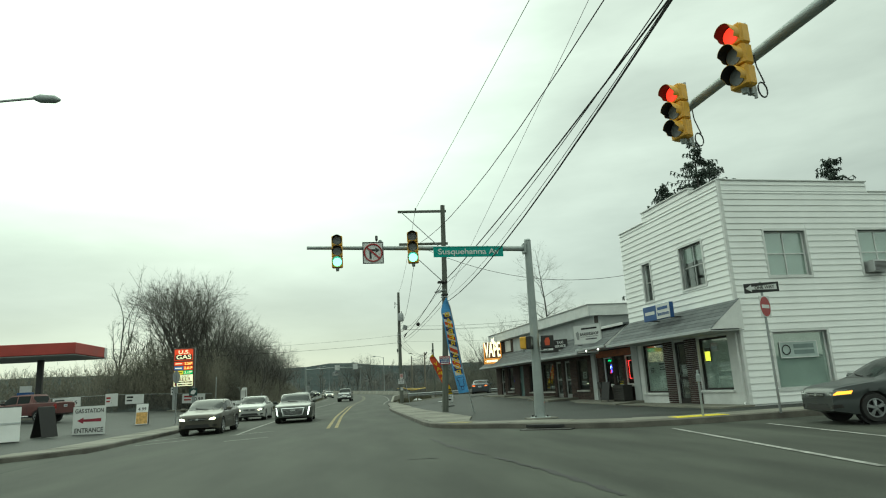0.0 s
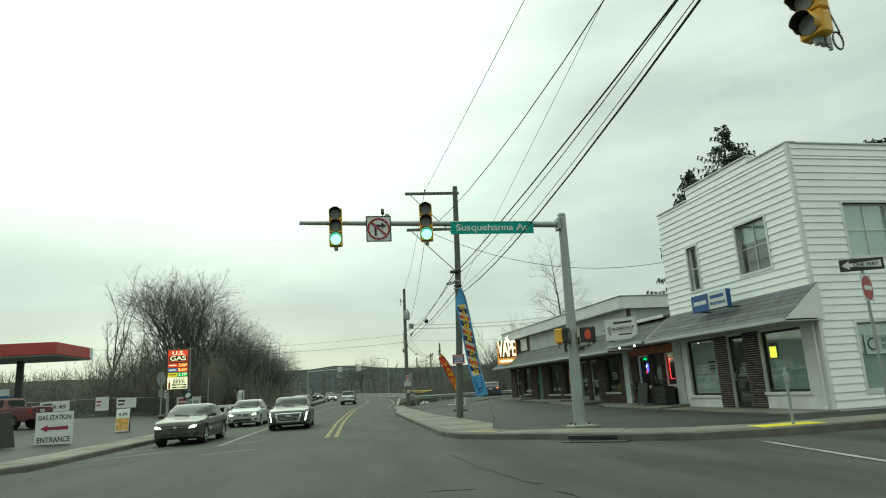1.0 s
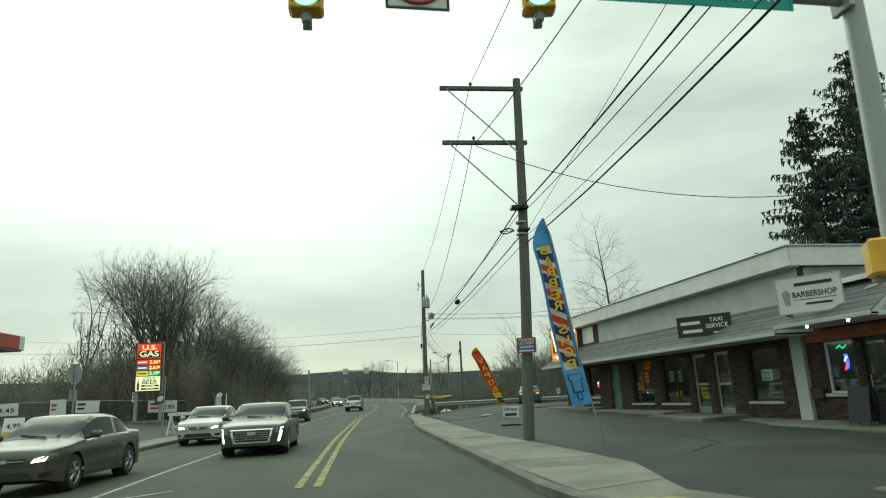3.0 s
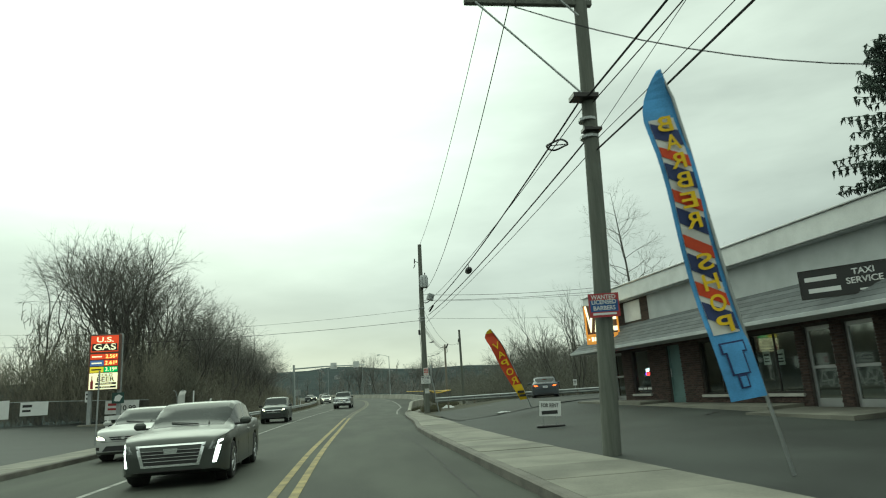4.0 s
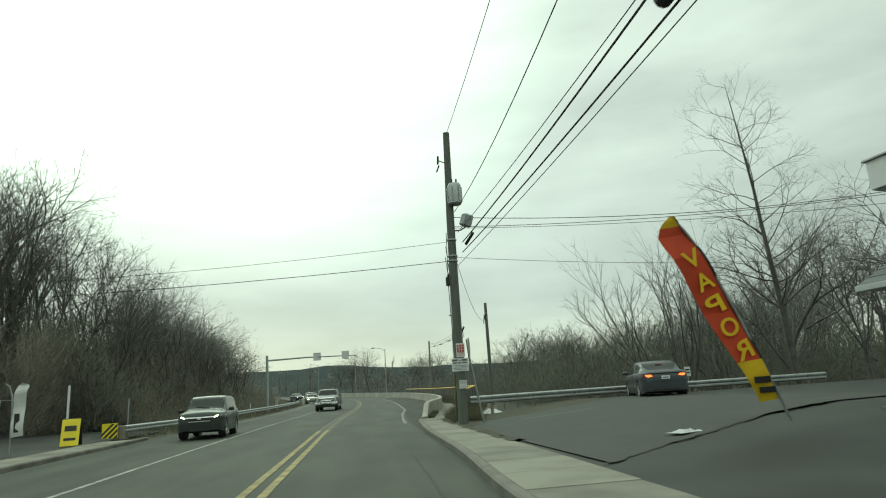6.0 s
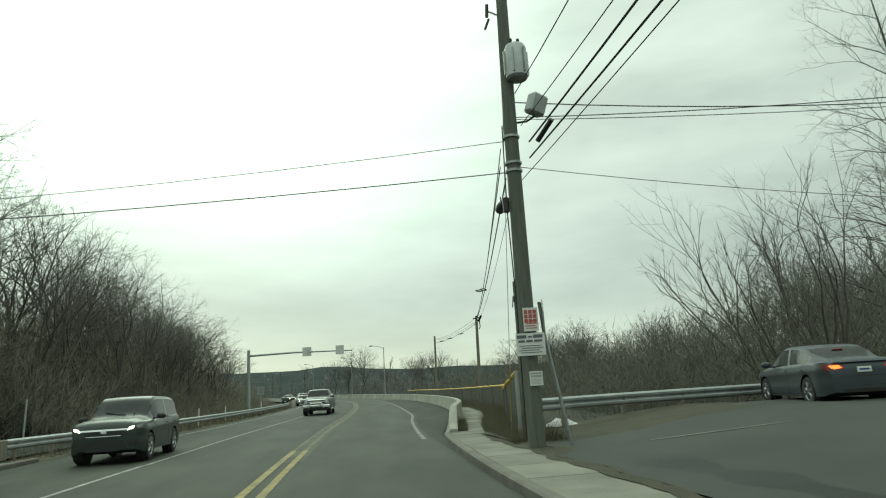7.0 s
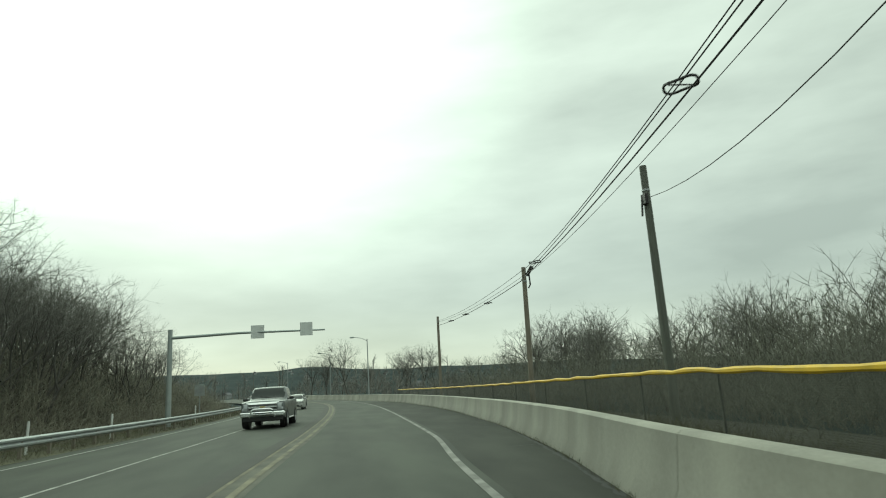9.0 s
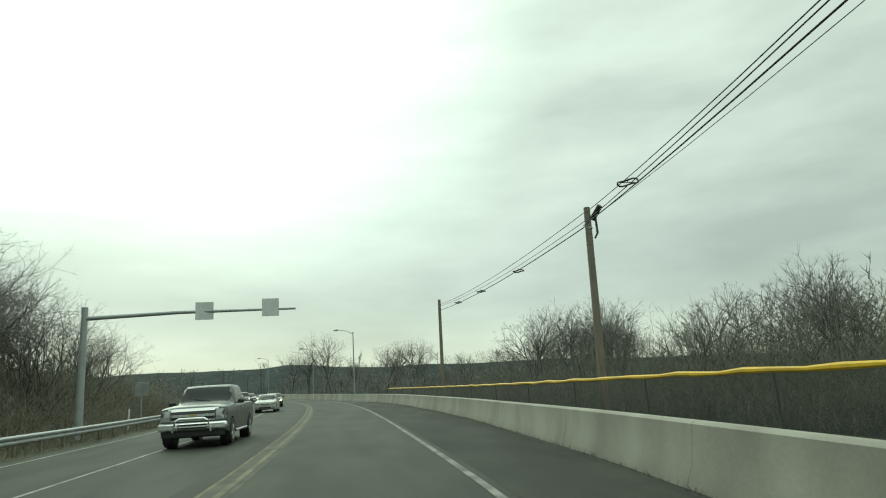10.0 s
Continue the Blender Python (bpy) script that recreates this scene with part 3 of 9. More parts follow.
def wall(name, parent, m, u0, u1, z0, z1, v0, v1, openings, material, label=""):
    for a, b, c, d in cells(u0, u1, z0, z1, openings):
        part(name, Shape().box(a, v0, c, b, v1, d, 0, m), material, parent, label)


def frame_ring(m, u0, u1, z0, z1, fat, v0, v1):
    """A closed rectangular frame, mitred at its corners."""
    out = [(u0, z0), (u1, z0), (u1, z1), (u0, z1)]
    inn = [(u0 + fat, z0 + fat), (u1 - fat, z0 + fat), (u1 - fat, z1 - fat), (u0 + fat, z1 - fat)]
    vs = [(u, v, z) for v in (v0, v1) for ring in (out, inn) for u, z in ring]
    fs = []
    for i in range(4):
        j = (i + 1) % 4
        fs += [(i, j, 4 + j, 4 + i), (8 + i, 12 + i, 12 + j, 8 + j), (i, 8 + i, 8 + j, j), (4 + i, 4 + j, 12 + j, 12 + i)]
    return Shape().add(vs, fs, m)


def window(parent, m, u0, u1, z0, z1, frame=None, bars_u=1, bars_z=0, back=0.12, fat=0.05, sill=True, blind=0.0, glass=None, sill_mat=None):
    """A framed window: frame, panes, sill, and a blind that covers part of it."""
    frame = frame or WHITE_PAINT
    s = frame_ring(m, u0, u1, z0, z1, fat, back - 0.02, back + 0.05)
    w = part("window", s, frame, parent)
    us = [u0 + fat + (u1 - u0 - 2 * fat) * i / bars_u for i in range(bars_u + 1)]
    zs = [z0 + fat + (z1 - z0 - 2 * fat) * i / (bars_z + 1) for i in range(bars_z + 2)]
    for u in us[1:-1]:
        part("mullion", Shape().box(u - 0.022, back - 0.01, z0 + fat, u + 0.022, back + 0.04, z1 - fat, 0.005, m), frame, w)
    for z in zs[1:-1]:
        part("transom", Shape().box(u0 + fat, back - 0.012, z - 0.022, u1 - fat, back + 0.038, z + 0.022, 0.005, m), frame, w)
    for a, b in zip(us, us[1:]):
        for c, d in zip(zs, zs[1:]):
            p = part("pane", Shape().box(a, back + 0.012, c, b, back + 0.018, d, 0, m), glass or WINDOW_GLASS, w)
            p.visible_shadow = False
    if sill:
        part("sill", Shape().box(u0 - 0.06, -0.07, z0 - 0.09, u1 + 0.06, back, z0 - 0.003, 0.012, m), sill_mat or WHITE_PAINT, w)
    if blind:
        part("blind", Shape().box(u0 + fat, back + 0.055, z1 - fat - (z1 - z0) * blind, u1 - fat, back + 0.07, z1 - fat, 0, m), BLIND, w)
    return w


def shop_door(parent, m, u0, u1, z0, z1, frame=None, panel=None):
    frame = frame or DARK
    s = Shape()
    for a, b, c, d in ((u0, u0 + 0.09, z0, z1), (u1 - 0.09, u1, z0, z1), (u0 + 0.09, u1 - 0.09, z1 - 0.1, z1), (u0 + 0.09, u1 - 0.09, z0, z0 + 0.22), (u0 + 0.09, u1 - 0.09, z0 + 0.95, z0 + 1.03)):
        s.box(a, 0.1, c, b, 0.15, d, 0.006, m)
    w = part("door", s, frame, parent)
    for c, d in ((z0 + 0.22, z0 + 0.95), (z0 + 1.03, z1 - 0.1)):
        p = part("pane", Shape().box(u0 + 0.09, 0.122, c, u1 - 0.09, 0.128, d, 0, m), panel or WINDOW_GLASS, w)
        p.visible_shadow = False
    part("handle", Shape().tube([m @ Vector((u0 + 0.13, 0.06, z0 + 0.9)), m @ Vector((u0 + 0.13, 0.06, z0 + 1.2))], 0.012, 6), ALU, w)
    return w


def planks(parent, m, u0, u1, z0, z1, openings, step=0.22):
    """Lapped siding boards, each with its lip."""
    z, k = z0, 0
    while z < z1 - 0.02:
        top = min(z + step, z1)
        for a, b, c, d in cells(u0, u1, z, top, openings):
            if b - a < 0.03 or d - c < 0.03:
                continue
            out = 0.035 if abs(c - z) < 1e-6 else 0.02
            part("siding_board", Shape().prism([(-out, c), (-out, c + 0.015), (-0.006, d), (0.0, d), (0.0, c)], a, b, "x", m @ Matrix(((1, 0, 0, 0), (0, 1, 0, 0), (0, 0, 1, 0), (0, 0, 0, 1)))), SIDING, parent)
        z += step
        k += 1


def awning(parent, u0, u1, edge, z_edge, z_top, rows, hip0=0.0, hip1=0.0):
    """A shingled pent roof over the shop fronts, its courses lapped, with a white edge board and soffit."""
    for i in range(rows):
        t0, t1 = i / rows, (i + 1.25) / rows
        t1 = min(t1, 1.0)
        x0, x1 = -edge * (1 - t0), -edge * (1 - t1)
        za, zb = z_edge + (z_top - z_edge) * t0, z_edge + (z_top - z_edge) * t1
        a0, b0, a1, b1 = u0 + hip0 * t0, u1 - hip1 * t0, u0 + hip0 * t1, u1 - hip1 * t1
        lift = 0.022
        s = Shape().add([WEST @ Vector(p) for p in ((a0, x0, za), (b0, x0, za), (a0, x0, za + lift), (b0, x0, za + lift), (a1, x1, zb + 0.004), (b1, x1, zb + 0.004))],
                        [(0, 1, 3, 2), (2, 3, 5, 4), (0, 4, 5, 1), (0, 2, 4), (1, 5, 3)])
        part("shingle_course", s, SHINGLE, parent)
    part("edge_board", Shape().box(u0 - 0.02, -edge - 0.035, z_edge - 0.09, u1 + 0.02, -edge + 0.002, z_edge + 0.012, 0.008, WEST), STUCCO, parent, "white painted edge board")
    part("soffit", Shape().box(u0, -edge + 0.004, z_edge - 0.085, u1, -0.002, z_edge - 0.06, 0, WEST), STUCCO, parent)
    for u, sgn, hip in ((u0, 1, hip0), (u1, -1, hip1)):
        part("gable_end", Shape().add([WEST @ Vector(p) for p in ((u, -edge, z_edge - 0.02), (u, -0.004, z_edge - 0.02), (u + sgn * hip, -0.004, z_top), (u + sgn * 0.02, -edge, z_edge - 0.02), (u + sgn * 0.02, -0.004, z_edge - 0.02), (u + sgn * (hip + 0.02), -0.004, z_top))],
                                      [(0, 1, 2), (5, 4, 3), (0, 3, 4, 1), (1, 4, 5, 2), (2, 5, 3, 0)]), WHITE_PAINT if hip < 0.3 else SHINGLE, parent)


# the white two-storey house (u runs against s on the west front)
house = thing("corner_house", "white-sided two-storey corner house with shops below", "building")
house.matrix_basis = FACE
W_UP = [(-2.9, -1.44, 4.47, 6.08), (-5.8, -5.17, 4.39, 6.0)]
W_LOW = [(-2.57, -0.75, 0.69, 2.55), (-4.25, -3.4, 0.17, 2.55), (-6.75, -4.95, 0.61, 2.6)]
S_UP = [(1.51, 3.17, 4.47, 6.08), (5.42, 7.08, 4.47, 6.1), (9.6, 11.2, 4.47, 6.1)]
S_LOW = [(1.2, 3.37, 0.63, 2.53)]
wall("front_wall", house, WEST, -7.5, 0, 0, 7.75, 0.0, 0.22, W_UP + W_LOW, WHITE_PAINT)
part("parapet", Shape().box(-5.35, 0.0, 7.75, -1.8, 0.22, 8.18, 0, WEST).box(-1.8, 0.0, 7.75, 0, 0.22, 7.95, 0, WEST), WHITE_PAINT, house)
wall("side_wall", house, SOUTH, 0.22, 14, 0, 7.55, 0.0, 0.22, S_UP + S_LOW, WHITE_PAINT)
part("side_parapet", Shape().box(0.22, 0, 7.55, 6.2, 0.22, 7.93), WHITE_PAINT, house)
part("rear_wall", Shape().box(13.8, 0.22, 0, 14, 7.5, 7.5).box(0.22, 7.3, 0, 13.8, 7.5, 7.5), WHITE_PAINT, house)
part("roof", Shape().box(0.22, 0.22, 7.2, 13.8, 7.3, 7.4), SHINGLE, house)
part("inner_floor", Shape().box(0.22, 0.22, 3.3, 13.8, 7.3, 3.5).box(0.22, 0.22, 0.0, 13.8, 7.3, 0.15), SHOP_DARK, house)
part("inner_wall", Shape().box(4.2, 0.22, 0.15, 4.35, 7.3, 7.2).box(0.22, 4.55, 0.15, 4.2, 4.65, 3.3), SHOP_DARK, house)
planks(house, WEST, -7.5, -0.08, 3.45, 7.75, [(a - 0.07, b + 0.07, c - 0.07, d + 0.07) for a, b, c, d in W_UP])
planks(house, WEST, -5.35, -1.8, 7.75, 8.18, [])
planks(house, WEST, -1.8, -0.08, 7.75, 7.95, [])
planks(house, SOUTH, 0.08, 14, 0.2, 7.55, [(a - 0.07, b + 0.07, c - 0.07, d + 0.07) for a, b, c, d in S_UP + S_LOW])
planks(house, SOUTH, 0.08, 6.2, 7.55, 7.93, [])
part("corner_post", Shape().box(-0.04, -0.04, 0.15, 0.08, 0.08, 7.98, 0.01), WHITE_PAINT, house)
part("coping", Shape().box(-5.38, -0.06, 8.18, -1.77, 0.26, 8.23, 0.01, WEST).box(-1.77, -0.06, 7.95, 0.06, 0.26, 8.0, 0.01, WEST).box(-7.52, -0.06, 7.75, -5.38, 0.26, 7.8, 0.01, WEST), WHITE_PAINT, house)
part("side_coping", Shape().box(0.27, -0.06, 7.93, 6.23, 0.26, 7.98, 0.01).box(6.23, -0.06, 7.55, 14, 0.26, 7.6, 0.01), WHITE_PAINT, house)
for a, b, c, d in W_UP + S_UP + S_LOW:
    m = WEST if (a, b, c, d) in W_UP else SOUTH
    part("window_casing", frame_ring(m, a - 0.08, b + 0.08, c - 0.08, d + 0.08, 0.08, -0.045, 0.1), WHITE_PAINT, house)
window(house, WEST, -2.9, -1.44, 4.47, 6.08, ALU, 2, 1, sill=False, blind=0.35)
window(house, WEST, -5.8, -5.17, 4.39, 6.0, WHITE_PAINT, 1, 1, sill=False)
for a, b, c, d in S_UP:
    window(house, SOUTH, a, b, c, d, WHITE_PAINT, 2, 1, sill=False, blind=1.0)
window(house, SOUTH, 1.2, 3.37, 0.63, 2.53, WHITE_PAINT, 1, 0, sill=False, blind=1.0)
window(house, WEST, -2.57, -0.75, 0.69, 2.55, DARK, 1, 0, blind=0.0, fat=0.07)
window(house, WEST, -6.75, -4.95, 0.61, 2.6, DARK, 1, 0, fat=0.07)
part("curtain", Shape().box(-2.5, 0.2, 0.76, -0.95, 0.22, 2.49, 0, WEST), BLIND, house, "pale closed window curtain")
part("curtain", Shape().box(-6.68, 0.2, 0.68, -5.15, 0.22, 2.5, 0, WEST), BLIND, house, "pale closed window curtain")
shop_door(house, WEST, -4.25, -3.4, 0.17, 2.55)
awning(house, -7.45, 0.25, 1.25, 2.72, 3.7, 7, 0.0, 0.0)
part("downpipe", Shape().tube([FACE.inverted() @ FACE @ Vector(p) for p in ((-0.1, 0.12, 2.6), (-0.1, 0.12, 0.3), (-0.2, 0.05, 0.2))], 0.04, 8), WHITE_PAINT, house)
unit = thing("window_air_conditioner", "grey air conditioner in an upper window", "air conditioner")
unit.matrix_basis = FACE
part("case", Shape().box(5.5, -0.38, 4.5, 6.15, 0.1, 4.92, 0.02), ALU, unit)
for i in range(7):
    part("slat", Shape().box(5.55, -0.395, 4.55 + i * 0.045, 6.1, -0.38, 4.575 + i * 0.045), DARK, unit)
part("side_panel", Shape().box(6.16, 0.02, 4.5, 7.0, 0.08, 4.95, 0.01), WHITE_PAINT, unit)

# the long one-storey brick row
row = thing("shop_row", "one-storey brick shop row with grey shingled awning", "building")
row.matrix_basis = FACE
OPEN = [(-13.95, -12.5, 0.79, 2.36), (-15.75, -14.85, 0.36, 2.4), (-17.05, -16.15, 0.38, 2.4), (-19.25, -17.35, 0.74, 2.4), (-21.75, -19.95, 0.74, 2.42),
        (-23.8, -22.9, 0.45, 2.45), (-26.45, -25.1, 0.8, 2.45), (-28.1, -27.2, 0.5, 2.45)]
BARBER = [(-10.75, -9.7, 0.98, 2.3), (-9.5, -8.75, 0.2, 2.3), (-8.55, -7.75, 0.98, 2.3)]
BLANK = [(-26.5, -25.2, 3.62, 4.38)]
wall("front_wall", row, WEST, -29.3, -11.2, 0, 4.45, 0.03, 0.25, OPEN, MORTAR)
wall("front_wall", row, WEST, -11.2, -7.5, 0, 3.66, 0.03, 0.25, BARBER, MORTAR)
part("upper_wall", Shape().box(-24.55, -0.02, 3.4, -11.2, 0.03, 4.45, 0, WEST), STUCCO, row, "pale grey stucco upper wall")
part("blank_panel", Shape().box(-26.5, -0.01, 3.6, -25.2, 0.03, 4.38, 0.01, WEST), WHITE_PAINT, row)
part("pilaster", Shape().box(-11.78, -0.12, 0.15, -11.32, 0.03, 2.6, 0.012, WEST), STUCCO, row, "white painted pilaster")
part("pilaster", Shape().box(-7.62, -0.06, 0.15, -7.08, 0.03, 2.7, 0.012, WEST), STUCCO, row, "white painted pilaster")
part("gable_wall", Shape().box(0.25, 29.05, 0, 12, 29.3, 4.45), STUCCO, row)
part("gable_wall", Shape().box(0.25, 11.2, 2.6, 12, 11.4, 4.45), STUCCO, row)
part("rear_wall", Shape().box(11.8, 7.5, 0, 12, 29.05, 4.4), STUCCO, row)
for board in (Shape().box(-29.6, -0.35, 4.45, -11.0, -0.28, 5.0, 0.01, WEST), Shape().box(-0.28, 10.98, 4.45, 12, 11.05, 5.0, 0.01), Shape().box(-0.28, 29.55, 4.45, 12, 29.62, 5.0, 0.01)):
    part("fascia", board, WHITE_PAINT, row, "white painted fascia board")
part("drip_edge", Shape().box(-29.65, -0.4, 5.0, -10.95, -0.2, 5.05, 0.01, WEST).box(-0.28, 10.93, 5.0, 12, 11.1, 5.05, 0.01), ALU, row)
part("roof", Shape().box(-0.28, 11.05, 4.5, 12, 29.55, 4.95), SHINGLE, row)
part("low_roof", Shape().prism([(-0.3, 3.66), (-0.3, 3.74), (4.0, 4.0), (12, 4.0), (12, 3.85), (4, 3.85)], 7.52, 10.97, "y"), SHINGLE, row)
part("low_roof_edge", Shape().box(-10.95, -0.36, 3.64, -7.53, -0.304, 3.76, 0.008, WEST), WHITE_PAINT, row)
part("roof_soffit", Shape().box(-29.55, -0.28, 4.42, -11.05, 0.0, 4.45, 0, WEST), STUCCO, row)
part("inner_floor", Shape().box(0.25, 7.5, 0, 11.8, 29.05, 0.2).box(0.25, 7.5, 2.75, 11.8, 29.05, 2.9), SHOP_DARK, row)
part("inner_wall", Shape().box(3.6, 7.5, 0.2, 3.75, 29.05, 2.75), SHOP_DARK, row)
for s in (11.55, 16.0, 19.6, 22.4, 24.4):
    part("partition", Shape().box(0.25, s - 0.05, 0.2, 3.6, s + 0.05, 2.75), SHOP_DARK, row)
LIMESTONE = mat("pale_stone_sill", (0.42, 0.41, 0.38), 0.8, var=0.15, bump=0.2)
for a, b, c, d in (OPEN[0], OPEN[3], OPEN[4], OPEN[6]):
    window(row, WEST, a, b, c, d, DARK, 2 if b - a > 1.6 else 1, 0, sill_mat=LIMESTONE)
for o in (BARBER[0], BARBER[2]):
    window(row, WEST, *o, WHITE_PAINT, 1, 0, sill_mat=LIMESTONE)
shop_door(row, WEST, *BARBER[1])
TEAL = mat("faded_teal_door_paint", (0.10, 0.17, 0.165), 0.5, var=0.15, bump=0.1)
for o in (OPEN[1], OPEN[2]):
    shop_door(row, WEST, *o, ALU)
shop_door(row, WEST, *OPEN[5], TEAL, TEAL)
shop_door(row, WEST, *OPEN[7], ALU)
awning(row, -29.5, -10.9, 1.2, 2.62, 3.52, 7, 0.6, 0.0)
awning(row, -10.7, -7.62, 1.32, 2.76, 3.7, 7, 0.55, 0.0)
ORANGE_WOOD = mat("orange_brown_timber", (0.30, 0.095, 0.04), 0.6, var=0.3, scale=3, fine=20, bump=0.2, stretch=(1, 1, 5))
part("header_board", Shape().box(-11.3, -0.05, 2.32, -7.65, 0.025, 2.62, 0.01, WEST), ORANGE_WOOD, row, "orange brown timber header")
for u in (-9.6, -8.3):
    part("soffit_lamp", Shape().tube([WEST @ Vector((u, -1.28, 2.66)), WEST @ Vector((u, -1.3, 2.6))], 0.035, 8), glow("soffit_lamp_glass", (1.0, 0.95, 0.85), 3.0), row)
part("fresh_walk", Shape().prism([(-1.35, 0.1), (-1.35, 0.23), (0.0, 0.30), (0.0, 0.1)], 7.0, 14.0, "y"), CONCRETE, row, "concrete walk before the shops")
part("fresh_walk", Shape().prism([(-1.75, 0.2), (-1.75, 0.36), (0.0, 0.40), (0.0, 0.2)], 14.004, 17.4, "y"), CONCRETE, row)
part("fresh_walk", Shape().prism([(-1.1, 0.3), (-1.1, 0.46), (0.0, 0.48), (0.0, 0.3)], 17.404, 24.0, "y"), CONCRETE, row)
part("fresh_walk", Shape().prism([(-1.1, 0.4), (-1.1, 0.55), (0.0, 0.57), (0.0, 0.4)], 24.004, 29.6, "y"), CONCRETE, row)
part("fresh_walk", Shape().prism([(-1.2, 0.05), (-1.2, 0.19), (0.0, 0.2), (0.0, 0.05)], -0.2, 6.996, "y"), CONCRETE, house)


def signboard(name, label, category, m, w, h, depth, face, rim=None, z_mid=True, group=""):
    """A thin board with a rim, centred at m, facing -y of m."""
    t = thing(name, label, category, group=group)
    t.matrix_basis = m
    part("board", Shape().box(-w / 2, 0, -h / 2, w / 2, depth, h / 2, min(0.012, depth / 3)), face, t)
    if rim is not None:
        s = Shape()
        for a, b, c, d in ((-w / 2, w / 2, -h / 2, -h / 2 + 0.03), (-w / 2, w / 2, h / 2 - 0.03, h / 2), (-w / 2, -w / 2 + 0.03, -h / 2 + 0.03, h / 2 - 0.03), (w / 2 - 0.03, w / 2, -h / 2 + 0.03, h / 2 - 0.03)):
            s.box(a, -0.008, c, b, 0.0, d)
        part("rim", s, rim, t)
    return t


def at_front(s, out, z, turn=0.0):
    return FACE @ WEST @ pose(-s, -out, z, 0, 0, turn)


# signs on the fronts
sg = signboard("insurance_sign", "blue and white lightbox sign on the awning", "shop sign", FACE @ pose(-0.9, 3.6, 3.72, 0, 0, -90), 2.0, 0.58, 0.16, SIGN_BLUE)
part("white_half", Shape().box(0.02, -0.008, -0.27, 0.98, -0.001, 0.27), SIGN_WHITE, sg)
bars([(-0.85, -0.06, -0.12, 0.07)], SIGN_WHITE, sg)
bars([(0.12, 0.06, 0.85, 0.17)], SIGN_BLUE, sg, y=-0.012)
lettering("Insurance", 0.2, pose(0.5, -0.012, -0.09), SIGN_BLUE, sg, width=0.8)
part("bracket", Shape().box(-0.8, 0.16, -0.3, -0.74, 0.6, -0.26).box(0.74, 0.16, -0.3, 0.8, 0.6, -0.26), DARK, sg)
sg = signboard("barbershop_sign", "white barbershop board hung over the awning", "shop sign", at_front(9.4, 1.25, 3.42, 34), 1.5, 0.92, 0.05, SIGN_WHITE, ALU)
lettering("BARBERSHOP", 0.2, pose(0.12, -0.004, 0.0), SIGN_BLACK, sg, width=1.0)
bars([(-0.3, 0.22, 0.55, 0.30), (-0.1, -0.26, 0.5, -0.21), (-0.36, -0.13, 0.6, -0.115)], SIGN_BLACK, sg)
part("emblem", Shape().prism([(-0.62, 0.08), (-0.5, 0.16), (-0.42, 0.05), (-0.45, -0.25), (-0.56, -0.22), (-0.6, -0.05)], -0.008, -0.001), mat("grey_print", (0.3, 0.31, 0.31), 0.5), sg)
part("bracket", Shape().box(-0.6, 0.05, -0.5, -0.55, 0.4, -0.46).box(0.55, 0.05, -0.5, 0.6, 0.4, -0.46).box(-0.5, 0.05, 0.3, 0.5, 0.1, 0.34), DARK, sg)
sg = signboard("taxi_sign", "black board with white taxi lettering on the awning", "shop sign", at_front(14.4, 1.0, 3.2, 34), 1.75, 0.66, 0.05, SIGN_BLACK, DARK)
lettering("TAXI\nSERVICE", 0.19, pose(0.42, -0.004, 0.06), SIGN_WHITE, sg, width=0.7)
bars([(-0.75, 0.06, -0.1, 0.16), (-0.7, -0.2, -0.05, -0.1), (0.3, -0.26, 0.62, -0.22)], SIGN_WHITE, sg)
part("bracket", Shape().box(-0.7, 0.05, -0.3, -0.65, 0.3, -0.26).box(0.65, 0.05, -0.3, 0.7, 0.3, -0.26), DARK, sg)
VAPE_CREAM = glow("lit_cream_letters", (1.0, 0.86, 0.62), 1.3)
VAPE_ORANGE = glow("lit_orange_panel", (0.75, 0.28, 0.05), 0.5)
VAPE_BACK = mat("dark_brown_sign_back", (0.10, 0.05, 0.03), 0.5)
sg = thing("vape_sign", "lit cream and orange vape shop sign on a bracket", "shop sign")
sg.matrix_basis = FACE @ pose(-0.8, 26.9, 3.5, 0, 0, -34)
part("backing", Shape().prism([(-0.66, -0.27), (0.66, -0.27), (0.70, 0.80), (-0.70, 0.92)], -0.2, -0.04), VAPE_BACK, sg)
part("side_band", Shape().box(0.60, -0.24, -0.28, 0.67, -0.2, 0.78, 0.008), VAPE_ORANGE, sg, "glowing orange side band")
part("side_band", Shape().box(-0.67, -0.24, -0.28, -0.60, -0.2, 0.88, 0.008), VAPE_ORANGE, sg, "glowing orange side band")
lettering("VAPE", 1.5, pose(0, -0.24, 0.29), VAPE_CREAM, sg, width=1.24, depth=0.03)
part("lower_panel", Shape().box(-0.62, -0.46, -0.68, 0.62, -0.3, -0.28, 0.015), VAPE_ORANGE, sg, "lit orange lower panel")
bars([(-0.42 + 0.122 * i, -0.56, -0.32 + 0.122 * i, -0.4) for i in range(7)] + [(-0.54, -0.5, -0.49, -0.45), (0.49, -0.5, 0.54, -0.45)], VAPE_CREAM, sg, y=-0.464)
part("emblem", Shape().prism([(-0.1, 0.78), (0.1, 0.74), (0.16, 0.95), (0.10, 1.02), (0.14, 1.22), (0.02, 1.06), (-0.04, 1.16), (-0.08, 0.98), (-0.02, 0.9)], -0.2, -0.12), VAPE_CREAM, sg, "lit flame-shaped emblem")
part("bracket", Shape().box(-0.04, -0.04, 0.3, 0.04, 1.1, 0.36), DARK, sg)
part("bracket", Shape().box(-0.04, -0.04, -0.1, 0.04, 0.9, -0.04), DARK, sg)

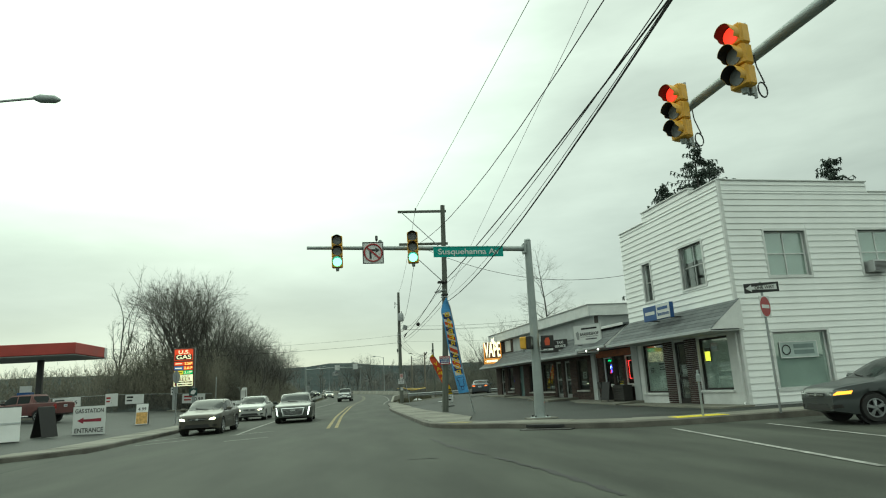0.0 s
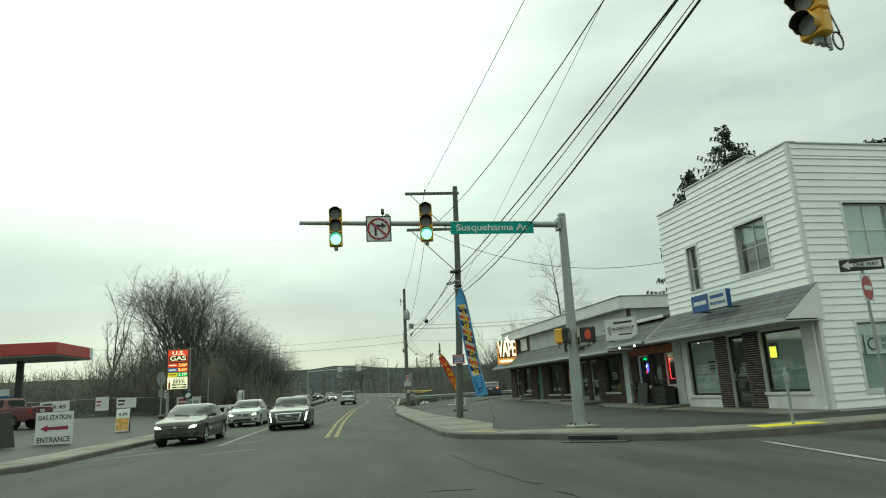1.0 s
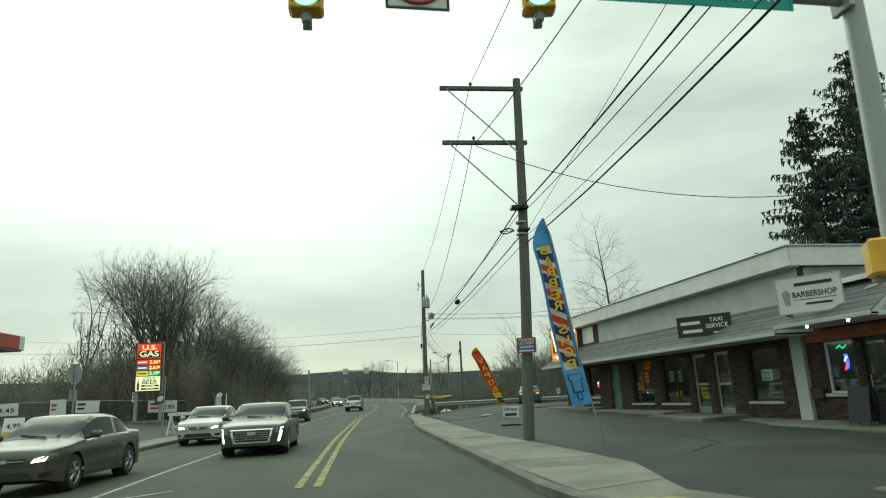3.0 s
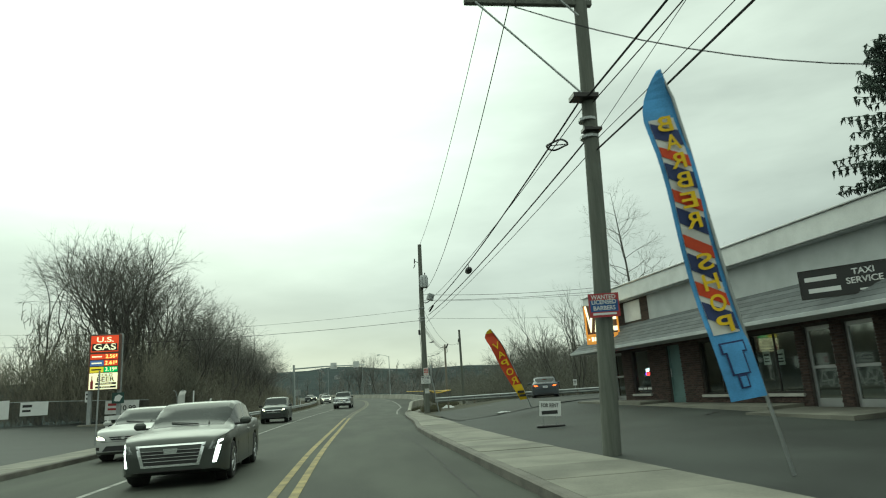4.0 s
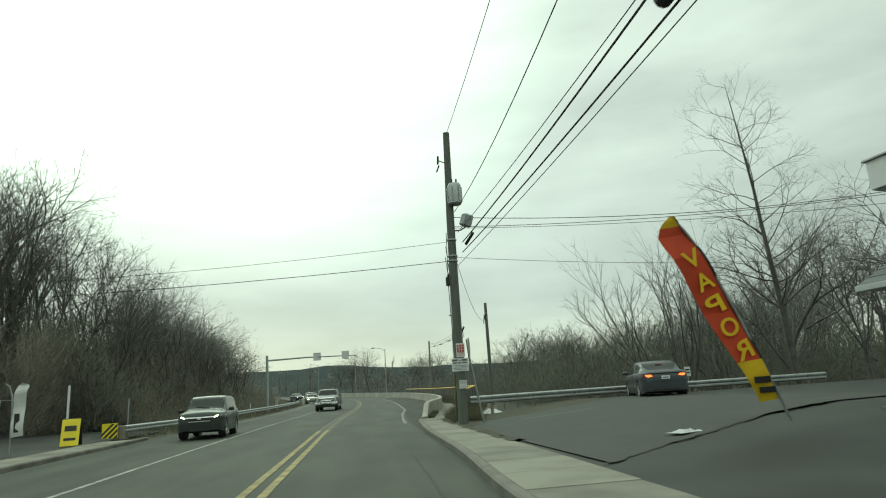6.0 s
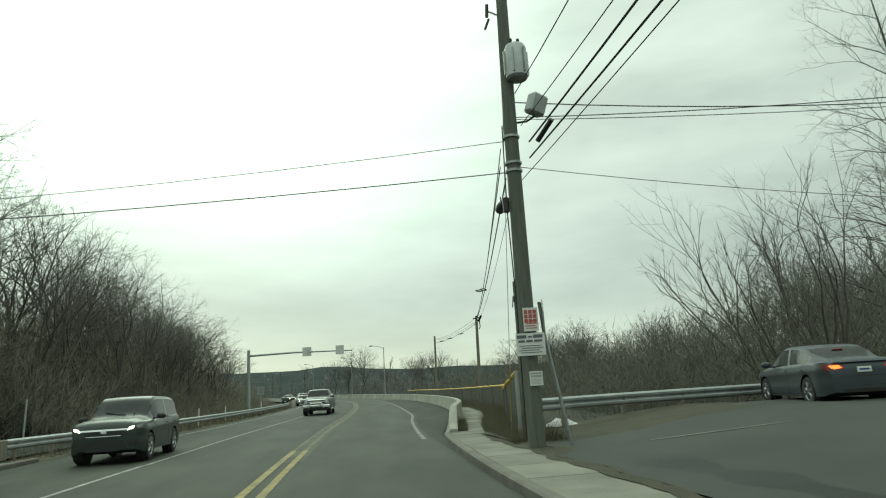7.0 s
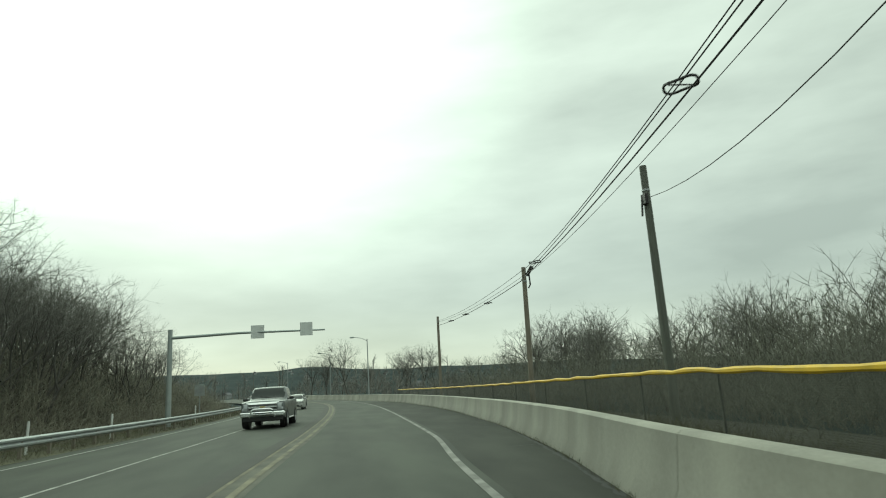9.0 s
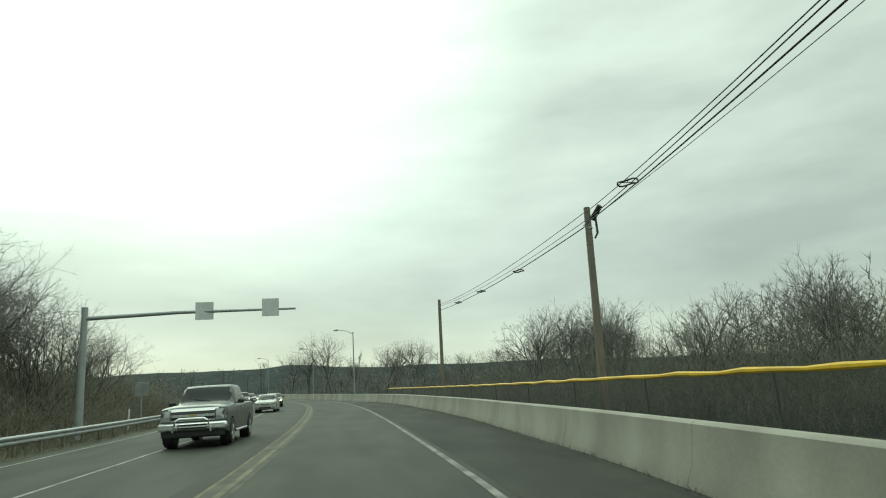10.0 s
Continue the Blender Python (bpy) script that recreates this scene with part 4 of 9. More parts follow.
# lit signs and papers in the windows
NEON_BLUE, NEON_RED, NEON_GREEN, NEON_WHITE = glow("blue_neon", (0.06, 0.08, 1.0), 4.0), glow("red_neon", (1.0, 0.04, 0.05), 3.0), glow("green_neon", (0.05, 0.9, 0.25), 2.0), glow("white_neon", (0.8, 0.85, 1.0), 3.0)
t = thing("neon_barber_pole", "lit blue and red neon sign in a window", "neon sign")
t.matrix_basis = at_front(10.2, -0.2, 1.75)
part("tube", Shape().tube([(0, 0, -0.16), (0.03, 0, 0.0), (0, 0, 0.2)], 0.045, 8), NEON_BLUE, t)
part("stripe", Shape().tube([(-0.04, -0.03, -0.2), (0.05, -0.03, -0.05)], 0.025, 6), NEON_RED, t)
part("stripe", Shape().tube([(-0.02, -0.03, 0.02), (0.06, -0.03, 0.14)], 0.025, 6), NEON_WHITE, t)
t = thing("neon_rectangle_sign", "red neon rectangle in a barbershop window", "neon sign")
t.matrix_basis = at_front(8.13, -0.2, 1.66)
part("tube", Shape().tube([(-0.28, 0, -0.4), (0.28, 0, -0.4), (0.28, 0, 0.4), (-0.28, 0, 0.4)], 0.02, 6, closed=True), NEON_RED, t)
t = thing("window_open_sign", "small lit green sign in a window", "neon sign")
t.matrix_basis = at_front(10.3, -0.2, 2.12)
part("tube", Shape().tube([(-0.16, 0, 0), (-0.05, 0, 0.07), (0.05, 0, -0.02), (0.16, 0, 0.05)], 0.018, 6), NEON_GREEN, t)
t = thing("lit_welcome_sign", "small white and red lit sign in a shop window", "neon sign")
t.matrix_basis = at_front(25.6, -0.25, 1.62)
part("letters", Shape().box(-0.22, 0, 0.0, 0.2, 0.02, 0.12, 0.01, pose(0, 0, 0, 0, -8, 0)), NEON_WHITE, t)
part("lower_bar", Shape().box(-0.2, 0, -0.16, 0.2, 0.02, -0.04, 0.01), NEON_RED, t)
part("end_light", Shape().box(-0.26, 0, -0.14, -0.21, 0.02, -0.06).box(0.21, 0, -0.14, 0.26, 0.02, -0.06), NEON_BLUE, t)
t = thing("fairy_lights", "blue and amber fairy lights round a window", "string lights")
t.matrix_basis = at_front(25.15, -0.19, 0)
FAIRY = [glow("fairy_blue", (0.1, 0.15, 1.0), 3.0), glow("fairy_amber", (1.0, 0.5, 0.1), 2.0)]
for i in range(26):
    z = 0.95 + i * 0.055
    part("bulb", Shape().box(-0.012 - 0.08 * random.random(), 0, z, 0.012 - 0.02 * random.random(), 0.02, z + 0.024), FAIRY[i % 2], t)
t = signboard("window_lettering", "black window strip with pale lettering bars", "window sign", at_front(25.75, -0.11, 0.98), 1.2, 0.16, 0.006, SIGN_BLACK)
bars([(-0.52, -0.04, -0.2, 0.04), (-0.14, -0.04, 0.14, 0.04), (0.2, -0.04, 0.52, 0.04)], SIGN_WHITE, t)
t = signboard("led_price_board", "small red and green lit board in a window", "lit sign", at_front(5.55, -0.3, 2.16), 0.3, 0.42, 0.04, SIGN_BLACK)
part("red_segment", Shape().box(-0.12, -0.01, 0.02, 0.12, 0, 0.18), NEON_RED, t)
part("green_segment", Shape().box(-0.11, -0.01, -0.17, 0.11, 0, -0.06), NEON_GREEN, t)
for s, z, w, h in ((5.5, 1.68, 0.55, 0.5), (6.3, 1.55, 0.4, 0.3), (13.3, 1.55, 0.5, 0.35), (18.2, 1.7, 0.32, 0.42), (18.75, 1.72, 0.3, 0.4), (20.7, 1.75, 0.28, 0.4), (3.85, 1.4, 0.3, 0.2)):
    t = signboard("window_notice", "white paper notice behind a shop window", "notice", at_front(s, -0.17, z), w, h, 0.006, SIGN_WHITE, group="window notices")
    bars([(-w * 0.36, h * 0.12, w * 0.36, h * 0.24), (-w * 0.3, -h * 0.12, w * 0.3, -h * 0.04), (-w * 0.34, -h * 0.32, w * 0.34, -h * 0.22)], SIGN_BLACK, t)
t = signboard("office_window_sign", "pale notice board in the office window", "window sign", FACE @ pose(2.25, 0.1, 1.92), 1.5, 0.56, 0.02, mat("pale_green_print", (0.42, 0.5, 0.48), 0.5), WHITE_PAINT)
part("emblem", Shape().tube([(-0.5 + 0.16 * math.cos(a), -0.006, 0.16 * math.sin(a)) for a in [math.pi * i / 6 for i in range(12)]], 0.02, 5, closed=True), SIGN_BLACK, t)
bars([(-0.2, 0.04, 0.6, 0.18), (-0.2, -0.16, 0.6, -0.02)], mat("grey_lettering", (0.2, 0.26, 0.25), 0.5), t)
t = thing("planter_box", "dark slatted timber planter below the barbershop window", "planter")
t.matrix_basis = FACE @ pose(-0.36, 8.15, 0.30, 0, 0, -90)
for k in range(7):
    part("slat", Shape().box(-0.5, -0.24, 0.03 + k * 0.095, 0.5, -0.21, 0.115 + k * 0.095, 0.006), DARK, t)
for u in (-0.48, 0.48):
    part("end_panel", Shape().box(u - 0.02, -0.21, 0.0, u + 0.02, 0.2, 0.69, 0.006), DARK, t)
part("back_panel", Shape().box(-0.46, 0.17, 0.0, 0.46, 0.2, 0.69, 0.004), DARK, t)
part("soil", Shape().box(-0.46, -0.21, 0.55, 0.46, 0.17, 0.62, 0.004), BLACK, t)
t = thing("folding_board", "black folding board standing beside the barbershop door", "sign board")
t.matrix_basis = FACE @ pose(-0.75, 8.95, 0.29, 0, 0, -70)
for sgn in (-1, 1):
    part("panel", Shape().box(-0.24, -0.012, 0.06, 0.24, 0.012, 0.88, 0.006, pose(0, sgn * 0.2, 0, sgn * 12, 0, 0)), BLACK, t)
    for u in (-0.22, 0.22):
        part("leg", Shape().box(u - 0.015, -0.012, 0.0, u + 0.015, 0.012, 0.06, 0.003, pose(0, sgn * 0.2, 0, sgn * 12, 0, 0)), DARK, t)
t = thing("wall_mailbox", "black mailbox on the brick wall", "mailbox")
t.matrix_basis = at_front(11.0, 0.0, 1.0)
part("box", Shape().box(-0.2, -0.16, -0.16, 0.2, -0.06, 0.14, 0.02), BLACK, t)
part("flap", Shape().box(-0.2, -0.18, 0.08, 0.2, -0.16, 0.15, 0.008), DARK, t)
t = thing("roof_vent_pipe", "thin dark vent pipe on the roof", "pipe")
part("pipe", Shape().tube([FACE @ Vector((1.2, 9.2, 4.15)), FACE @ Vector((1.2, 9.2, 6.4))], 0.04, 8), DARK, t)
part("cap", Shape().tube([FACE @ Vector((1.2, 9.2, 6.38)), FACE @ Vector((1.2, 9.2, 6.5))], 0.075, 8), DARK, t)


# ---- signals and masts ----
def disc(s, x, y, z, r, n=20, d0=0.0, d1=0.02):
    """A round plate facing -y."""
    return s.prism([(x + r * math.cos(2 * math.pi * i / n), z + r * math.sin(2 * math.pi * i / n)) for i in range(n)], y + d0, y + d1)


def signal_head(name, label, m, lit, lens, group, back_yellow=False):
    """Three lamps in a box with tunnel visors, facing -y of m, its middle at the origin."""
    t = thing(name, label, "traffic light", group=group)
    t.matrix_basis = m
    sec = 0.36
    for i in range(3):
        z = (1 - i) * sec
        body = part("section", Shape().box(-0.18, 0.0, z - sec / 2 + 0.004, 0.18, 0.2, z + sec / 2 - 0.004, 0.03), SIG_YELLOW, t)
        part("door", Shape().box(-0.165, -0.03, z - 0.165, 0.165, 0.0, z + 0.165, 0.012), SIG_YELLOW, body)
        part("lens", disc(Shape(), 0, -0.045, z, 0.138, 20, 0, 0.02), lens if i == lit else LENS_OFF, body, "lit lens" if i == lit else "")
        vis, lining = Shape(), Shape()
        n, arc = 18, [math.radians(-35 + 250 * k / 18) for k in range(19)]
        for sh, ra, rb in ((vis, 0.162, 0.157), (lining, 0.156, 0.152)):
            for r in (ra, rb):
                for k in range(n + 1):
                    a = arc[k]
                    deep = 0.2 if math.sin(a) > -0.1 else 0.12
                    sh.v += [(r * math.cos(a), -0.03, z + r * math.sin(a)), (r * math.cos(a), -0.03 - deep, z + r * math.sin(a))]
            k0 = 2 * (n + 1)
            for k in range(n):
                a = 2 * k
                sh.f += [(a, a + 1, a + 3, a + 2), (k0 + a, k0 + a + 2, k0 + a + 3, k0 + a + 1), (a + 1, k0 + a + 1, k0 + a + 3, a + 3)]
        part("visor", vis, SIG_YELLOW if back_yellow else BLACK, body, smooth=True)
        part("visor_lining", lining, BLACK, body, smooth=True)
    part("bottom_fitting", Shape().tube([(0, 0.1, -0.54), (0, 0.1, -0.62)], [0.07, 0.05], 8), MAST, t)
    part("clamp", Shape().box(-0.05, 0.2, -0.62, 0.05, 0.27, 0.62, 0.01), MAST, t)
    return t


mast = thing("signal_mast", "grey steel signal mast with a long arm", "signal mast", 6.1, 21.5, 0.15)
part("pole", Shape().tube([(0, 0, 0.04), (0.02, -0.05, 3.0), (0.04, -0.1, 6.0)], [0.17, 0.14, 0.115], 14), MAST, mast, smooth=True)
part("cap", Shape().tube([(0.04, -0.1, 6.0), (0.04, -0.1, 6.06)], [0.125, 0.09], 14), MAST, mast)
part("base_plate", Shape().box(-0.28, -0.28, 0.0, 0.28, 0.28, 0.045, 0.01), MAST, mast)
for a in (-0.2, 0.2):
    for b in (-0.2, 0.2):
        part("bolt", Shape().tube([(a, b, 0.04), (a, b, 0.1)], 0.025, 6), DARK, mast)
part("arm", Shape().tube([(0.04, -0.1, 5.72), (-2.0, -0.12, 5.78), (-5.0, -0.15, 5.86), (-7.5, -0.2, 5.92)], [0.09, 0.083, 0.07, 0.055], 12), MAST, mast, smooth=True)
part("arm_flange", Shape().box(-0.14, -0.26, 5.55, -0.06, 0.06, 5.9, 0.01), MAST, mast)
setting("mast_footing", Shape().box(5.68, 21.1, 0.05, 6.6, 22.0, 0.172, 0.02), CONCRETE, "square concrete footing under the mast", "footing")
ARM_Y = 21.33
for x, z in ((-0.41, 5.88), (2.09, 5.96)):
    signal_head("traffic_light", "yellow traffic light showing green on a mast arm", pose(x, ARM_Y - 0.25, z, 0, 0, 0 if x < 0 else -7), 2, GREEN_ON, "green traffic lights")
sg = signboard("no_turn_sign", "white square no-right-turn sign with red ring", "road sign", pose(0.77, ARM_Y - 0.12, 5.83, 0, 0, 3), 0.70, 0.74, 0.012, SIGN_WHITE, SIGN_BLACK)
ring = Shape().tube([(0.29 * math.cos(2 * math.pi * i / 28), -0.006, 0.29 * math.sin(2 * math.pi * i / 28)) for i in range(28)], 0.028, 5, closed=True)
part("ring", ring, SIGN_RED, sg)
part("arrow", Shape().prism([(-0.12, -0.2), (-0.06, -0.2), (-0.06, 0.06), (0.08, 0.06), (0.08, 0.0), (0.22, 0.09), (0.08, 0.18), (0.08, 0.12), (-0.12, 0.12)], -0.012, -0.002), SIGN_BLACK, sg)
part("slash", Shape().box(-0.28, -0.02, -0.027, 0.28, -0.013, 0.027, 0, pose(0, 0, 0, 0, 42, 0)), SIGN_RED, sg)
part("clamp", Shape().box(-0.03, 0.012, -0.2, 0.03, 0.08, 0.25), MAST, sg)
sg = signboard("street_name_sign", "green street name sign with white lettering", "street sign", pose(4.0, ARM_Y - 0.13, 5.78, 0, 0.4, 2), 2.42, 0.36, 0.012, SIGN_GREEN, SIGN_GREEN)
lettering("Susquehanna Av", 0.27, pose(0, -0.004, 0.0), SIGN_WHITE, sg, width=2.12)
part("clamp", Shape().box(-0.7, 0.012, -0.12, -0.64, 0.08, 0.2).box(0.64, 0.012, -0.12, 0.7, 0.08, 0.2), MAST, sg)
t = thing("detector", "small grey detector on a signal arm", "detector", 0.9, ARM_Y - 0.02, 5.98)
part("stem", Shape().tube([(0, 0, -0.04), (0, 0, 0.32)], 0.018, 6), MAST, t)
part("sensor", Shape().tube([(0, -0.04, 0.3), (0, 0.04, 0.44)], 0.05, 8), BLACK, t)
part("dish", disc(Shape(), 0.12, 0, 0.24, 0.07, 12, -0.02, 0.02), MAST, t)
for x, lab, ang, on in ((5.72, "pedestrian signal seen from its side", 60, False), (6.5, "pedestrian signal with an orange lit hand", -14, True)):
    t = thing("pedestrian_signal", lab, "pedestrian signal", x, 21.3, 2.62, ang, group="pedestrian signals")
    part("case", Shape().box(-0.2, -0.1, -0.2, 0.2, 0.12, 0.2, 0.03), SIG_YELLOW, t)
    part("hood", Shape().box(-0.21, -0.24, -0.21, 0.21, -0.1, 0.21, 0.02), BLACK, t)
    part("symbol", Shape().prism([(-0.08, -0.12), (0.06, -0.12), (0.08, 0.02), (0.05, 0.13), (-0.05, 0.13), (-0.1, 0.02)], -0.25, -0.244), HAND_ON if on else LENS_OFF, t)
    part("bracket", Shape().tube([(0, 0, -0.24), (0, 0.1, -0.24)], 0.025, 6), MAST, t)
    part("arm", Shape().tube([(0, 0.05, -0.2), (0, 0.05, -0.28), ((6.12 - x) * 0.8, 0.12, -0.28)], 0.02, 6), MAST, t)

near = thing("near_signal_mast", "grey steel mast arm over the near crossing", "signal mast", 7.5, 1.0, 0.1)
part("pole", Shape().tube([(0, 0, 0), (0, 0, 6.9)], [0.18, 0.13], 14), MAST, near, smooth=True)
part("arm", Shape().tube([(0, 0.1, 6.55), (-0.45, 5.0, 6.42), (-0.85, 10.1, 6.3)], [0.13, 0.11, 0.085], 12), MAST, near, smooth=True)
for y, z in ((10.75, 6.17), (8.75, 6.22)):
    t = signal_head("traffic_light", "yellow traffic light showing red over the crossing", pose(6.2, y, z, 0, 0, -72), 0, RED_ON, "red traffic lights", True)
    part("mount", Shape().tube([(0.0, 0.34, -0.66), (0.0, 0.34, 0.66)], 0.028, 8), GALV, t)
    part("upper_clamp", Shape().tube([(0, 0.1, 0.58), (0, 0.34, 0.6)], 0.018, 6), GALV, t)
    part("lower_clamp", Shape().tube([(0, 0.1, -0.6), (0, 0.34, -0.62)], 0.02, 6), GALV, t)
    part("cable_loop", Shape().tube([(0.02, 0.50 + 0.11 * math.cos(a), -0.5 + 0.13 * math.sin(a)) for a in [2 * math.pi * k / 14 for k in range(14)]], 0.014, 5, closed=True), CABLE, t)
    part("cable", Shape().tube([(0.02, 0.42, 0.1), (0.02, 0.44, -0.1), (0.03, 0.56, -0.38)], 0.012, 5), CABLE, t)


# ---- poles and wires ----
def sagging(a, b, sag, n=14):
    a, b = Vector(a), Vector(b)
    return [a.lerp(b, i / n) - Vector((0, 0, sag * 4 * (i / n) * (1 - i / n))) for i in range(n + 1)]


def power_line(a, b, sag, r=0.012, label="thin black overhead wire between poles", n=14):
    t = tagged(link_mesh("overhead_wire", Shape().tube(sagging(a, b, sag, n), r, 5), CABLE, True), label, "wire", "overhead wires")
    return t


p1 = thing("utility_pole", "weathered timber utility pole with two crossarms", "utility pole", 4.5, 32.87, 0.1, group="utility poles")
part("pole", Shape().tube([(0, 0, 0), (0.2, 0, 3.5), (0.35, 0, 7), (0.45, 0, 10.7)], [0.160, 0.150, 0.135, 0.115], 12), WOOD_POLE, p1, smooth=True)
for z in (10.38, 8.62):
    part("crossarm", Shape().box(-1.95, -0.06, z - 0.06, 0.62, 0.06, z + 0.06, 0.01), WOOD_POLE, p1)
    part("brace", Shape().tube([(-1.75, -0.08, z - 0.06), (0.28, -0.12, z - 2.1)], 0.022, 6), GALV, p1)
    for x in (-1.0, 0.42):
        part("insulator", Shape().tube([(x, 0, z + 0.06), (x, 0, z + 0.12), (x, 0, z + 0.13), (x, 0, z + 0.2)], [0.03, 0.03, 0.055, 0.035], 8), DARK, p1)
part("cable_bracket", Shape().box(-0.05, -0.25, 6.5, 0.45, 0.05, 6.6, 0.01), DARK, p1)
part("cable_bracket", Shape().box(0.1, -0.22, 5.85, 0.45, 0.0, 5.92, 0.01), DARK, p1)
for z in (6.55, 6.1, 5.75):
    part("pole_band", Shape().tube([(0.26, 0, z), (0.26, 0, z + 0.05)], 0.175, 10), GALV, p1)
sg = signboard("barber_notice", "blue and red notice screwed to a utility pole", "notice", pose(4.58, 32.66, 2.66, 0, 0, -10) @ Matrix.Scale(0.76, 4), 0.70, 0.55, 0.012, SIGN_BLUE, SIGN_RED)
part("top_panel", Shape().box(-0.32, -0.006, 0.12, 0.32, -0.001, 0.25), SIGN_RED, sg)
part("foot_panel", Shape().box(-0.32, -0.006, -0.25, 0.32, -0.001, -0.15), SIGN_RED, sg)
lettering("WANTED", 0.14, pose(0, -0.01, 0.185), SIGN_WHITE, sg, width=0.56)
lettering("LICENSED\nBARBERS", 0.14, pose(0, -0.006, 0.0), SIGN_WHITE, sg, width=0.56)
bars([(-0.27, -0.225, 0.27, -0.175)], SIGN_WHITE, sg, y=-0.008)

p2 = thing("utility_pole", "timber utility pole with transformer and taped notices", "utility pole", 4.42, 61.4, 0.12, group="utility poles")
part("pole", Shape().tube([(0, 0, 0), (0.0, 0, 3.5), (0.02, 0, 7), (0.08, 0, 10.35)], [0.170, 0.158, 0.140, 0.115], 12), WOOD_POLE, p2, smooth=True)
part("transformer", Shape().tube([(0.2, -0.22, 7.55), (0.2, -0.22, 7.6), (0.2, -0.22, 8.25), (0.2, -0.22, 8.33)], [0.2, 0.24, 0.24, 0.2], 16), GALV, p2, "pale grey transformer can", smooth=True)
for a in (0, 60, 120, 180, 240, 300):
    part("cooling_fin", Shape().box(0.23, -0.02, 7.65, 0.27, 0.02, 8.2, 0.005, pose(0.2, -0.22, 0, 0, 0, a)), GALV, p2)
for bx in (0.12, 0.28):
    part("bushing", Shape().tube([(bx, -0.22, 8.33), (bx, -0.22, 8.5)], 0.035, 6), DARK, p2)
part("fuse_cutout", Shape().tube([(-0.3, 0, 9.15), (-0.28, 0, 9.45)], 0.04, 6).tube([(-0.05, 0, 9.2), (-0.3, 0, 9.3)], 0.02, 6).tube([(-0.36, 0, 8.85), (-0.26, 0, 9.1)], 0.03, 6), DARK, p2)
part("floodlight", Shape().box(-0.19, -0.16, -0.22, 0.19, 0.12, 0.22, 0.04, pose(0.55, -0.2, 6.98, 12, 14, 20)), GALV, p2, "grey floodlight box")
part("lamp_arm", Shape().tube([(0.05, 0, 6.65), (0.35, -0.1, 6.65), (0.52, -0.15, 6.75)], 0.025, 6), DARK, p2)
part("splice_case", Shape().tube([(0.42, -0.5, 6.05), (0.62, -0.9, 6.35)], 0.055, 8), BLACK, p2)
part("splice_case", Shape().tube([(-0.22, 0, 4.7), (-0.22, 0, 5.0)], 0.07, 8), BLACK, p2)
part("riser", Shape().tube([(-0.19, 0.02, 0.2), (-0.17, 0.02, 3.0), (-0.2, 0.02, 4.7), (-0.16, 0.02, 6.6)], 0.013, 6), CABLE, p2)
for z in (5.55, 5.72, 6.3):
    part("pole_band", Shape().tube([(0.01, 0, z), (0.01, 0, z + 0.05)], 0.18, 10), GALV, p2)
for w, h, x, z, kind in ((0.29, 0.46, 0.02, 2.58, "red"), (0.56, 0.43, -0.02, 2.1, "blue"), (0.25, 0.27, 0.03, 1.45, "plain")):
    sg = signboard("pole_poster", {"red": "white poster with red print on a pole", "blue": "white poster with blue print on a pole", "plain": "small torn white notice on a pole"}[kind], "poster", pose(4.42 + x, 61.17, z, 0, 0, -9), w, h, 0.006, SIGN_WHITE, group="pole posters")
    ink = {"red": mat("faded_red_ink", (0.42, 0.10, 0.09), 0.6), "blue": mat("dark_blue_ink", (0.12, 0.125, 0.14), 0.6), "plain": mat("grey_ink", (0.38, 0.38, 0.37), 0.6)}[kind]
    heads = [(-w * 0.43, h * 0.30, w * 0.40, h * 0.42), (-w * 0.40, h * 0.10, w * 0.43, h * 0.22)] if kind != "red" else [(w * (-0.42 + 0.29 * i), h * (0.24 - 0.19 * j), w * (-0.2 + 0.3 * i), h * (0.4 - 0.19 * j)) for i in range(3) for j in range(3)]
    if kind == "blue":
        heads = [(w * a, h * b, w * c, h * d) for a, b, c, d in ((-0.46, 0.28, -0.14, 0.42), (-0.08, 0.3, 0.06, 0.37), (0.1, 0.28, 0.42, 0.42), (-0.42, 0.1, -0.2, 0.19), (-0.15, 0.1, 0.07, 0.19), (0.12, 0.1, 0.4, 0.19))]
    lines = [(-w * rl, -h * zl, w * rr, -h * zl + h * 0.03) for rl, rr, zl in ((0.40, 0.36, 0.08), (0.33, 0.42, 0.18), (0.42, 0.30, 0.28), (0.36, 0.38, 0.38))]
    bars(heads + lines, ink, sg)

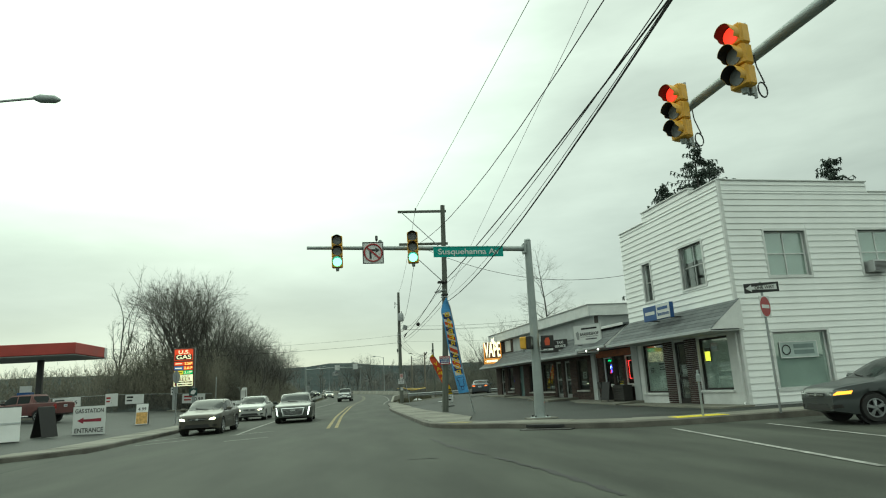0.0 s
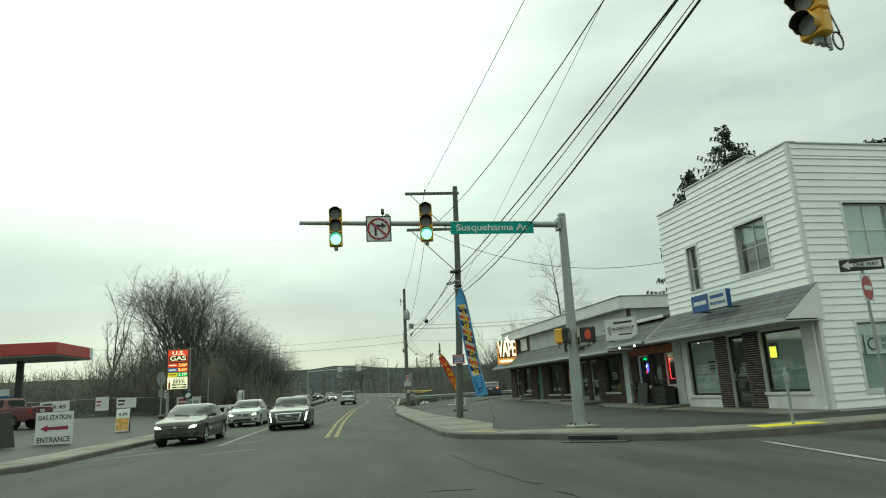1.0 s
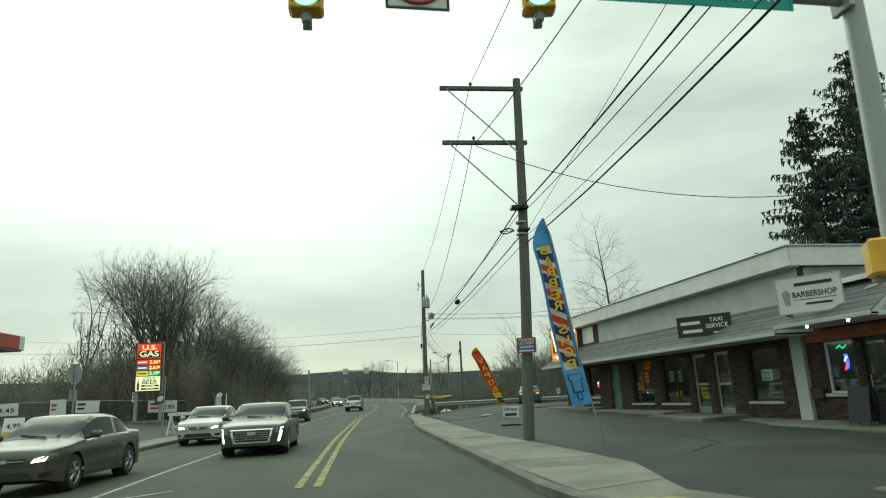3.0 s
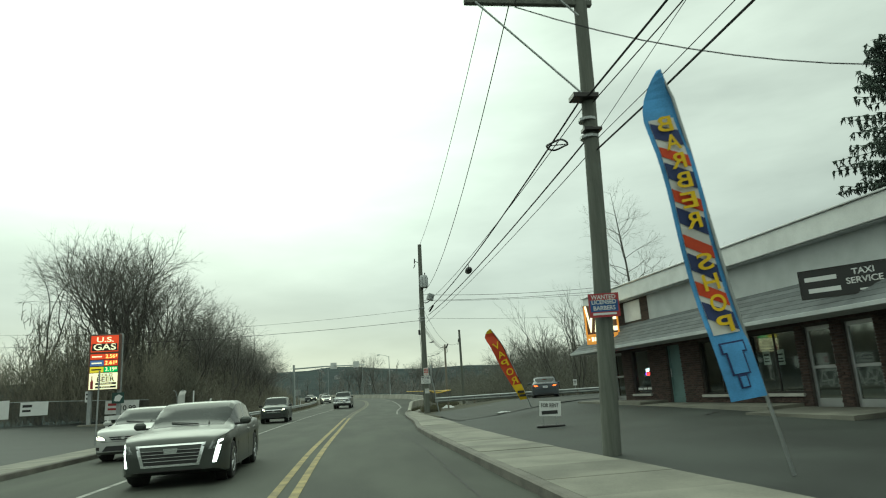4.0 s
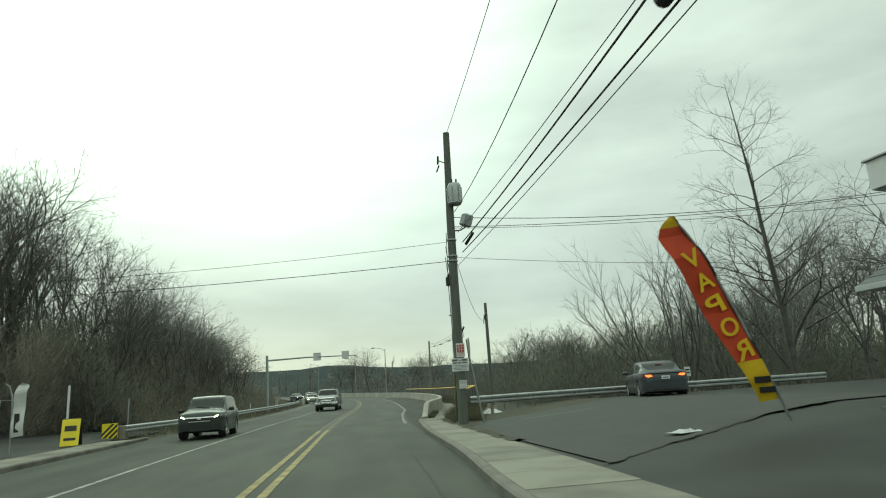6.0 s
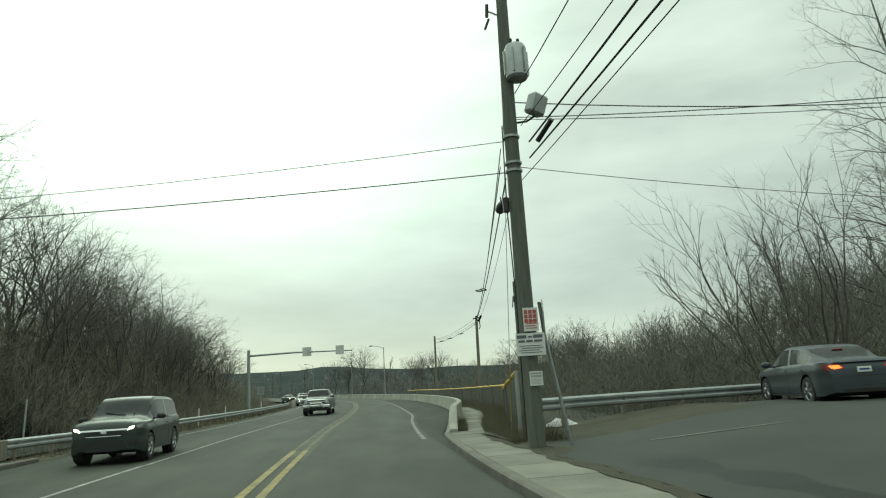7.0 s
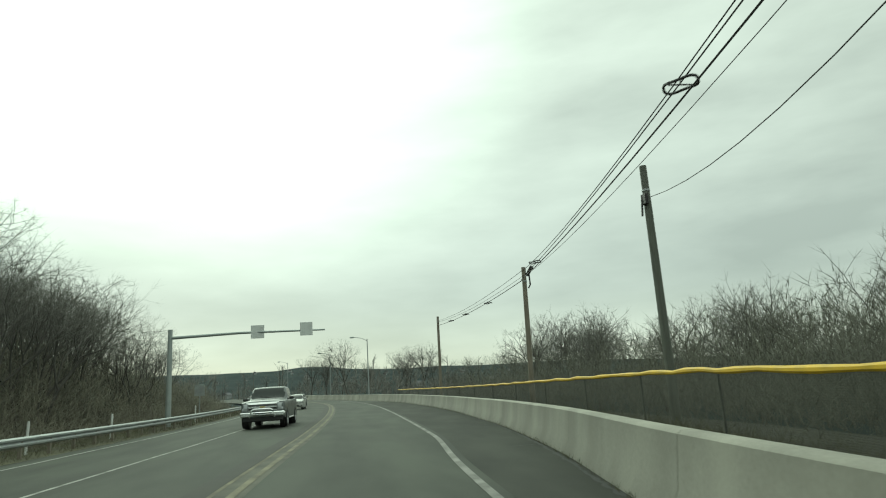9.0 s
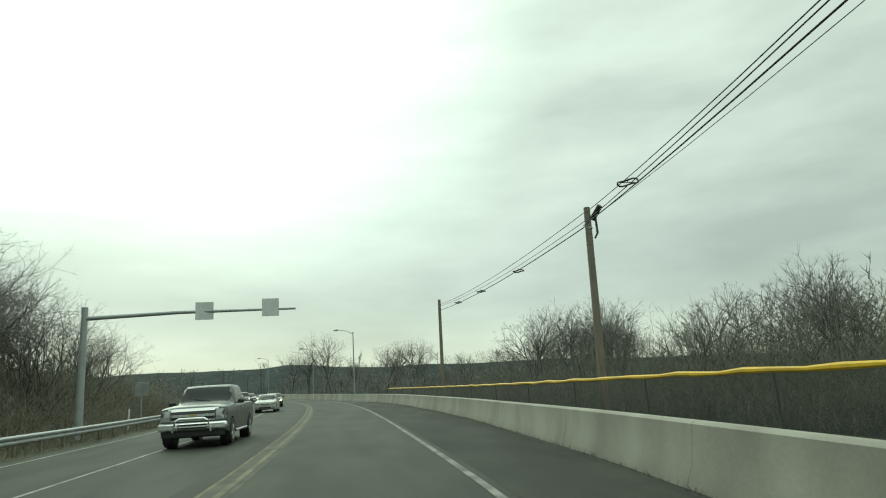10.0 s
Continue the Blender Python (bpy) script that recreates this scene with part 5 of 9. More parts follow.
POLES = [("utility_pole", 10.36, 95.8, 6.6, 0.13, "leaning", 0.13), ("utility_pole", 10.27, 83.6, 7.05, 0.13, "", 0.0), ("utility_pole", 10.75, 121.5, 7.45, 0.13, "", 0.1)]
for nm, x, y, h, r, k, lean in POLES:
    t = thing(nm, "rust-streaked timber utility pole behind the fence" if y > 90 else "grey bare timber pole behind the fence", "utility pole", x, y, rise(y) - 0.6, group="utility poles")
    part("pole", Shape().tube([(0, 0, 0), (lean * 0.5, 0, h * 0.5), (lean, 0, h + 0.6 - rise(y))], [r, r * 0.9, r * 0.75], 10), RUST_POST if y > 90 else WOOD_POLE, t, smooth=True)
    part("pole_band", Shape().tube([(lean, 0, h - 0.2), (lean, 0, h - 0.14)], r * 0.85, 10), GALV, t)
    if y > 90 and y < 100:
        part("cable_coil", Shape().tube([(lean + 0.14, 0, h + 0.1), (lean + 0.3, -0.3, h + 0.45)], 0.09, 8).tube([(lean + 0.2, -0.1, h + 0.25), (lean + 0.22, -0.1, h - 0.35), (lean + 0.14, -0.05, h - 0.5)], 0.035, 6), CABLE, t)
    if y < 90:
        part("bracket", Shape().box(-0.16, -0.2, h - 0.6, -0.06, 0, h - 0.3, 0.01).tube([(-0.2, 0, h - 0.9), (-0.14, 0, h - 0.3)], 0.03, 6), DARK, t)
p0 = thing("utility_pole", "weathered timber utility pole with two crossarms", "utility pole", 5.2, -9.0, 0.0, group="utility poles")
part("pole", Shape().tube([(0, 0, 0), (0, 0, 13.0)], [0.19, 0.13], 12), WOOD_POLE, p0, smooth=True)
part("crossarm", Shape().box(-1.7, -0.06, 12.58, 1.7, 0.06, 12.7, 0.01), WOOD_POLE, p0)
part("crossarm", Shape().box(-1.9, -0.06, 7.5, 1.2, 0.06, 7.62, 0.01), WOOD_POLE, p0)
# pole to pole
for a, b, sag, r in (((6.77, -9, 12.76), (3.55, 32.87, 10.72), 0.3, 0.010), ((5.24, -9, 10.31), (3.55, 32.87, 8.72), 1.9, 0.012), ((5.07, -9, 11.85), (4.87, 32.87, 5.91), 0.08, 0.006), ((6.05, -9, 9.33), (4.75, 32.87, 6.64), 0.63, 0.02),
                     ((5.24, -9, 9.66), (4.86, 32.87, 6.55), 1.19, 0.011), ((3.57, -9, 7.63), (4.9, 32.87, 5.84), 1.11, 0.007), ((3.39, -9, 7.65), (4.84, 32.87, 5.6), 1.25, 0.017),
                     ((3.5, 32.87, 10.67), (4.5, 61.4, 10.42), 0.60, 0.010), ((3.45, 32.87, 8.7), (4.6, 61.4, 7.46), 1.0, 0.011), ((4.72, 32.87, 6.72), (4.82, 61.4, 6.36), 0.34, 0.02), ((4.77, 32.87, 6.58), (4.67, 61.4, 6.72), 0.33, 0.010),
                     ((4.85, 32.87, 6.0), (4.8, 61.4, 6.0), 0.25, 0.018), ((4.9, 32.87, 5.74), (4.6, 61.4, 5.52), 0.18, 0.009),
                     ((4.24, 61.6, 6.27), (10.45, 95.8, 6.45), 0.65, 0.011), ((4.2, 61.6, 5.87), (10.41, 95.8, 6.16), 0.43, 0.012), ((4.3, 61.6, 5.61), (10.33, 95.8, 6.03), 0.44, 0.016), ((4.48, 61.6, 5.5), (10.5, 95.8, 6.18), 0.54, 0.007), ((4.35, 61.6, 6.86), (10.38, 83.6, 6.16), 1.41, 0.010),
                     ((10.4, 95.8, 6.45), (10.85, 121.5, 7.1), 0.3, 0.012), ((10.42, 95.8, 6.03), (10.85, 121.5, 6.7), 0.25, 0.018), ((10.42, 95.8, 6.2), (10.85, 121.5, 7.0), 0.3, 0.01)):
    power_line(a, b, sag, r, "thick black overhead cable between poles" if r > 0.018 else "thin black overhead wire between poles")
# service drops
for a, b, sag, r in (((4.5, 61.5, 7.3), (26, 60, 8.2), 0.6, 0.013), ((4.6, 61.5, 6.95), (24, 57, 7.2), 0.4, 0.011), ((4.6, 61.5, 6.9), (24, 58, 6.9), 0.3, 0.009), ((4.4, 61.5, 5.85), (26, 66, 6.2), 0.3, 0.008),
                     ((4.3, 61.5, 6.4), (-30, 70, 7.5), 0.7, 0.008), ((4.25, 61.5, 5.7), (-30, 68, 6.3), 0.5, 0.012), ((3.55, 32.87, 8.62), (13.6, 29.4, 6.2), 0.9, 0.012)):
    power_line(a, b, sag, r, "black service wire crossing from a pole")
# coiled cable loops and splice cases on the strand
for x, y, z, yaw in ((6.65, 75.7, 5.42, 10), (9.6, 91.5, 5.98, 10), (4.72, 34.6, 6.42, 0), (10.55, 103, 5.98, 0), (10.65, 109.5, 6.15, 0), (10.7, 115, 6.35, 0)):
    t = thing("cable_storage_loop", "flat black cable loop hung on the overhead strand", "cable loop", x, y, z, yaw, group="cable loops")
    part("loop", Shape().tube([(0.22 * math.cos(a), 0.27 * math.sin(a), 0.02 * math.sin(3 * a)) for a in [2 * math.pi * k / 18 for k in range(18)]], 0.022, 5, closed=True), CABLE, t)
    part("strap", Shape().tube([(-0.18, 0.05, 0.0), (0.18, -0.05, 0.0)], 0.012, 5).tube([(0, 0, 0), (0, 0, 0.12)], 0.01, 5), CABLE, t)
for x, y, z in ((4.68, 46.0, 5.9), (4.68, 63.65, 5.62)):
    t = thing("splice_case", "black cable splice case on the overhead strand", "cable case", x, y, z, 0, group="splice cases")
    part("case", Shape().tube([(0, -0.22, 0.0), (0, -0.12, -0.05), (0, 0.12, -0.05), (0, 0.22, 0)], [0.05, 0.13, 0.13, 0.05], 10), BLACK, t, smooth=True)
    part("clip", Shape().tube([(0, 0, 0), (0, 0, 0.22)], 0.015, 5), CABLE, t)


# ---- road signs and posts ----
def post_sign(name, label, category, x, y, z0, z1, post, turn=0, r=0.03):
    t = thing(name, label, category, x, y, z0, turn)
    part("post", Shape().box(-r, -r * 0.6, 0, r, r * 0.6, z1 - z0, 0.004), post, t)
    return t


t = post_sign("one_way_sign", "one-way arrow and no-entry sign on a steel post", "road sign", 11.55, 16.85, 0.12, 3.75, GALV, -20)
part("arrow_plate", Shape().box(-0.46, -0.04, 3.32, 0.46, -0.028, 3.6, 0.008), SIGN_BLACK, t)
part("arrow", Shape().prism([(-0.42, 3.46), (-0.26, 3.56), (-0.26, 3.5), (0.4, 3.54), (0.4, 3.38), (-0.26, 3.42), (-0.26, 3.36)], -0.048, -0.041), SIGN_WHITE, t)
lettering("ONE WAY", 0.13, pose(0.08, -0.052, 3.46), SIGN_BLACK, t, width=0.52)
part("disc_plate", Shape().box(-0.3, -0.04, 2.62, 0.3, -0.028, 3.22, 0.008, pose(0, 0, 0, 0, 0, 50)), SIGN_WHITE, t)
part("red_disc", Shape().add(disc(Shape(), 0, -0.05, 2.92, 0.28, 24, 0, 0.008).v, disc(Shape(), 0, -0.05, 2.92, 0.28, 24, 0, 0.008).f, pose(0, 0, 0, 0, 0, 50)), SIGN_RED, t)
part("white_bar", Shape().box(-0.22, -0.056, 2.87, 0.2, -0.051, 2.97, 0, pose(0, 0, 0, 0, 0, 50)), SIGN_WHITE, t)
t = post_sign("push_button_post", "grey post with a crossing push button", "crossing post", 9.5, 17.25, 0.12, 1.4, MAST, -25, 0.03)
part("button_plate", Shape().box(-0.06, -0.05, 0.95, 0.06, -0.02, 1.15, 0.01), MAST, t)
t = signboard("yellow_lit_box", "small lit yellow box sign in a shop window", "lit sign", at_front(2.2, -0.145, 1.95), 0.36, 0.5, 0.03, SIGN_BLACK)
part("panel", Shape().box(-0.15, -0.01, -0.22, 0.15, 0, 0.12), glow("lit_yellow_panel", (0.95, 0.85, 0.1), 1.2), t)
setting("tactile_strip", Shape().box(8.7, 17.12, 0.14, 10.2, 17.75, 0.158), SIGN_YELLOW, "worn yellow painted kerb ramp", "ramp")
t = thing("leaning_stop_sign", "bent stop sign seen edge-on behind a pole", "road sign", 5.14, 61.47, 0.2, 0)
part("post", Shape().tube([(0, 0, -0.1), (-0.36, 0, 2.1), (-0.41, 0, 2.75)], 0.035, 8), GALV, t)
part("plate", Shape().prism([(0.38 * math.cos(math.radians(22.5 + 45 * k)), 0.38 * math.sin(math.radians(22.5 + 45 * k))) for k in range(8)], -0.01, 0.01, "y", pose(-0.36, -0.03, 2.45, 0, -10, 74)), GALV, t)
t = thing("feather_flag", "tall blue barbershop feather flag on a pole", "feather flag", 5.3, 29.25, 0.14, 0)


def feather(t, pts_pole, width_fn, cloth, n=22):
    """A bowed pole with a tapering cloth along it."""
    part("pole", Shape().tube(pts_pole, [0.022] * (len(pts_pole) - 1) + [0.01], 6), GALV, t)
    return [Vector(p) for p in pts_pole]


def along(pts, q):
    i = min(int(q * (len(pts) - 1)), len(pts) - 2)
    return pts[i].lerp(pts[i + 1], q * (len(pts) - 1) - i)


BLUE_CLOTH = mat("blue_banner_cloth", (0.10, 0.31, 0.62), 0.8, var=0.3, fine=60, bump=0.1)
NAVY_CLOTH = mat("navy_banner_cloth", (0.03, 0.045, 0.13), 0.8, var=0.15, fine=60, bump=0.1)
RED_CLOTH = mat("red_banner_cloth", (0.52, 0.06, 0.02), 0.8, var=0.15, fine=60, bump=0.1)
WHITE_CLOTH = mat("white_banner_cloth", (0.6, 0.6, 0.58), 0.8, var=0.1, fine=60, bump=0.1)
YELLOW_CLOTH = mat("yellow_banner_cloth", (0.72, 0.48, 0.02), 0.8, var=0.15, fine=60, bump=0.1)
pole_pts = feather(t, [(0, 0, 0), (-0.1, 0, 0.5), (-0.27, 0, 1.3), (-0.43, 0, 2.2), (-0.58, 0, 3.2), (-0.7, 0, 4.1), (-0.82, 0, 4.8), (-0.95, 0, 5.2)], None, None)


def at_height(pts, z):
    """How far along the pole the height z lies, 0 to 1."""
    for i in range(len(pts) - 1):
        if z <= pts[i + 1].z:
            return (i + (z - pts[i].z) / (pts[i + 1].z - pts[i].z)) / (len(pts) - 1)
    return 1.0


def ribbon(parent, name, pts, q0, q1, in0, in1, material, wide, n=8, off=0.0, wave=0.04, slant=0.0):
    """A piece of the cloth between q0 and q1 along the pole, from in0 to in1 of its width."""
    s = Shape()
    L, R = [], []
    for i in range(n + 1):
        q = q0 + (q1 - q0) * i / n
        for row, inn, qq in ((L, in1, q + slant), (R, in0, q)):
            p, w = along(pts, qq), wide(qq)
            y = wave * math.sin(qq * 17) + off + wave * inn
            row.append((p.x - w * inn, p.y + y, p.z - 0.12 * w * inn))
    s.strip(L, R)
    back = Shape().strip([(a, b + 0.006, c) for a, b, c in L], [(a, b + 0.006, c) for a, b, c in R])
    s.add(back.v, back.f)
    return part(name, s, material, parent)


SEEN_FROM_BACK = Matrix.Diagonal((-1, 1, 1, 1))
wide_blue = lambda q: 0.45 * (1.0 if q < 0.82 else max(0.03, (1 - q) / 0.18) ** 0.7)
ribbon(t, "cloth", pole_pts, 0.22, 1.0, 0.0, 1.0, BLUE_CLOTH, wide_blue, 24)
ribbon(t, "printed_panel", pole_pts, at_height(pole_pts, 1.72), at_height(pole_pts, 4.55), 0.14, 0.88, WHITE_CLOTH, wide_blue, 20, -0.012)
for k in range(9):
    z0 = 1.74 + k * 0.3
    ribbon(t, "printed_stripe", pole_pts, at_height(pole_pts, z0), at_height(pole_pts, z0 + (0.16 if k % 2 else 0.22)), 0.14, 0.88,
           RED_CLOTH if k % 2 else NAVY_CLOTH, wide_blue, 6, -0.022, slant=0.03)
for i, ch in enumerate("BARBER SHOP"):
    if ch != " ":
        q = at_height(pole_pts, 4.42 - i * 0.262)
        p = along(pole_pts, q)
        lettering(ch, 0.29, pose(p.x - wide_blue(q) * 0.5, p.y + 0.04 * math.sin(q * 17) - 0.04, p.z, 0, -9, 0) @ SEEN_FROM_BACK, YELLOW_CLOTH, t, width=0.21)
for z0, z1, a, b in ((1.5, 1.6, 0.2, 0.8), (1.24, 1.5, 0.3, 0.7), (1.08, 1.2, 0.42, 0.58)):
    ribbon(t, "pole_emblem_outline", pole_pts, at_height(pole_pts, z0 - 0.02), at_height(pole_pts, z1 + 0.02), a - 0.05, b + 0.05, NAVY_CLOTH, wide_blue, off=-0.016)
    ribbon(t, "pole_emblem", pole_pts, at_height(pole_pts, z0), at_height(pole_pts, z1), a, b, BLUE_CLOTH, wide_blue, off=-0.026)
t = thing("feather_flag", "red and yellow vapour shop feather flag, leaning", "feather flag", 7.35, 49.0, 0.5, 0)
red_pts = feather(t, [(0.12, 0, 0), (0.0, 0, 0.35), (-0.2, 0, 0.9), (-0.48, 0, 1.65), (-0.78, 0, 2.35), (-1.0, 0, 2.8), (-1.2, 0, 3.1), (-1.36, 0, 3.32)], None, None)
wide_red = lambda q: 0.5 * (0.6 + 0.4 * ease(0.1, 0.5, q) if q < 0.8 else max(0.05, (1 - q) / 0.2) ** 0.6)
for a, b, m in ((0.14, 0.3, YELLOW_CLOTH), (0.3, 0.9, RED_CLOTH), (0.9, 1.0, YELLOW_CLOTH)):
    ribbon(t, "cloth_panel", red_pts, a, b, 0.0, 1.0, m, wide_red)
ribbon(t, "dark_hem", red_pts, 0.3, 1.0, -0.03, 0.05, DARK, wide_red, 14, -0.01)
for i, ch in enumerate("VAPOR"):
    q = at_height(red_pts, 2.62 - i * 0.37)
    p = along(red_pts, q)
    lettering(ch, 0.4, pose(p.x - wide_red(q) * 0.5, p.y + 0.04 * math.sin(q * 17) - 0.035, p.z - 0.03, 0, -22, 0) @ SEEN_FROM_BACK, YELLOW_CLOTH, t, width=0.3)
bars([(-0.42, 0.6, -0.14, 0.7), (-0.36, 0.45, -0.08, 0.54)], BLACK, t, y=-0.05)
t = thing("for_rent_sign", "white for-rent board standing on a dark strip", "sign", 5.72, 40.5, lot_z(5.72, 40.5), -8)
part("board", Shape().box(-0.31, -0.01, 0.3, 0.31, 0.01, 0.72, 0.004, pose(0, 0, 0, 0, 4, 0)), SIGN_WHITE, t)
lettering("FOR RENT", 0.15, pose(0.03, -0.014, 0.6, 0, 4, 0), SIGN_BLACK, t, width=0.5)
bars([(-0.22, 0.36, 0.24, 0.46)], SIGN_BLACK, t, y=-0.014)
part("stake", Shape().tube([(-0.2, 0.02, 0.02), (-0.2, 0.02, 0.4)], 0.008, 5).tube([(0.2, 0.02, 0.02), (0.2, 0.02, 0.4)], 0.008, 5), GALV, t)
part("base_strip", Shape().box(-0.4, -0.1, 0.0, 0.42, 0.1, 0.06, 0.02), BLACK, t)


# ---- guard rails, fences ----
FENCE_POST = mat("dull_fence_steel", (0.10, 0.105, 0.092), 0.6, metal=0.4, var=0.2, scale=3, fine=30, bump=0.05)
def guard_rail(name, label, pts, top=0.72, post_step=1.9, post_mat=None, face=1):
    """A W-beam rail on posts along (x, y, ground); face 1: beam on the left of the way."""
    t = thing(name, label, "guard rail", kind="structure")
    prof = [(0.0, 0.0), (0.055, 0.05), (0.055, 0.10), (0.0, 0.155), (0.055, 0.21), (0.055, 0.26), (0.0, 0.31)]
    s, n = Shape(), len(prof)
    for i, (x, y, g) in enumerate(pts):
        a, b = pts[max(i - 1, 0)], pts[min(i + 1, len(pts) - 1)]
        d = Vector((b[0] - a[0], b[1] - a[1], 0)).normalized()
        q = Vector((-d.y, d.x, 0)) * face
        for k in (0, -0.006):
            for o, z in prof:
                s.v.append((x + q.x * (o + 0.03 + k), y + q.y * (o + 0.03 + k), g + top - 0.31 + z))
    for i in range(len(pts) - 1):
        for side in (0, n):
            for j in range(n - 1):
                a = i * 2 * n + side + j
                s.f.append((a, a + 1, a + 2 * n + 1, a + 2 * n))
    part("rail", s, GALV, t, smooth=True)
    dist = 0.0
    for i in range(1, len(pts)):
        dist += math.dist(pts[i][:2], pts[i - 1][:2])
        if dist > post_step or i == 1:
            dist = 0.0
            x, y, g = pts[i]
            part("post", Shape().box(x - 0.05, y - 0.06, g - 0.3, x + 0.05, y + 0.06, g + top - 0.02, 0.006), post_mat or GALV, t)
    return t


guard_rail("guard_rail", "grey galvanised guard rail at the lot's end", [(x, lerp([(5.3, 64.8), (8, 65.7), (12, 66.2), (22, 66.6)], x), 0.28) for x in span(5.3, 22, 0.95)], 0.72, 1.8, RUST_POST, -1)
guard_rail("guard_rail", "weathered galvanised guard rail along the road", [(centre(y) - 8.35 if y > 76 else -9.3 + (centre(y) - 8.35 + 9.3) * ease(70, 77, y), y, rise(y)) for y in span(70.4, 136.5, 0.95)], 0.66, 1.85, RUST_POST, -1)
t = thing("rail_end_marker", "yellow and black striped marker at a rail end", "road marker", -9.45, 69.8, 0.1)
part("plate", Shape().box(-0.32, -0.02, 0.1, 0.32, 0.02, 0.72, 0.008), SIGN_YELLOW, t)
for i in range(5):
    x = -0.5 + i * 0.22
    part("stripe", Shape().prism([(max(x, -0.31), 0.12 + max(0, (-0.31 - x))), (min(x + 0.11, 0.31), 0.12), (min(x + 0.69, 0.31), 0.12 + min(0.58, 0.31 - x - 0.11 if x + 0.69 > 0.31 else 0.58)), (max(-0.31, min(x + 0.58, 0.31)), 0.7 if x + 0.58 < 0.31 else 0.12 + 0.31 - x)], -0.026, -0.021), SIGN_BLACK, t)
part("post", Shape().box(-0.04, 0.02, -0.1, 0.04, 0.08, 0.6), GALV, t)
part("end_block", Shape().box(0.1, 0.05, 0.0, 0.5, 0.5, 0.6, 0.03), RUST_POST, t)
for x, y, h, lab, m in ((-10.6, 68.3, 2.3, "leaning white marker post by the road", SIGN_WHITE), (-9.75, 73, 1.7, "thin grey marker post behind the rail", GALV), (-9.79, 49.4, 2.86, "thin grey steel post at the kerb", GALV), (-8.2, 92, 0.95, "white marker post behind the rail", SIGN_WHITE), (-8.0, 100, 0.95, "white marker post behind the rail", SIGN_WHITE), (-7.4, 116, 1.0, "white marker post behind the rail", SIGN_WHITE)):
    t = thing("marker_post", lab, "marker post", x, y, 0.1 + rise(y), group="marker posts")
    part("post", Shape().tube([(0, 0, -0.1), (0.03, 0, h)], 0.045 if m is SIGN_WHITE else 0.03, 8), m, t)
    part("cap", Shape().tube([(0.03, 0, h), (0.03, 0, h + 0.05)], 0.035, 8), m, t)


def link_fence(name, label, pts, height, mesh_mat, post_step=2.6, cap=None, rail=True):
    """Chain-link on steel posts along (x, y, ground); cap: a coloured guard on the top edge."""
    t = thing(name, label, "fence", kind="structure")
    me = bpy.data.meshes.new("chain_link")
    vs, fs, uvs, run = [], [], [], 0.0
    for i, (x, y, g) in enumerate(pts):
        if i:
            run += math.dist(pts[i][:2], pts[i - 1][:2])
        h = height(y) if callable(height) else height
        vs += [(x, y, g + 0.03), (x, y, g + h)]
        uvs += [(run, 0), (run, h)]
    for i in range(len(pts) - 1):
        fs.append((2 * i, 2 * i + 2, 2 * i + 3, 2 * i + 1))
    me.from_pydata(vs, [], fs)
    layer = me.uv_layers.new(name="UVMap")
    for poly in me.polygons:
        for li in poly.loop_indices:
            layer.data[li].uv = uvs[me.loops[li].vertex_index]
    me.materials.append(mesh_mat)
    ob = new("chain_link", me)
    ob.parent = t
    tops = [(x, y, g + (height(y) if callable(height) else height)) for x, y, g in pts]
    if cap is not None:
        part("cap", Shape().tube([(x, y, z + 0.012 * math.sin(i * 1.7) + 0.008 * math.sin(i * 4.1)) for i, (x, y, z) in enumerate(tops)], [0.05 + 0.01 * math.sin(i * 2.3) for i in range(len(tops))], 8), cap, t, "wavy yellow plastic cap", smooth=True)
    elif rail:
        part("top_rail", Shape().tube(tops, 0.022, 6), GALV, t)
    dist = post_step
    for i, (x, y, g) in enumerate(pts):
        if i:
            dist += math.dist(pts[i][:2], pts[i - 1][:2])
        if dist >= post_step or i == len(pts) - 1:
            dist = 0.0
            part("post", Shape().tube([(x, y, g - 0.2), (x, y, tops[i][2] + 0.02)], 0.022, 6), FENCE_POST, t)
    return t


FENCE_TOP = [(63.2, 1.62), (66, 1.46), (71.8, 1.26), (79.3, 1.36), (89, 1.36), (105, 1.3), (142, 1.25)]
link_fence("yellow_capped_fence", "chain-link fence with a yellow plastic top cap", [(lerp(FENCE_R, y), y, rise(y) + 0.05) for y in span(63.2, 142, 0.8)], lambda y: lerp(FENCE_TOP, y) - 0.05, CHAINLINK_DENSE, 4.8, CAP_YELLOW)
part("end_post", Shape().tube([(4.58, 63.15, 0.0), (4.58, 63.15, 1.66)], 0.045, 8), GALV, bpy.data.objects["yellow_capped_fence"])
link_fence("station_fence", "grey chain-link fence with hung banners", [(-60 + i * 1.5, 70.0 + 3.7 * i / 30, station_z(-60 + i * 1.5, 72)) for i in range(31)], 1.75, CHAINLINK, 3.0)
t = thing("guy_wire", "steel guy wire with a yellow guard beside the pole", "guy wire")
GUY_A, GUY_B = Vector((4.36, 61.5, 7.7)), Vector((4.56, 63.95, 0.12))
part("wire", Shape().tube([GUY_A, GUY_B], 0.007, 6), GALV, t)
part("guard", Shape().tube([GUY_B.lerp(GUY_A, 0.06), GUY_B.lerp(GUY_A, 0.22)], 0.014, 8), mat("faded_yellow_plastic", (0.30, 0.26, 0.08), 0.6), t, "faded yellow guard")
t = thing("lot_notice", "small white notice behind the guard rail", "notice", 15.6, 67.0, -0.1)
part("post", Shape().tube([(0, 0, -0.6), (0, 0, 1.5)], 0.02, 6), GALV, t)
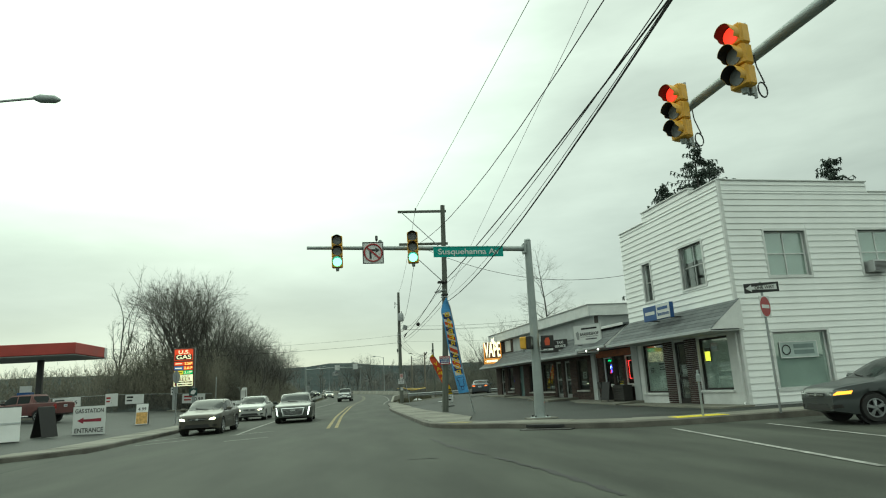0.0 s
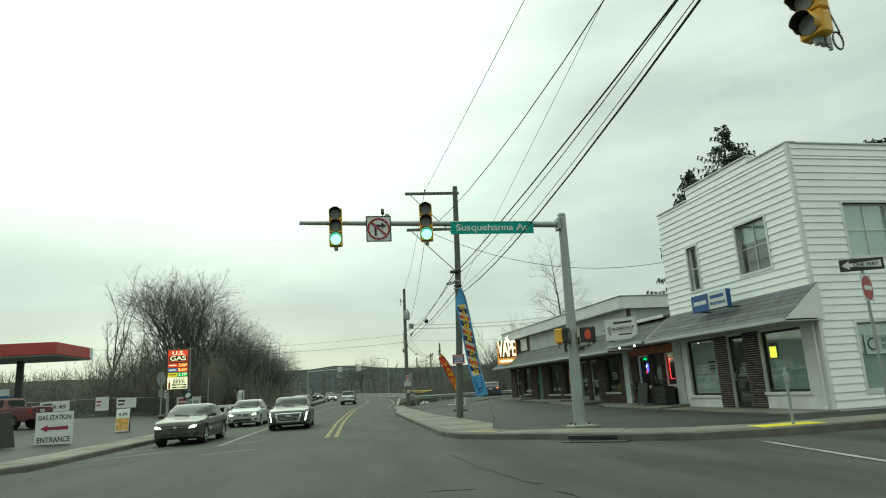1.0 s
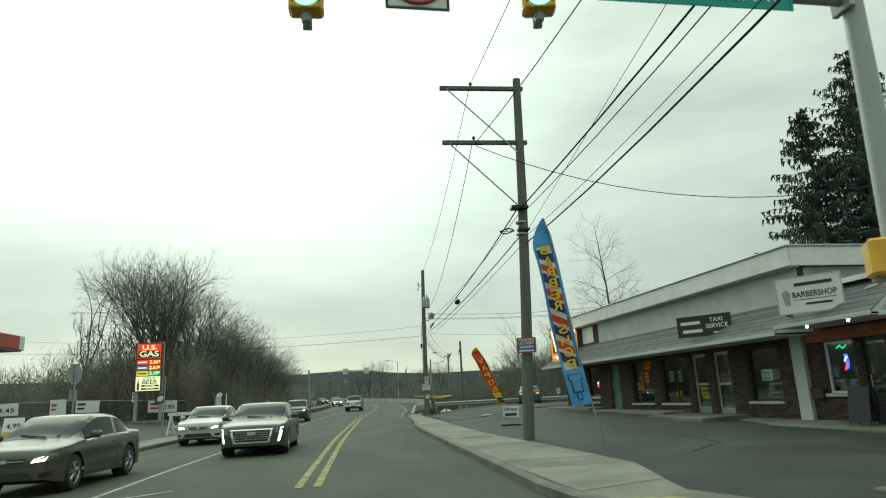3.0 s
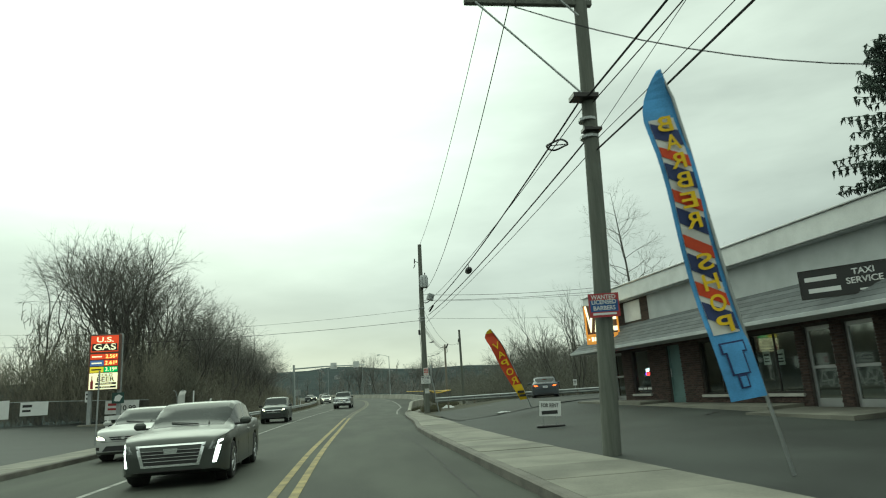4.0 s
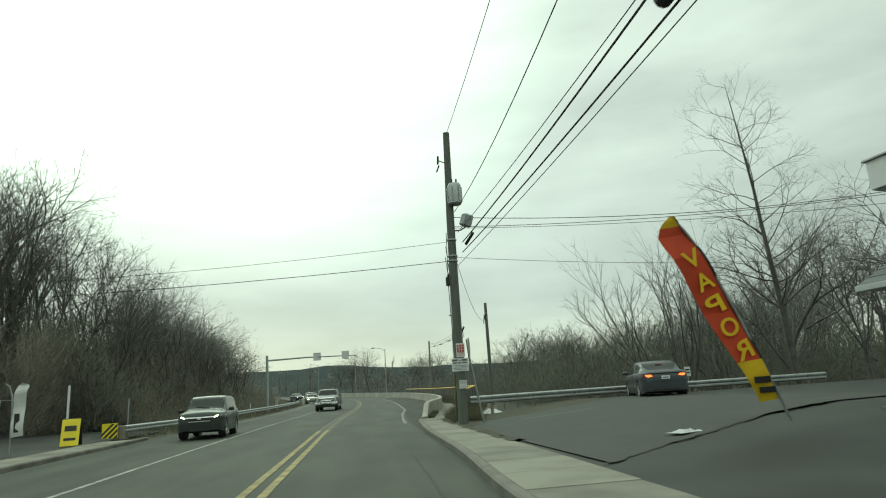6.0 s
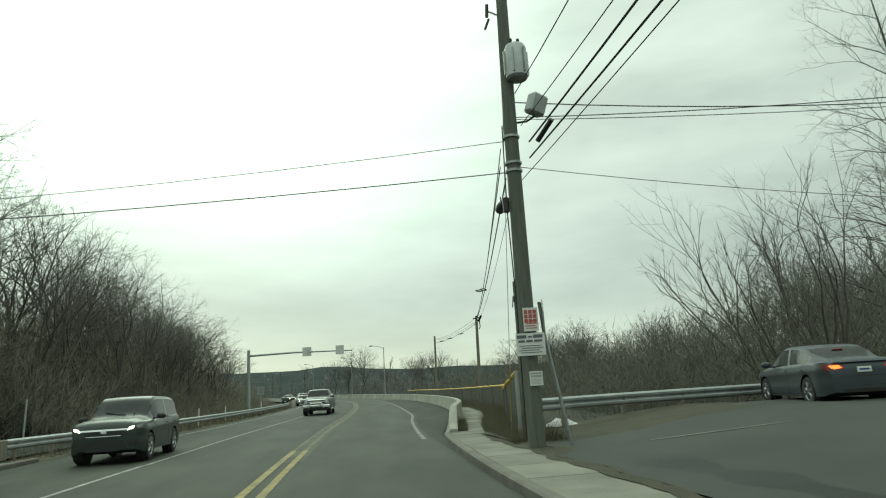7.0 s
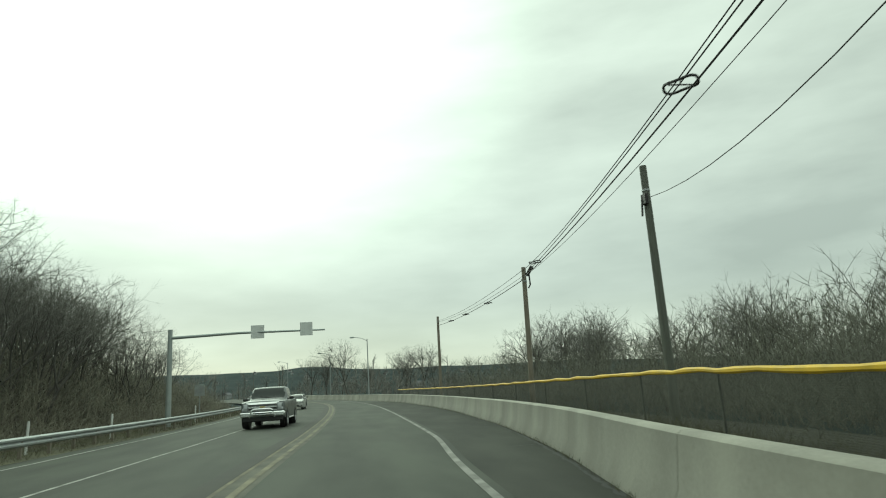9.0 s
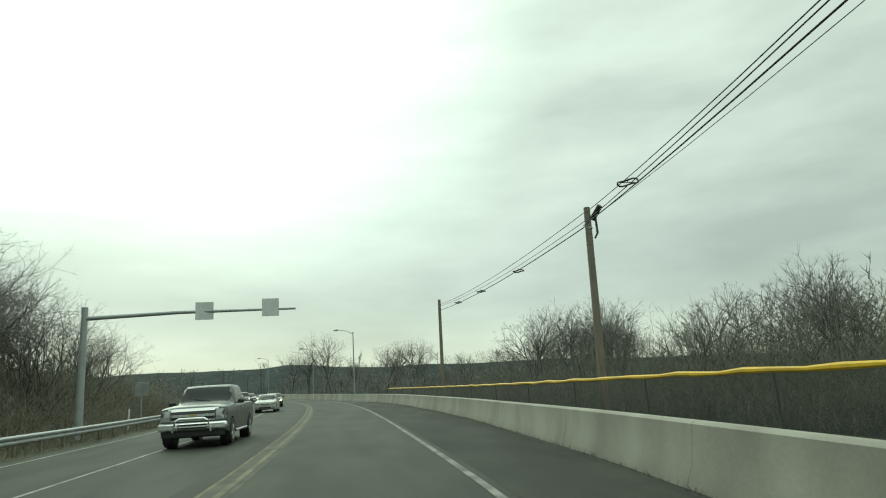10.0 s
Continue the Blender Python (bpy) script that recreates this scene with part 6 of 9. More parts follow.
part("plate", Shape().box(-0.14, -0.03, 1.3, 0.14, -0.02, 1.72, 0.004), SIGN_WHITE, t)
bars([(-0.1, 1.56, 0.1, 1.62), (-0.1, 1.44, 0.1, 1.49)], SIGN_BLACK, t, y=-0.034)
t = thing("white_bag", "crumpled white plastic bag on the verge", "litter", 6.25, 65.4, 0.26)
bag = Shape()
for i in range(7):
    for j in range(5):
        bag.v.append(((i - 3) * 0.16 + random.uniform(-0.04, 0.04), (j - 2) * 0.1 + random.uniform(-0.03, 0.03), 0.02 + 0.24 * (0.6 + 0.4 * random.random()) * math.sin(math.pi * i / 6) * math.sin(math.pi * j / 4)))
bag.f = [(i * 5 + j, (i + 1) * 5 + j, (i + 1) * 5 + j + 1, i * 5 + j + 1) for i in range(6) for j in range(4)]
part("sheet", bag, SIGN_WHITE, t)


# ---- sign gantry and lamp posts down the road ----
SIGN_BACK = mat("bare_aluminium_sheet", (0.62, 0.64, 0.63), 0.5, metal=0.15, var=0.08, bump=0.02)
g = thing("sign_mast", "grey steel mast arm with sign plates seen from behind", "sign mast", -7.6, 109, rise(109) - 0.05)
part("post", Shape().tube([(0, 0, 0), (0, 0, 5.75)], [0.17, 0.13], 12), MAST, g, smooth=True)
part("arm", Shape().tube([(0, 0, 5.25), (4.0, -0.3, 5.35), (9.1, -1.1, 5.25)], [0.1, 0.08, 0.05], 10), MAST, g, smooth=True)
for x, y, w in ((5.1, -0.42, 0.78), (8.0, -0.95, 0.74)):
    part("sign_plate", Shape().box(x - w / 2, y - 0.12, 4.95, x + w / 2, y - 0.1, 5.75, 0.01), SIGN_BACK, g, "bare back of a sign plate")
    part("clamp", Shape().box(x - 0.04, y - 0.1, 5.1, x + 0.04, y - 0.02, 5.6), DARK, g)
part("base", Shape().box(-0.3, -0.3, -0.05, 0.3, 0.3, 0.12, 0.02), CONCRETE, g)


def street_lamp(x, y, h, reach, turn):
    t = thing("street_lamp", "grey steel street lamp with a curved arm", "street lamp", x, y, rise(y) - 0.3, turn, group="street lamps")
    part("pole", Shape().tube([(0, 0, 0), (0, 0, h)], [0.12, 0.07], 8), GALV, t, smooth=True)
    part("arm", Shape().tube([(0, 0, h - 0.3), (-reach * 0.4, 0, h + 0.15), (-reach, 0, h + 0.35)], 0.04, 6), GALV, t)
    part("lamp_head", Shape().tube([(-reach + 0.05, 0, h + 0.36), (-reach - 0.15, 0, h + 0.34), (-reach - 0.55, 0, h + 0.32), (-reach - 0.7, 0, h + 0.3)], [0.05, 0.13, 0.12, 0.04], 10), MAST, t, smooth=True)


street_lamp(7.9, 170, 9.4, 2.0, 0)
street_lamp(2.4, 215, 9.4, 2.0, 0)
street_lamp(-9, 255, 9.4, 2.0, 0)
street_lamp(-12.0, 19.2, 10.3, 2.9, 180)


# ---- cracks, drain and small things on the ground ----
TAR = mat("dark_crack_tar", (0.02, 0.02, 0.02), 0.75, var=0.3, scale=6, fine=60, bump=0.3)
OLD_LOT = mat("pale_worn_lot_asphalt", (0.038, 0.041, 0.036), 0.85, var=0.3, scale=0.7, fine=60, bump=0.35)


def crack(pts, width, ground, seed, name="crack_seal", label="dark sealed crack in the asphalt"):
    """A ragged dark seam along plan points."""
    rnd = random.Random(seed)
    L, R = [], []
    for (x0, y0), (x1, y1) in zip(pts, pts[1:]):
        n = max(2, int(math.dist((x0, y0), (x1, y1)) / 0.18))
        d = Vector((x1 - x0, y1 - y0)).normalized()
        for i in range(n):
            q = i / n
            x, y = x0 + (x1 - x0) * q + rnd.uniform(-0.035, 0.035), y0 + (y1 - y0) * q + rnd.uniform(-0.035, 0.035)
            w = width * rnd.uniform(0.25, 1.1) / 2
            L.append((x - d.y * w, y + d.x * w, ground(x, y) + 0.006))
            R.append((x + d.y * w, y - d.x * w, ground(x, y) + 0.006))
    setting(name, Shape().strip(L, R), TAR, label, "road crack")


def road_top(x, y):
    return rise(y) + 0.012 * noise.noise(Vector((x / 3, y / 5, 0)))


crack([(2.0, 17.6), (2.15, 15.0), (2.5, 12.6)], 0.17, road_top, 1)
crack([(2.55, 12.2), (2.9, 9.4), (3.0, 7.2)], 0.14, road_top, 2)
crack([(1.0, 12.9), (1.8, 12.7)], 0.15, road_top, 3)
crack([(-7.2, 20.2), (-5.4, 22.4), (-3.6, 26.0)], 0.09, road_top, 4)
crack([(-8.6, 14.6), (-6.4, 15.2)], 0.09, road_top, 5)
crack([(1.75, 30), (1.9, 38), (1.8, 46), (2.0, 54)], 0.035, road_top, 6)
crack([(2.9, 55), (3.2, 63), (3.5, 67.5), (4.6, 74), (5.8, 80.3), (6.7, 86), (7.3, 91), (7.85, 97.5)], 0.11, lambda x, y: road_top(x, y) - 0.002, 7, label="dark dirty joint at the parapet's foot")
for k, (x, y) in enumerate(((6.2, 86.4), (6.5, 89.3), (6.55, 90.4), (6.9, 95.2), (5.4, 82.0))):
    crack([(x, y), (x + 0.75, y + 0.06)], 0.09, road_top, 20 + k, label="short dark patch on the shoulder")
# the older, paler asphalt at the far end of the lot, with its ragged seam
far_lot = Shape()
for i in range(19):
    y0 = lerp([(4.3, 48.6), (5.9, 50.0), (8.7, 51.4), (12.6, 52.2)], 4.3 + 8.3 * i / 18)
    x = 4.3 + 8.3 * i / 18
    for j in range(9):
        y = y0 + (64.4 - y0) * j / 8
        far_lot.v.append((x, y, lot_z(x, y) + 0.012 + 0.012 * noise.noise(Vector((x / 2, y / 2, 1)))))
far_lot.f = [(i * 9 + j, (i + 1) * 9 + j, (i + 1) * 9 + j + 1, i * 9 + j + 1) for i in range(18) for j in range(8)]
setting("parking_lot_far", far_lot, OLD_LOT, "older paler asphalt at the lot's end", "parking lot", smooth=True)
crack([(4.2, 48.5), (5.9, 50.0), (8.7, 51.4), (12.4, 52.15)], 0.12, lambda x, y: lot_z(x, y) + 0.016, 8, label="ragged dark seam between two asphalt areas")
crack([(6.0, 27.0), (7.5, 28.4), (8.0, 31)], 0.05, lot_z, 9)
crack([(9.4, 38.5), (10.2, 39.2)], 0.12, lot_z, 10)
t = thing("crumpled_sheet", "crumpled pale plastic sheet on the lot's seam", "litter", 6.7, 50.9, lot_z(6.7, 50.9) + 0.02, 20)
rag = Shape()
for i in range(8):
    for j in range(5):
        rag.v.append(((i - 3.5) * 0.09 + random.uniform(-0.04, 0.04), (j - 2) * 0.09 + random.uniform(-0.03, 0.03), 0.01 + 0.09 * random.random() * math.sin(math.pi * i / 7) * math.sin(math.pi * j / 4)))
rag.f = [(i * 5 + j, (i + 1) * 5 + j, (i + 1) * 5 + j + 1, i * 5 + j + 1) for i in range(7) for j in range(4)]
part("sheet", rag, STUCCO, t)
t = thing("storm_drain", "dark storm drain opening in the corner kerb", "drain", 5.55, 18.62, 0.0, -39, kind="structure")
part("opening", Shape().box(-0.75, -0.02, 0.03, 0.75, 0.1, 0.115, 0.01), BLACK, t)
part("gutter_grate", Shape().box(-0.75, -0.45, -0.02, 0.75, -0.03, 0.012, 0.004), DARK, t)
# back of a sign beyond the left rail and the concrete end of that rail
t = thing("rail_sign", "small sign plate seen from behind on a post", "road sign", -8.2, 122, rise(122) - 0.1)
part("post", Shape().box(-0.04, -0.03, 0, 0.04, 0.03, 2.6, 0.005), GALV, t)
part("plate", Shape().box(-0.38, -0.05, 1.9, 0.38, -0.031, 2.75, 0.01), GALV, t)
rail_end = Shape()
for y in span(136, 156, 2):
    x = centre(y) - 8.1
    rail_end.v += [(x - 0.2, y, rise(y) - 0.1), (x - 0.12, y, rise(y) + 0.85), (x + 0.12, y, rise(y) + 0.85), (x + 0.25, y, rise(y) - 0.1)]
n = len(rail_end.v) // 4
rail_end.f = [(i * 4 + j, i * 4 + j + 1, i * 4 + j + 5, i * 4 + j + 4) for i in range(n - 1) for j in range(3)] + [(0, 1, 2, 3), tuple(4 * (n - 1) + j for j in range(4))]
setting("concrete_barrier", rail_end, BARRIER, "pale concrete barrier where the guard rail ends", "barrier")
LOT_A, LOT_B = (6.2, 60.3), (8.4, 59.4)
setting("lot_line", Shape().strip([(LOT_A[0], LOT_A[1], lot_z(LOT_A[0], LOT_A[1]) + 0.022), (LOT_B[0], LOT_B[1], lot_z(LOT_B[0], LOT_B[1]) + 0.022)], [(LOT_A[0], LOT_A[1] + 0.07, lot_z(LOT_A[0], LOT_A[1]) + 0.022), (LOT_B[0], LOT_B[1] + 0.07, lot_z(LOT_B[0], LOT_B[1]) + 0.022)]), FADED_WHITE, "faint white parking bay line", "road marking")
DIRT = mat("bare_verge_soil", (0.048, 0.044, 0.028), 0.95, var=0.4, scale=2.0, fine=40, bump=0.6, dist=0.03, tint=(0.035, 0.036, 0.022))
soil = Shape()
for i in range(9):
    for j in range(7):
        x, y = 4.3 + 6.4 * i / 8 - 0.5 * random.random() * (i == 8), 61.6 + 0.16 * i + (4.3 - 0.16 * i) * j / 6 + 0.25 * math.sin(i * 1.7) * (j == 0)
        soil.v.append((x, y, lot_z(x, y) + 0.045 + 0.03 * noise.noise(Vector((x * 1.5, y * 1.5, 3))) - 0.05 * (i == 8 or j == 0)))
soil.f = [(i * 7 + j, (i + 1) * 7 + j, (i + 1) * 7 + j + 1, i * 7 + j + 1) for i in range(8) for j in range(6)]
setting("soil_patch", soil, DIRT, "bare soil with dry grass by the pole", "verge", smooth=True)
crumble = Shape()
rnd = random.Random(77)
edge_w = [(lerp(WALK_IN, y) - 0.03 - 0.30 * abs(noise.noise(Vector((y * 0.9, 2, 5)))) - 0.1 * ease(61, 62, y), y, rise(y) + 0.157) for y in span(53.5, 66.5, 0.3)]
edge_e = [(lerp(WALK_IN, y) + 0.22 + 0.5 * ease(59.5, 61.5, y) + 0.3 * noise.noise(Vector((y * 0.7, 8, 1))), y, lot_z(4.6, y) + 0.012) for y in span(53.5, 66.5, 0.3)]
crumble.strip(edge_w, [((a[0] + b[0]) / 2, a[1], max(a[2], b[2]) + 0.02 + 0.02 * rnd.random()) for a, b in zip(edge_w, edge_e)])
crumble.strip([((a[0] + b[0]) / 2, a[1], max(a[2], b[2]) + 0.03) for a, b in zip(edge_w, edge_e)], edge_e)
setting("crumbled_soil", crumble, DIRT, "crumbled soil spilling over the pavement's edge", "verge", smooth=True)
setting("ramp_paint", Shape().add([(x, y, 0.158) for x, y in ((3.06, 22.12), (3.62, 21.5), (3.9, 21.72), (3.6, 22.35), (3.12, 22.5))], [(0, 1, 2, 3, 4)]), mat("worn_yellow_ramp_paint", (0.30, 0.26, 0.11), 0.85, var=0.5, scale=3, fine=40, bump=0.2), "worn yellow paint on the pavement ramp", "ramp")


# ---- vehicles ----
LAMP_STRIP = glow("lit_running_strip", (0.95, 0.97, 1.0), 3.5)
LAMP_CLEAR = mat("clear_lamp_lens", (0.22, 0.235, 0.23), 0.15, metal=0.5, var=0.25, scale=14, bump=0.0)
LAMP_WARM = glow("lit_headlamp_lens", (1.0, 0.90, 0.66), 7.0)


def wheel(parent, x, y, r, w, spokes=5):
    tyre = Shape()
    prof = [(-w / 2, r * 0.66), (-w / 2, r * 0.93), (-w / 2 + 0.03, r), (w / 2 - 0.03, r), (w / 2, r * 0.93), (w / 2, r * 0.66)]
    n = 28
    for k in range(n):
        a = 2 * math.pi * k / n
        for o, q in prof:
            tyre.v.append((x + o, y + q * math.cos(a), r + q * math.sin(a)))
    m = len(prof)
    for k in range(n):
        for j in range(m - 1):
            tyre.f.append((k * m + j, k * m + j + 1, ((k + 1) % n) * m + j + 1, ((k + 1) % n) * m + j))
    wh = part("wheel", tyre, TYRE, parent, "black tyre", smooth=True)
    side = 1 if x > 0 else -1
    xo = x + side * (w / 2 - 0.02)
    part("brake_disc", Shape().tube([(xo - side * 0.14, y, r), (xo - side * 0.10, y, r)], r * 0.66, 20), DARK, wh)
    rim = Shape()
    rim.tube([(xo, y + r * 0.63 * math.cos(2 * math.pi * k / 24), r + r * 0.63 * math.sin(2 * math.pi * k / 24)) for k in range(24)], 0.022, 6, closed=True)
    for k in range(spokes):
        a = 2 * math.pi * k / spokes + 0.3
        for da in (-0.13, 0.13):
            rim.tube([(xo, y + r * 0.12 * math.cos(a), r + r * 0.12 * math.sin(a)), (xo - side * 0.01, y + r * 0.62 * math.cos(a + da), r + r * 0.62 * math.sin(a + da))], [0.032, 0.024], 6)
    rim.tube([(xo - side * 0.03, y, r), (xo + side * 0.012, y, r)], 0.06, 10)
    part("rim", rim, RIM, wh)


def car(name, label, m, paint, L=4.6, W=1.8, H=1.45, base=2.7, style="sedan", face="plain", lights=True, tails=False, wheel_r=0.32, amber=False, doors=4, group="vehicles"):
    """A car facing +y of m, standing on its wheels; lamps, grille and seams lie on its curved skin."""
    t = thing(name, label, "pickup truck" if style == "pickup" else "car", group=group)
    t.matrix_basis = m
    h2 = L / 2
    z0 = 0.19 if style == "sedan" else 0.24 if style == "suv" else 0.40
    belt = 0.635 * H if style == "sedan" else (0.60 * H if style == "suv" else 0.64 * H)
    if style == "sedan":
        top = [(-h2, 0.56 * H), (-h2 + 0.06, 0.68 * H), (-h2 + 0.22, 0.715 * H), (-h2 + 0.60, 0.735 * H), (-h2 + 1.25, 0.935 * H), (-h2 + 1.75, 0.99 * H), (-0.15, H), (0.3, 0.975 * H), (1.2, 0.69 * H), (h2 - 0.75, 0.645 * H), (h2 - 0.30, 0.60 * H), (h2 - 0.12, 0.57 * H), (h2 - 0.04, 0.53 * H), (h2, 0.475 * H)]
        ws, rw, side = (0.32, 1.16), (-h2 + 0.62, -h2 + 1.24), (-h2 + 0.95, 0.86)
    elif style == "suv":
        top = [(-h2, 0.56 * H), (-h2 + 0.06, 0.69 * H), (-h2 + 0.38, 0.93 * H), (-h2 + 0.7, 0.98 * H), (-0.25, H), (0.4, 0.975 * H), (1.14, 0.70 * H), (h2 - 0.5, 0.66 * H), (h2 - 0.22, 0.635 * H), (h2 - 0.09, 0.60 * H), (h2 - 0.03, 0.56 * H), (h2, 0.50 * H)]
        ws, rw, side = (0.43, 1.10), (-h2 + 0.07, -h2 + 0.36), (-h2 + 0.42, 0.86)
    else:
        top = [(-h2, 0.66 * H), (-h2 + 0.05, 0.69 * H), (-1.05, 0.69 * H), (-1.0, 0.72 * H), (-0.86, 0.96 * H), (-0.55, H), (0.35, H), (0.62, 0.975 * H), (1.28, 0.715 * H), (h2 - 0.5, 0.675 * H), (h2 - 0.12, 0.645 * H), (h2 - 0.04, 0.61 * H), (h2, 0.55 * H)]
        ws, rw, side = (0.66, 1.24), (-1.0, -0.87), (-0.78, 0.98)
    yc = (base / 2 + (0.06 if style != "pickup" else 0.12), -base / 2 + (0.06 if style != "pickup" else 0.12))
    fr = [0.0, 0.12, 0.24, 0.36, 0.48, 0.6, 0.72, 0.84, 0.94, 1.0]
    ys = [-h2 + L * i / 88 for i in range(89)]
    secs = []
    for y in ys:
        zt = lerp(top, y)
        e = min(1.0, max(0.0, (h2 - abs(y)) / (0.62 if y > 0 else 0.5)))
        plan = 0.80 + 0.20 * math.sin(e * math.pi / 2) if style != "pickup" else 0.92 + 0.08 * math.sin(min(1, e * 2) * math.pi / 2)
        w = W / 2 * plan
        zb = min(zt - 0.05, belt + 0.06 * (-y / h2))
        hc = zt - zb
        lo = z0 + 0.09 * (1 - min(1.0, e * 1.6))
        k = ease(0.06, 0.3, hc)
        pts = [(0, lo), (0.8 * w, lo)]
        for f in fr:
            crease = 0.022 * math.exp(-((f - 0.78) / 0.1) ** 2) - 0.012 * math.exp(-((f - 0.55) / 0.14) ** 2)
            bulge = 0.93 + 0.06 * math.sin(math.pi * min(1, 0.25 + 0.6 * f)) + crease * (1 if style != "pickup" else 0.4)
            pts.append((w * bulge, lo + (zb - lo) * (0.02 + 0.98 * f)))
        cx, cz = [0.935, 0.905, 0.785, 0.70, 0.42], [0.05, 0.10, 0.84, 0.965, 0.99]
        hx, hz = [0.93, 0.86, 0.7, 0.5, 0.25], [0.3, 0.55, 0.8, 0.92, 0.98]
        for j in range(5):
            pts.append((w * (hx[j] + (cx[j] - hx[j]) * k), zb + hc * (hz[j] + (cz[j] - hz[j]) * k)))
        pts.append((0, zt))
        secs.append(pts)
    n = len(secs[0])
    R = wheel_r + 0.055
    grid, V = {}, []
    for i, y in enumerate(ys):
        for side_s in (1, -1):
            for j in range(n):
                x, z = secs[i][j]
                yy = y
                if 1 <= j <= 11:
                    for c in yc:
                        dy, dz = y - c, z - wheel_r
                        d = math.hypot(dy, dz)
                        if 0.66 * R < d < 1.0 * R:
                            yy, z = c + dy / d * R, wheel_r + dz / d * R
                grid[(i, side_s, j)] = len(V)
                V.append((side_s * x, yy, z))
    groups = {}
    g0 = 12
    b_pillar = (side[0] + side[1]) / 2 - (0.02 if doors == 4 else 0.35) if style != "pickup" else 0.08
    for i in range(len(ys) - 1):
        ym = (ys[i] + ys[i + 1]) / 2
        for s in (1, -1):
            for j in range(n - 1):
                q = (grid[(i, s, j)], grid[(i + 1, s, j)], grid[(i + 1, s, j + 1)], grid[(i, s, j + 1)])
                c = sum((Vector(V[k]) for k in q), Vector()) / 4
                if 1 <= j <= 11 and any(math.hypot(c.y - a, c.z - wheel_r) < R * 0.985 for a in yc):
                    continue
                if any(abs(ym - a) < R * 0.9 for a in yc) and j == 0:
                    continue
                key = "body"
                if j == g0 + 1 and side[0] < ym < side[1] and abs(ym - b_pillar) > 0.04:
                    key = "front_side_window" if ym > b_pillar else "back_side_window"
                if ws[0] < ym < ws[1] and (j >= g0 + 3 or (j == g0 + 2 and ym > ws[0] + 0.22)):
                    key = "windscreen"
                if ws[1] <= ym < ws[1] + 0.07 and j >= g0 + 2:
                    key = "cowl"
                if j >= g0 + 3 and rw[0] < ym < rw[1]:
                    key = "rear_window"
                groups.setdefault((key, s if "side" in key else 0), []).append(q if s > 0 else q[::-1])
    for y_i, flip in ((0, False), (len(ys) - 1, True)):
        loop = [grid[(y_i, 1, j)] for j in range(n)] + [grid[(y_i, -1, j)] for j in range(n - 2, 0, -1)]
        groups[("body", 0)].append(tuple(loop if not flip else loop[::-1]))
    for (key, _), faces in groups.items():
        bm = bmesh.new()
        vs = {k: bm.verts.new(V[k]) for k in sorted({k for f in faces for k in f})}
        for f in faces:
            if len(set(f)) == len(f) and bm.faces.get([vs[k] for k in f]) is None:
                bm.faces.new([vs[k] for k in f])
        bmesh.ops.remove_doubles(bm, verts=bm.verts, dist=0.0005)
        bm.verts.index_update()
        s2 = Shape().add([v.co for v in bm.verts], [tuple(v.index for v in f.verts) for f in bm.faces])
        bm.free()
        part(key, s2, paint if key == "body" else BLACK if key == "cowl" else CAR_GLASS, t, "" if key == "body" else "dark plastic cowl" if key == "cowl" else "dark window glass", smooth=True)

    def half_width(i, z):
        best = -1.0
        for (xa, za), (xb, zb_) in zip(secs[i][1:], secs[i][2:]):
            if min(za, zb_) <= z <= max(za, zb_):
                best = max(best, xa if abs(zb_ - za) < 1e-6 else xa + (xb - xa) * (z - za) / (zb_ - za))
        return best

    def top_z(i, x):
        best = -1.0
        for (xa, za), (xb, zb_) in zip(secs[i][1:], secs[i][2:]):
            if min(xa, xb) <= x <= max(xa, xb):
                best = max(best, za if abs(xb - xa) < 1e-6 else za + (zb_ - za) * (x - xa) / (xb - xa))
        return best

    def skin_y(x, z, sgn):
        order = list(range(len(ys) - 1, -1, -1) if sgn > 0 else range(len(ys)))
        x = abs(x)
        for k, i in enumerate(order):
            h = half_width(i, z)
            if h < x:
                continue
            if k == 0:
                return ys[i]
            p = order[k - 1]
            hp, tp, ti = half_width(p, z), top_z(p, x), top_z(i, x)
            if hp >= 0:
                f = (x - hp) / max(1e-6, h - hp)
            else:
                f = (z - tp) / (ti - tp) if tp > 0 and ti > tp else 0.3
            return ys[p] + (ys[i] - ys[p]) * min(1.0, max(0.0, f))
        return 0.0

    def skin_x(y, z):
        f = min(max((y + h2) / L * 88, 0), 87.999)
        i = int(f)
        return half_width(i, z) * (1 - f + i) + half_width(i + 1, z) * (f - i)

    def patch(nm, quad, where, material, parent=None, label_="", off=0.008, nu=8, nv=3):
        """A piece that lies on the skin; quad in shares of half width and height, or (y, height) on a side."""
        rows_out, rows_in = [], []
        for b in range(nv + 1):
            for a in range(nu + 1):
                u, v = a / nu, b / nv
                p = [quad[0][k] * (1 - u) * (1 - v) + quad[1][k] * u * (1 - v) + quad[2][k] * u * v + quad[3][k] * (1 - u) * v for k in (0, 1)]
                z = p[1] * H
                if where in ("front", "rear"):
                    sg = 1 if where == "front" else -1
                    x = p[0] * W / 2
                    y = skin_y(x, z, sg)
                    rows_out.append((x, y + sg * off, z))
                    rows_in.append((x, y - sg * 0.03, z))
                else:
                    x = skin_x(p[0], z)
                    rows_out.append((where * (x + off), p[0], z))
                    rows_in.append((where * (x - 0.02), p[0], z))
        s = Shape()
        s.v = rows_out + rows_in
        k, w_ = len(rows_out), nu + 1
        for b in range(nv):
            for a in range(nu):
                i = b * w_ + a
                s.f.append((i, i + 1, i + w_ + 1, i + w_))
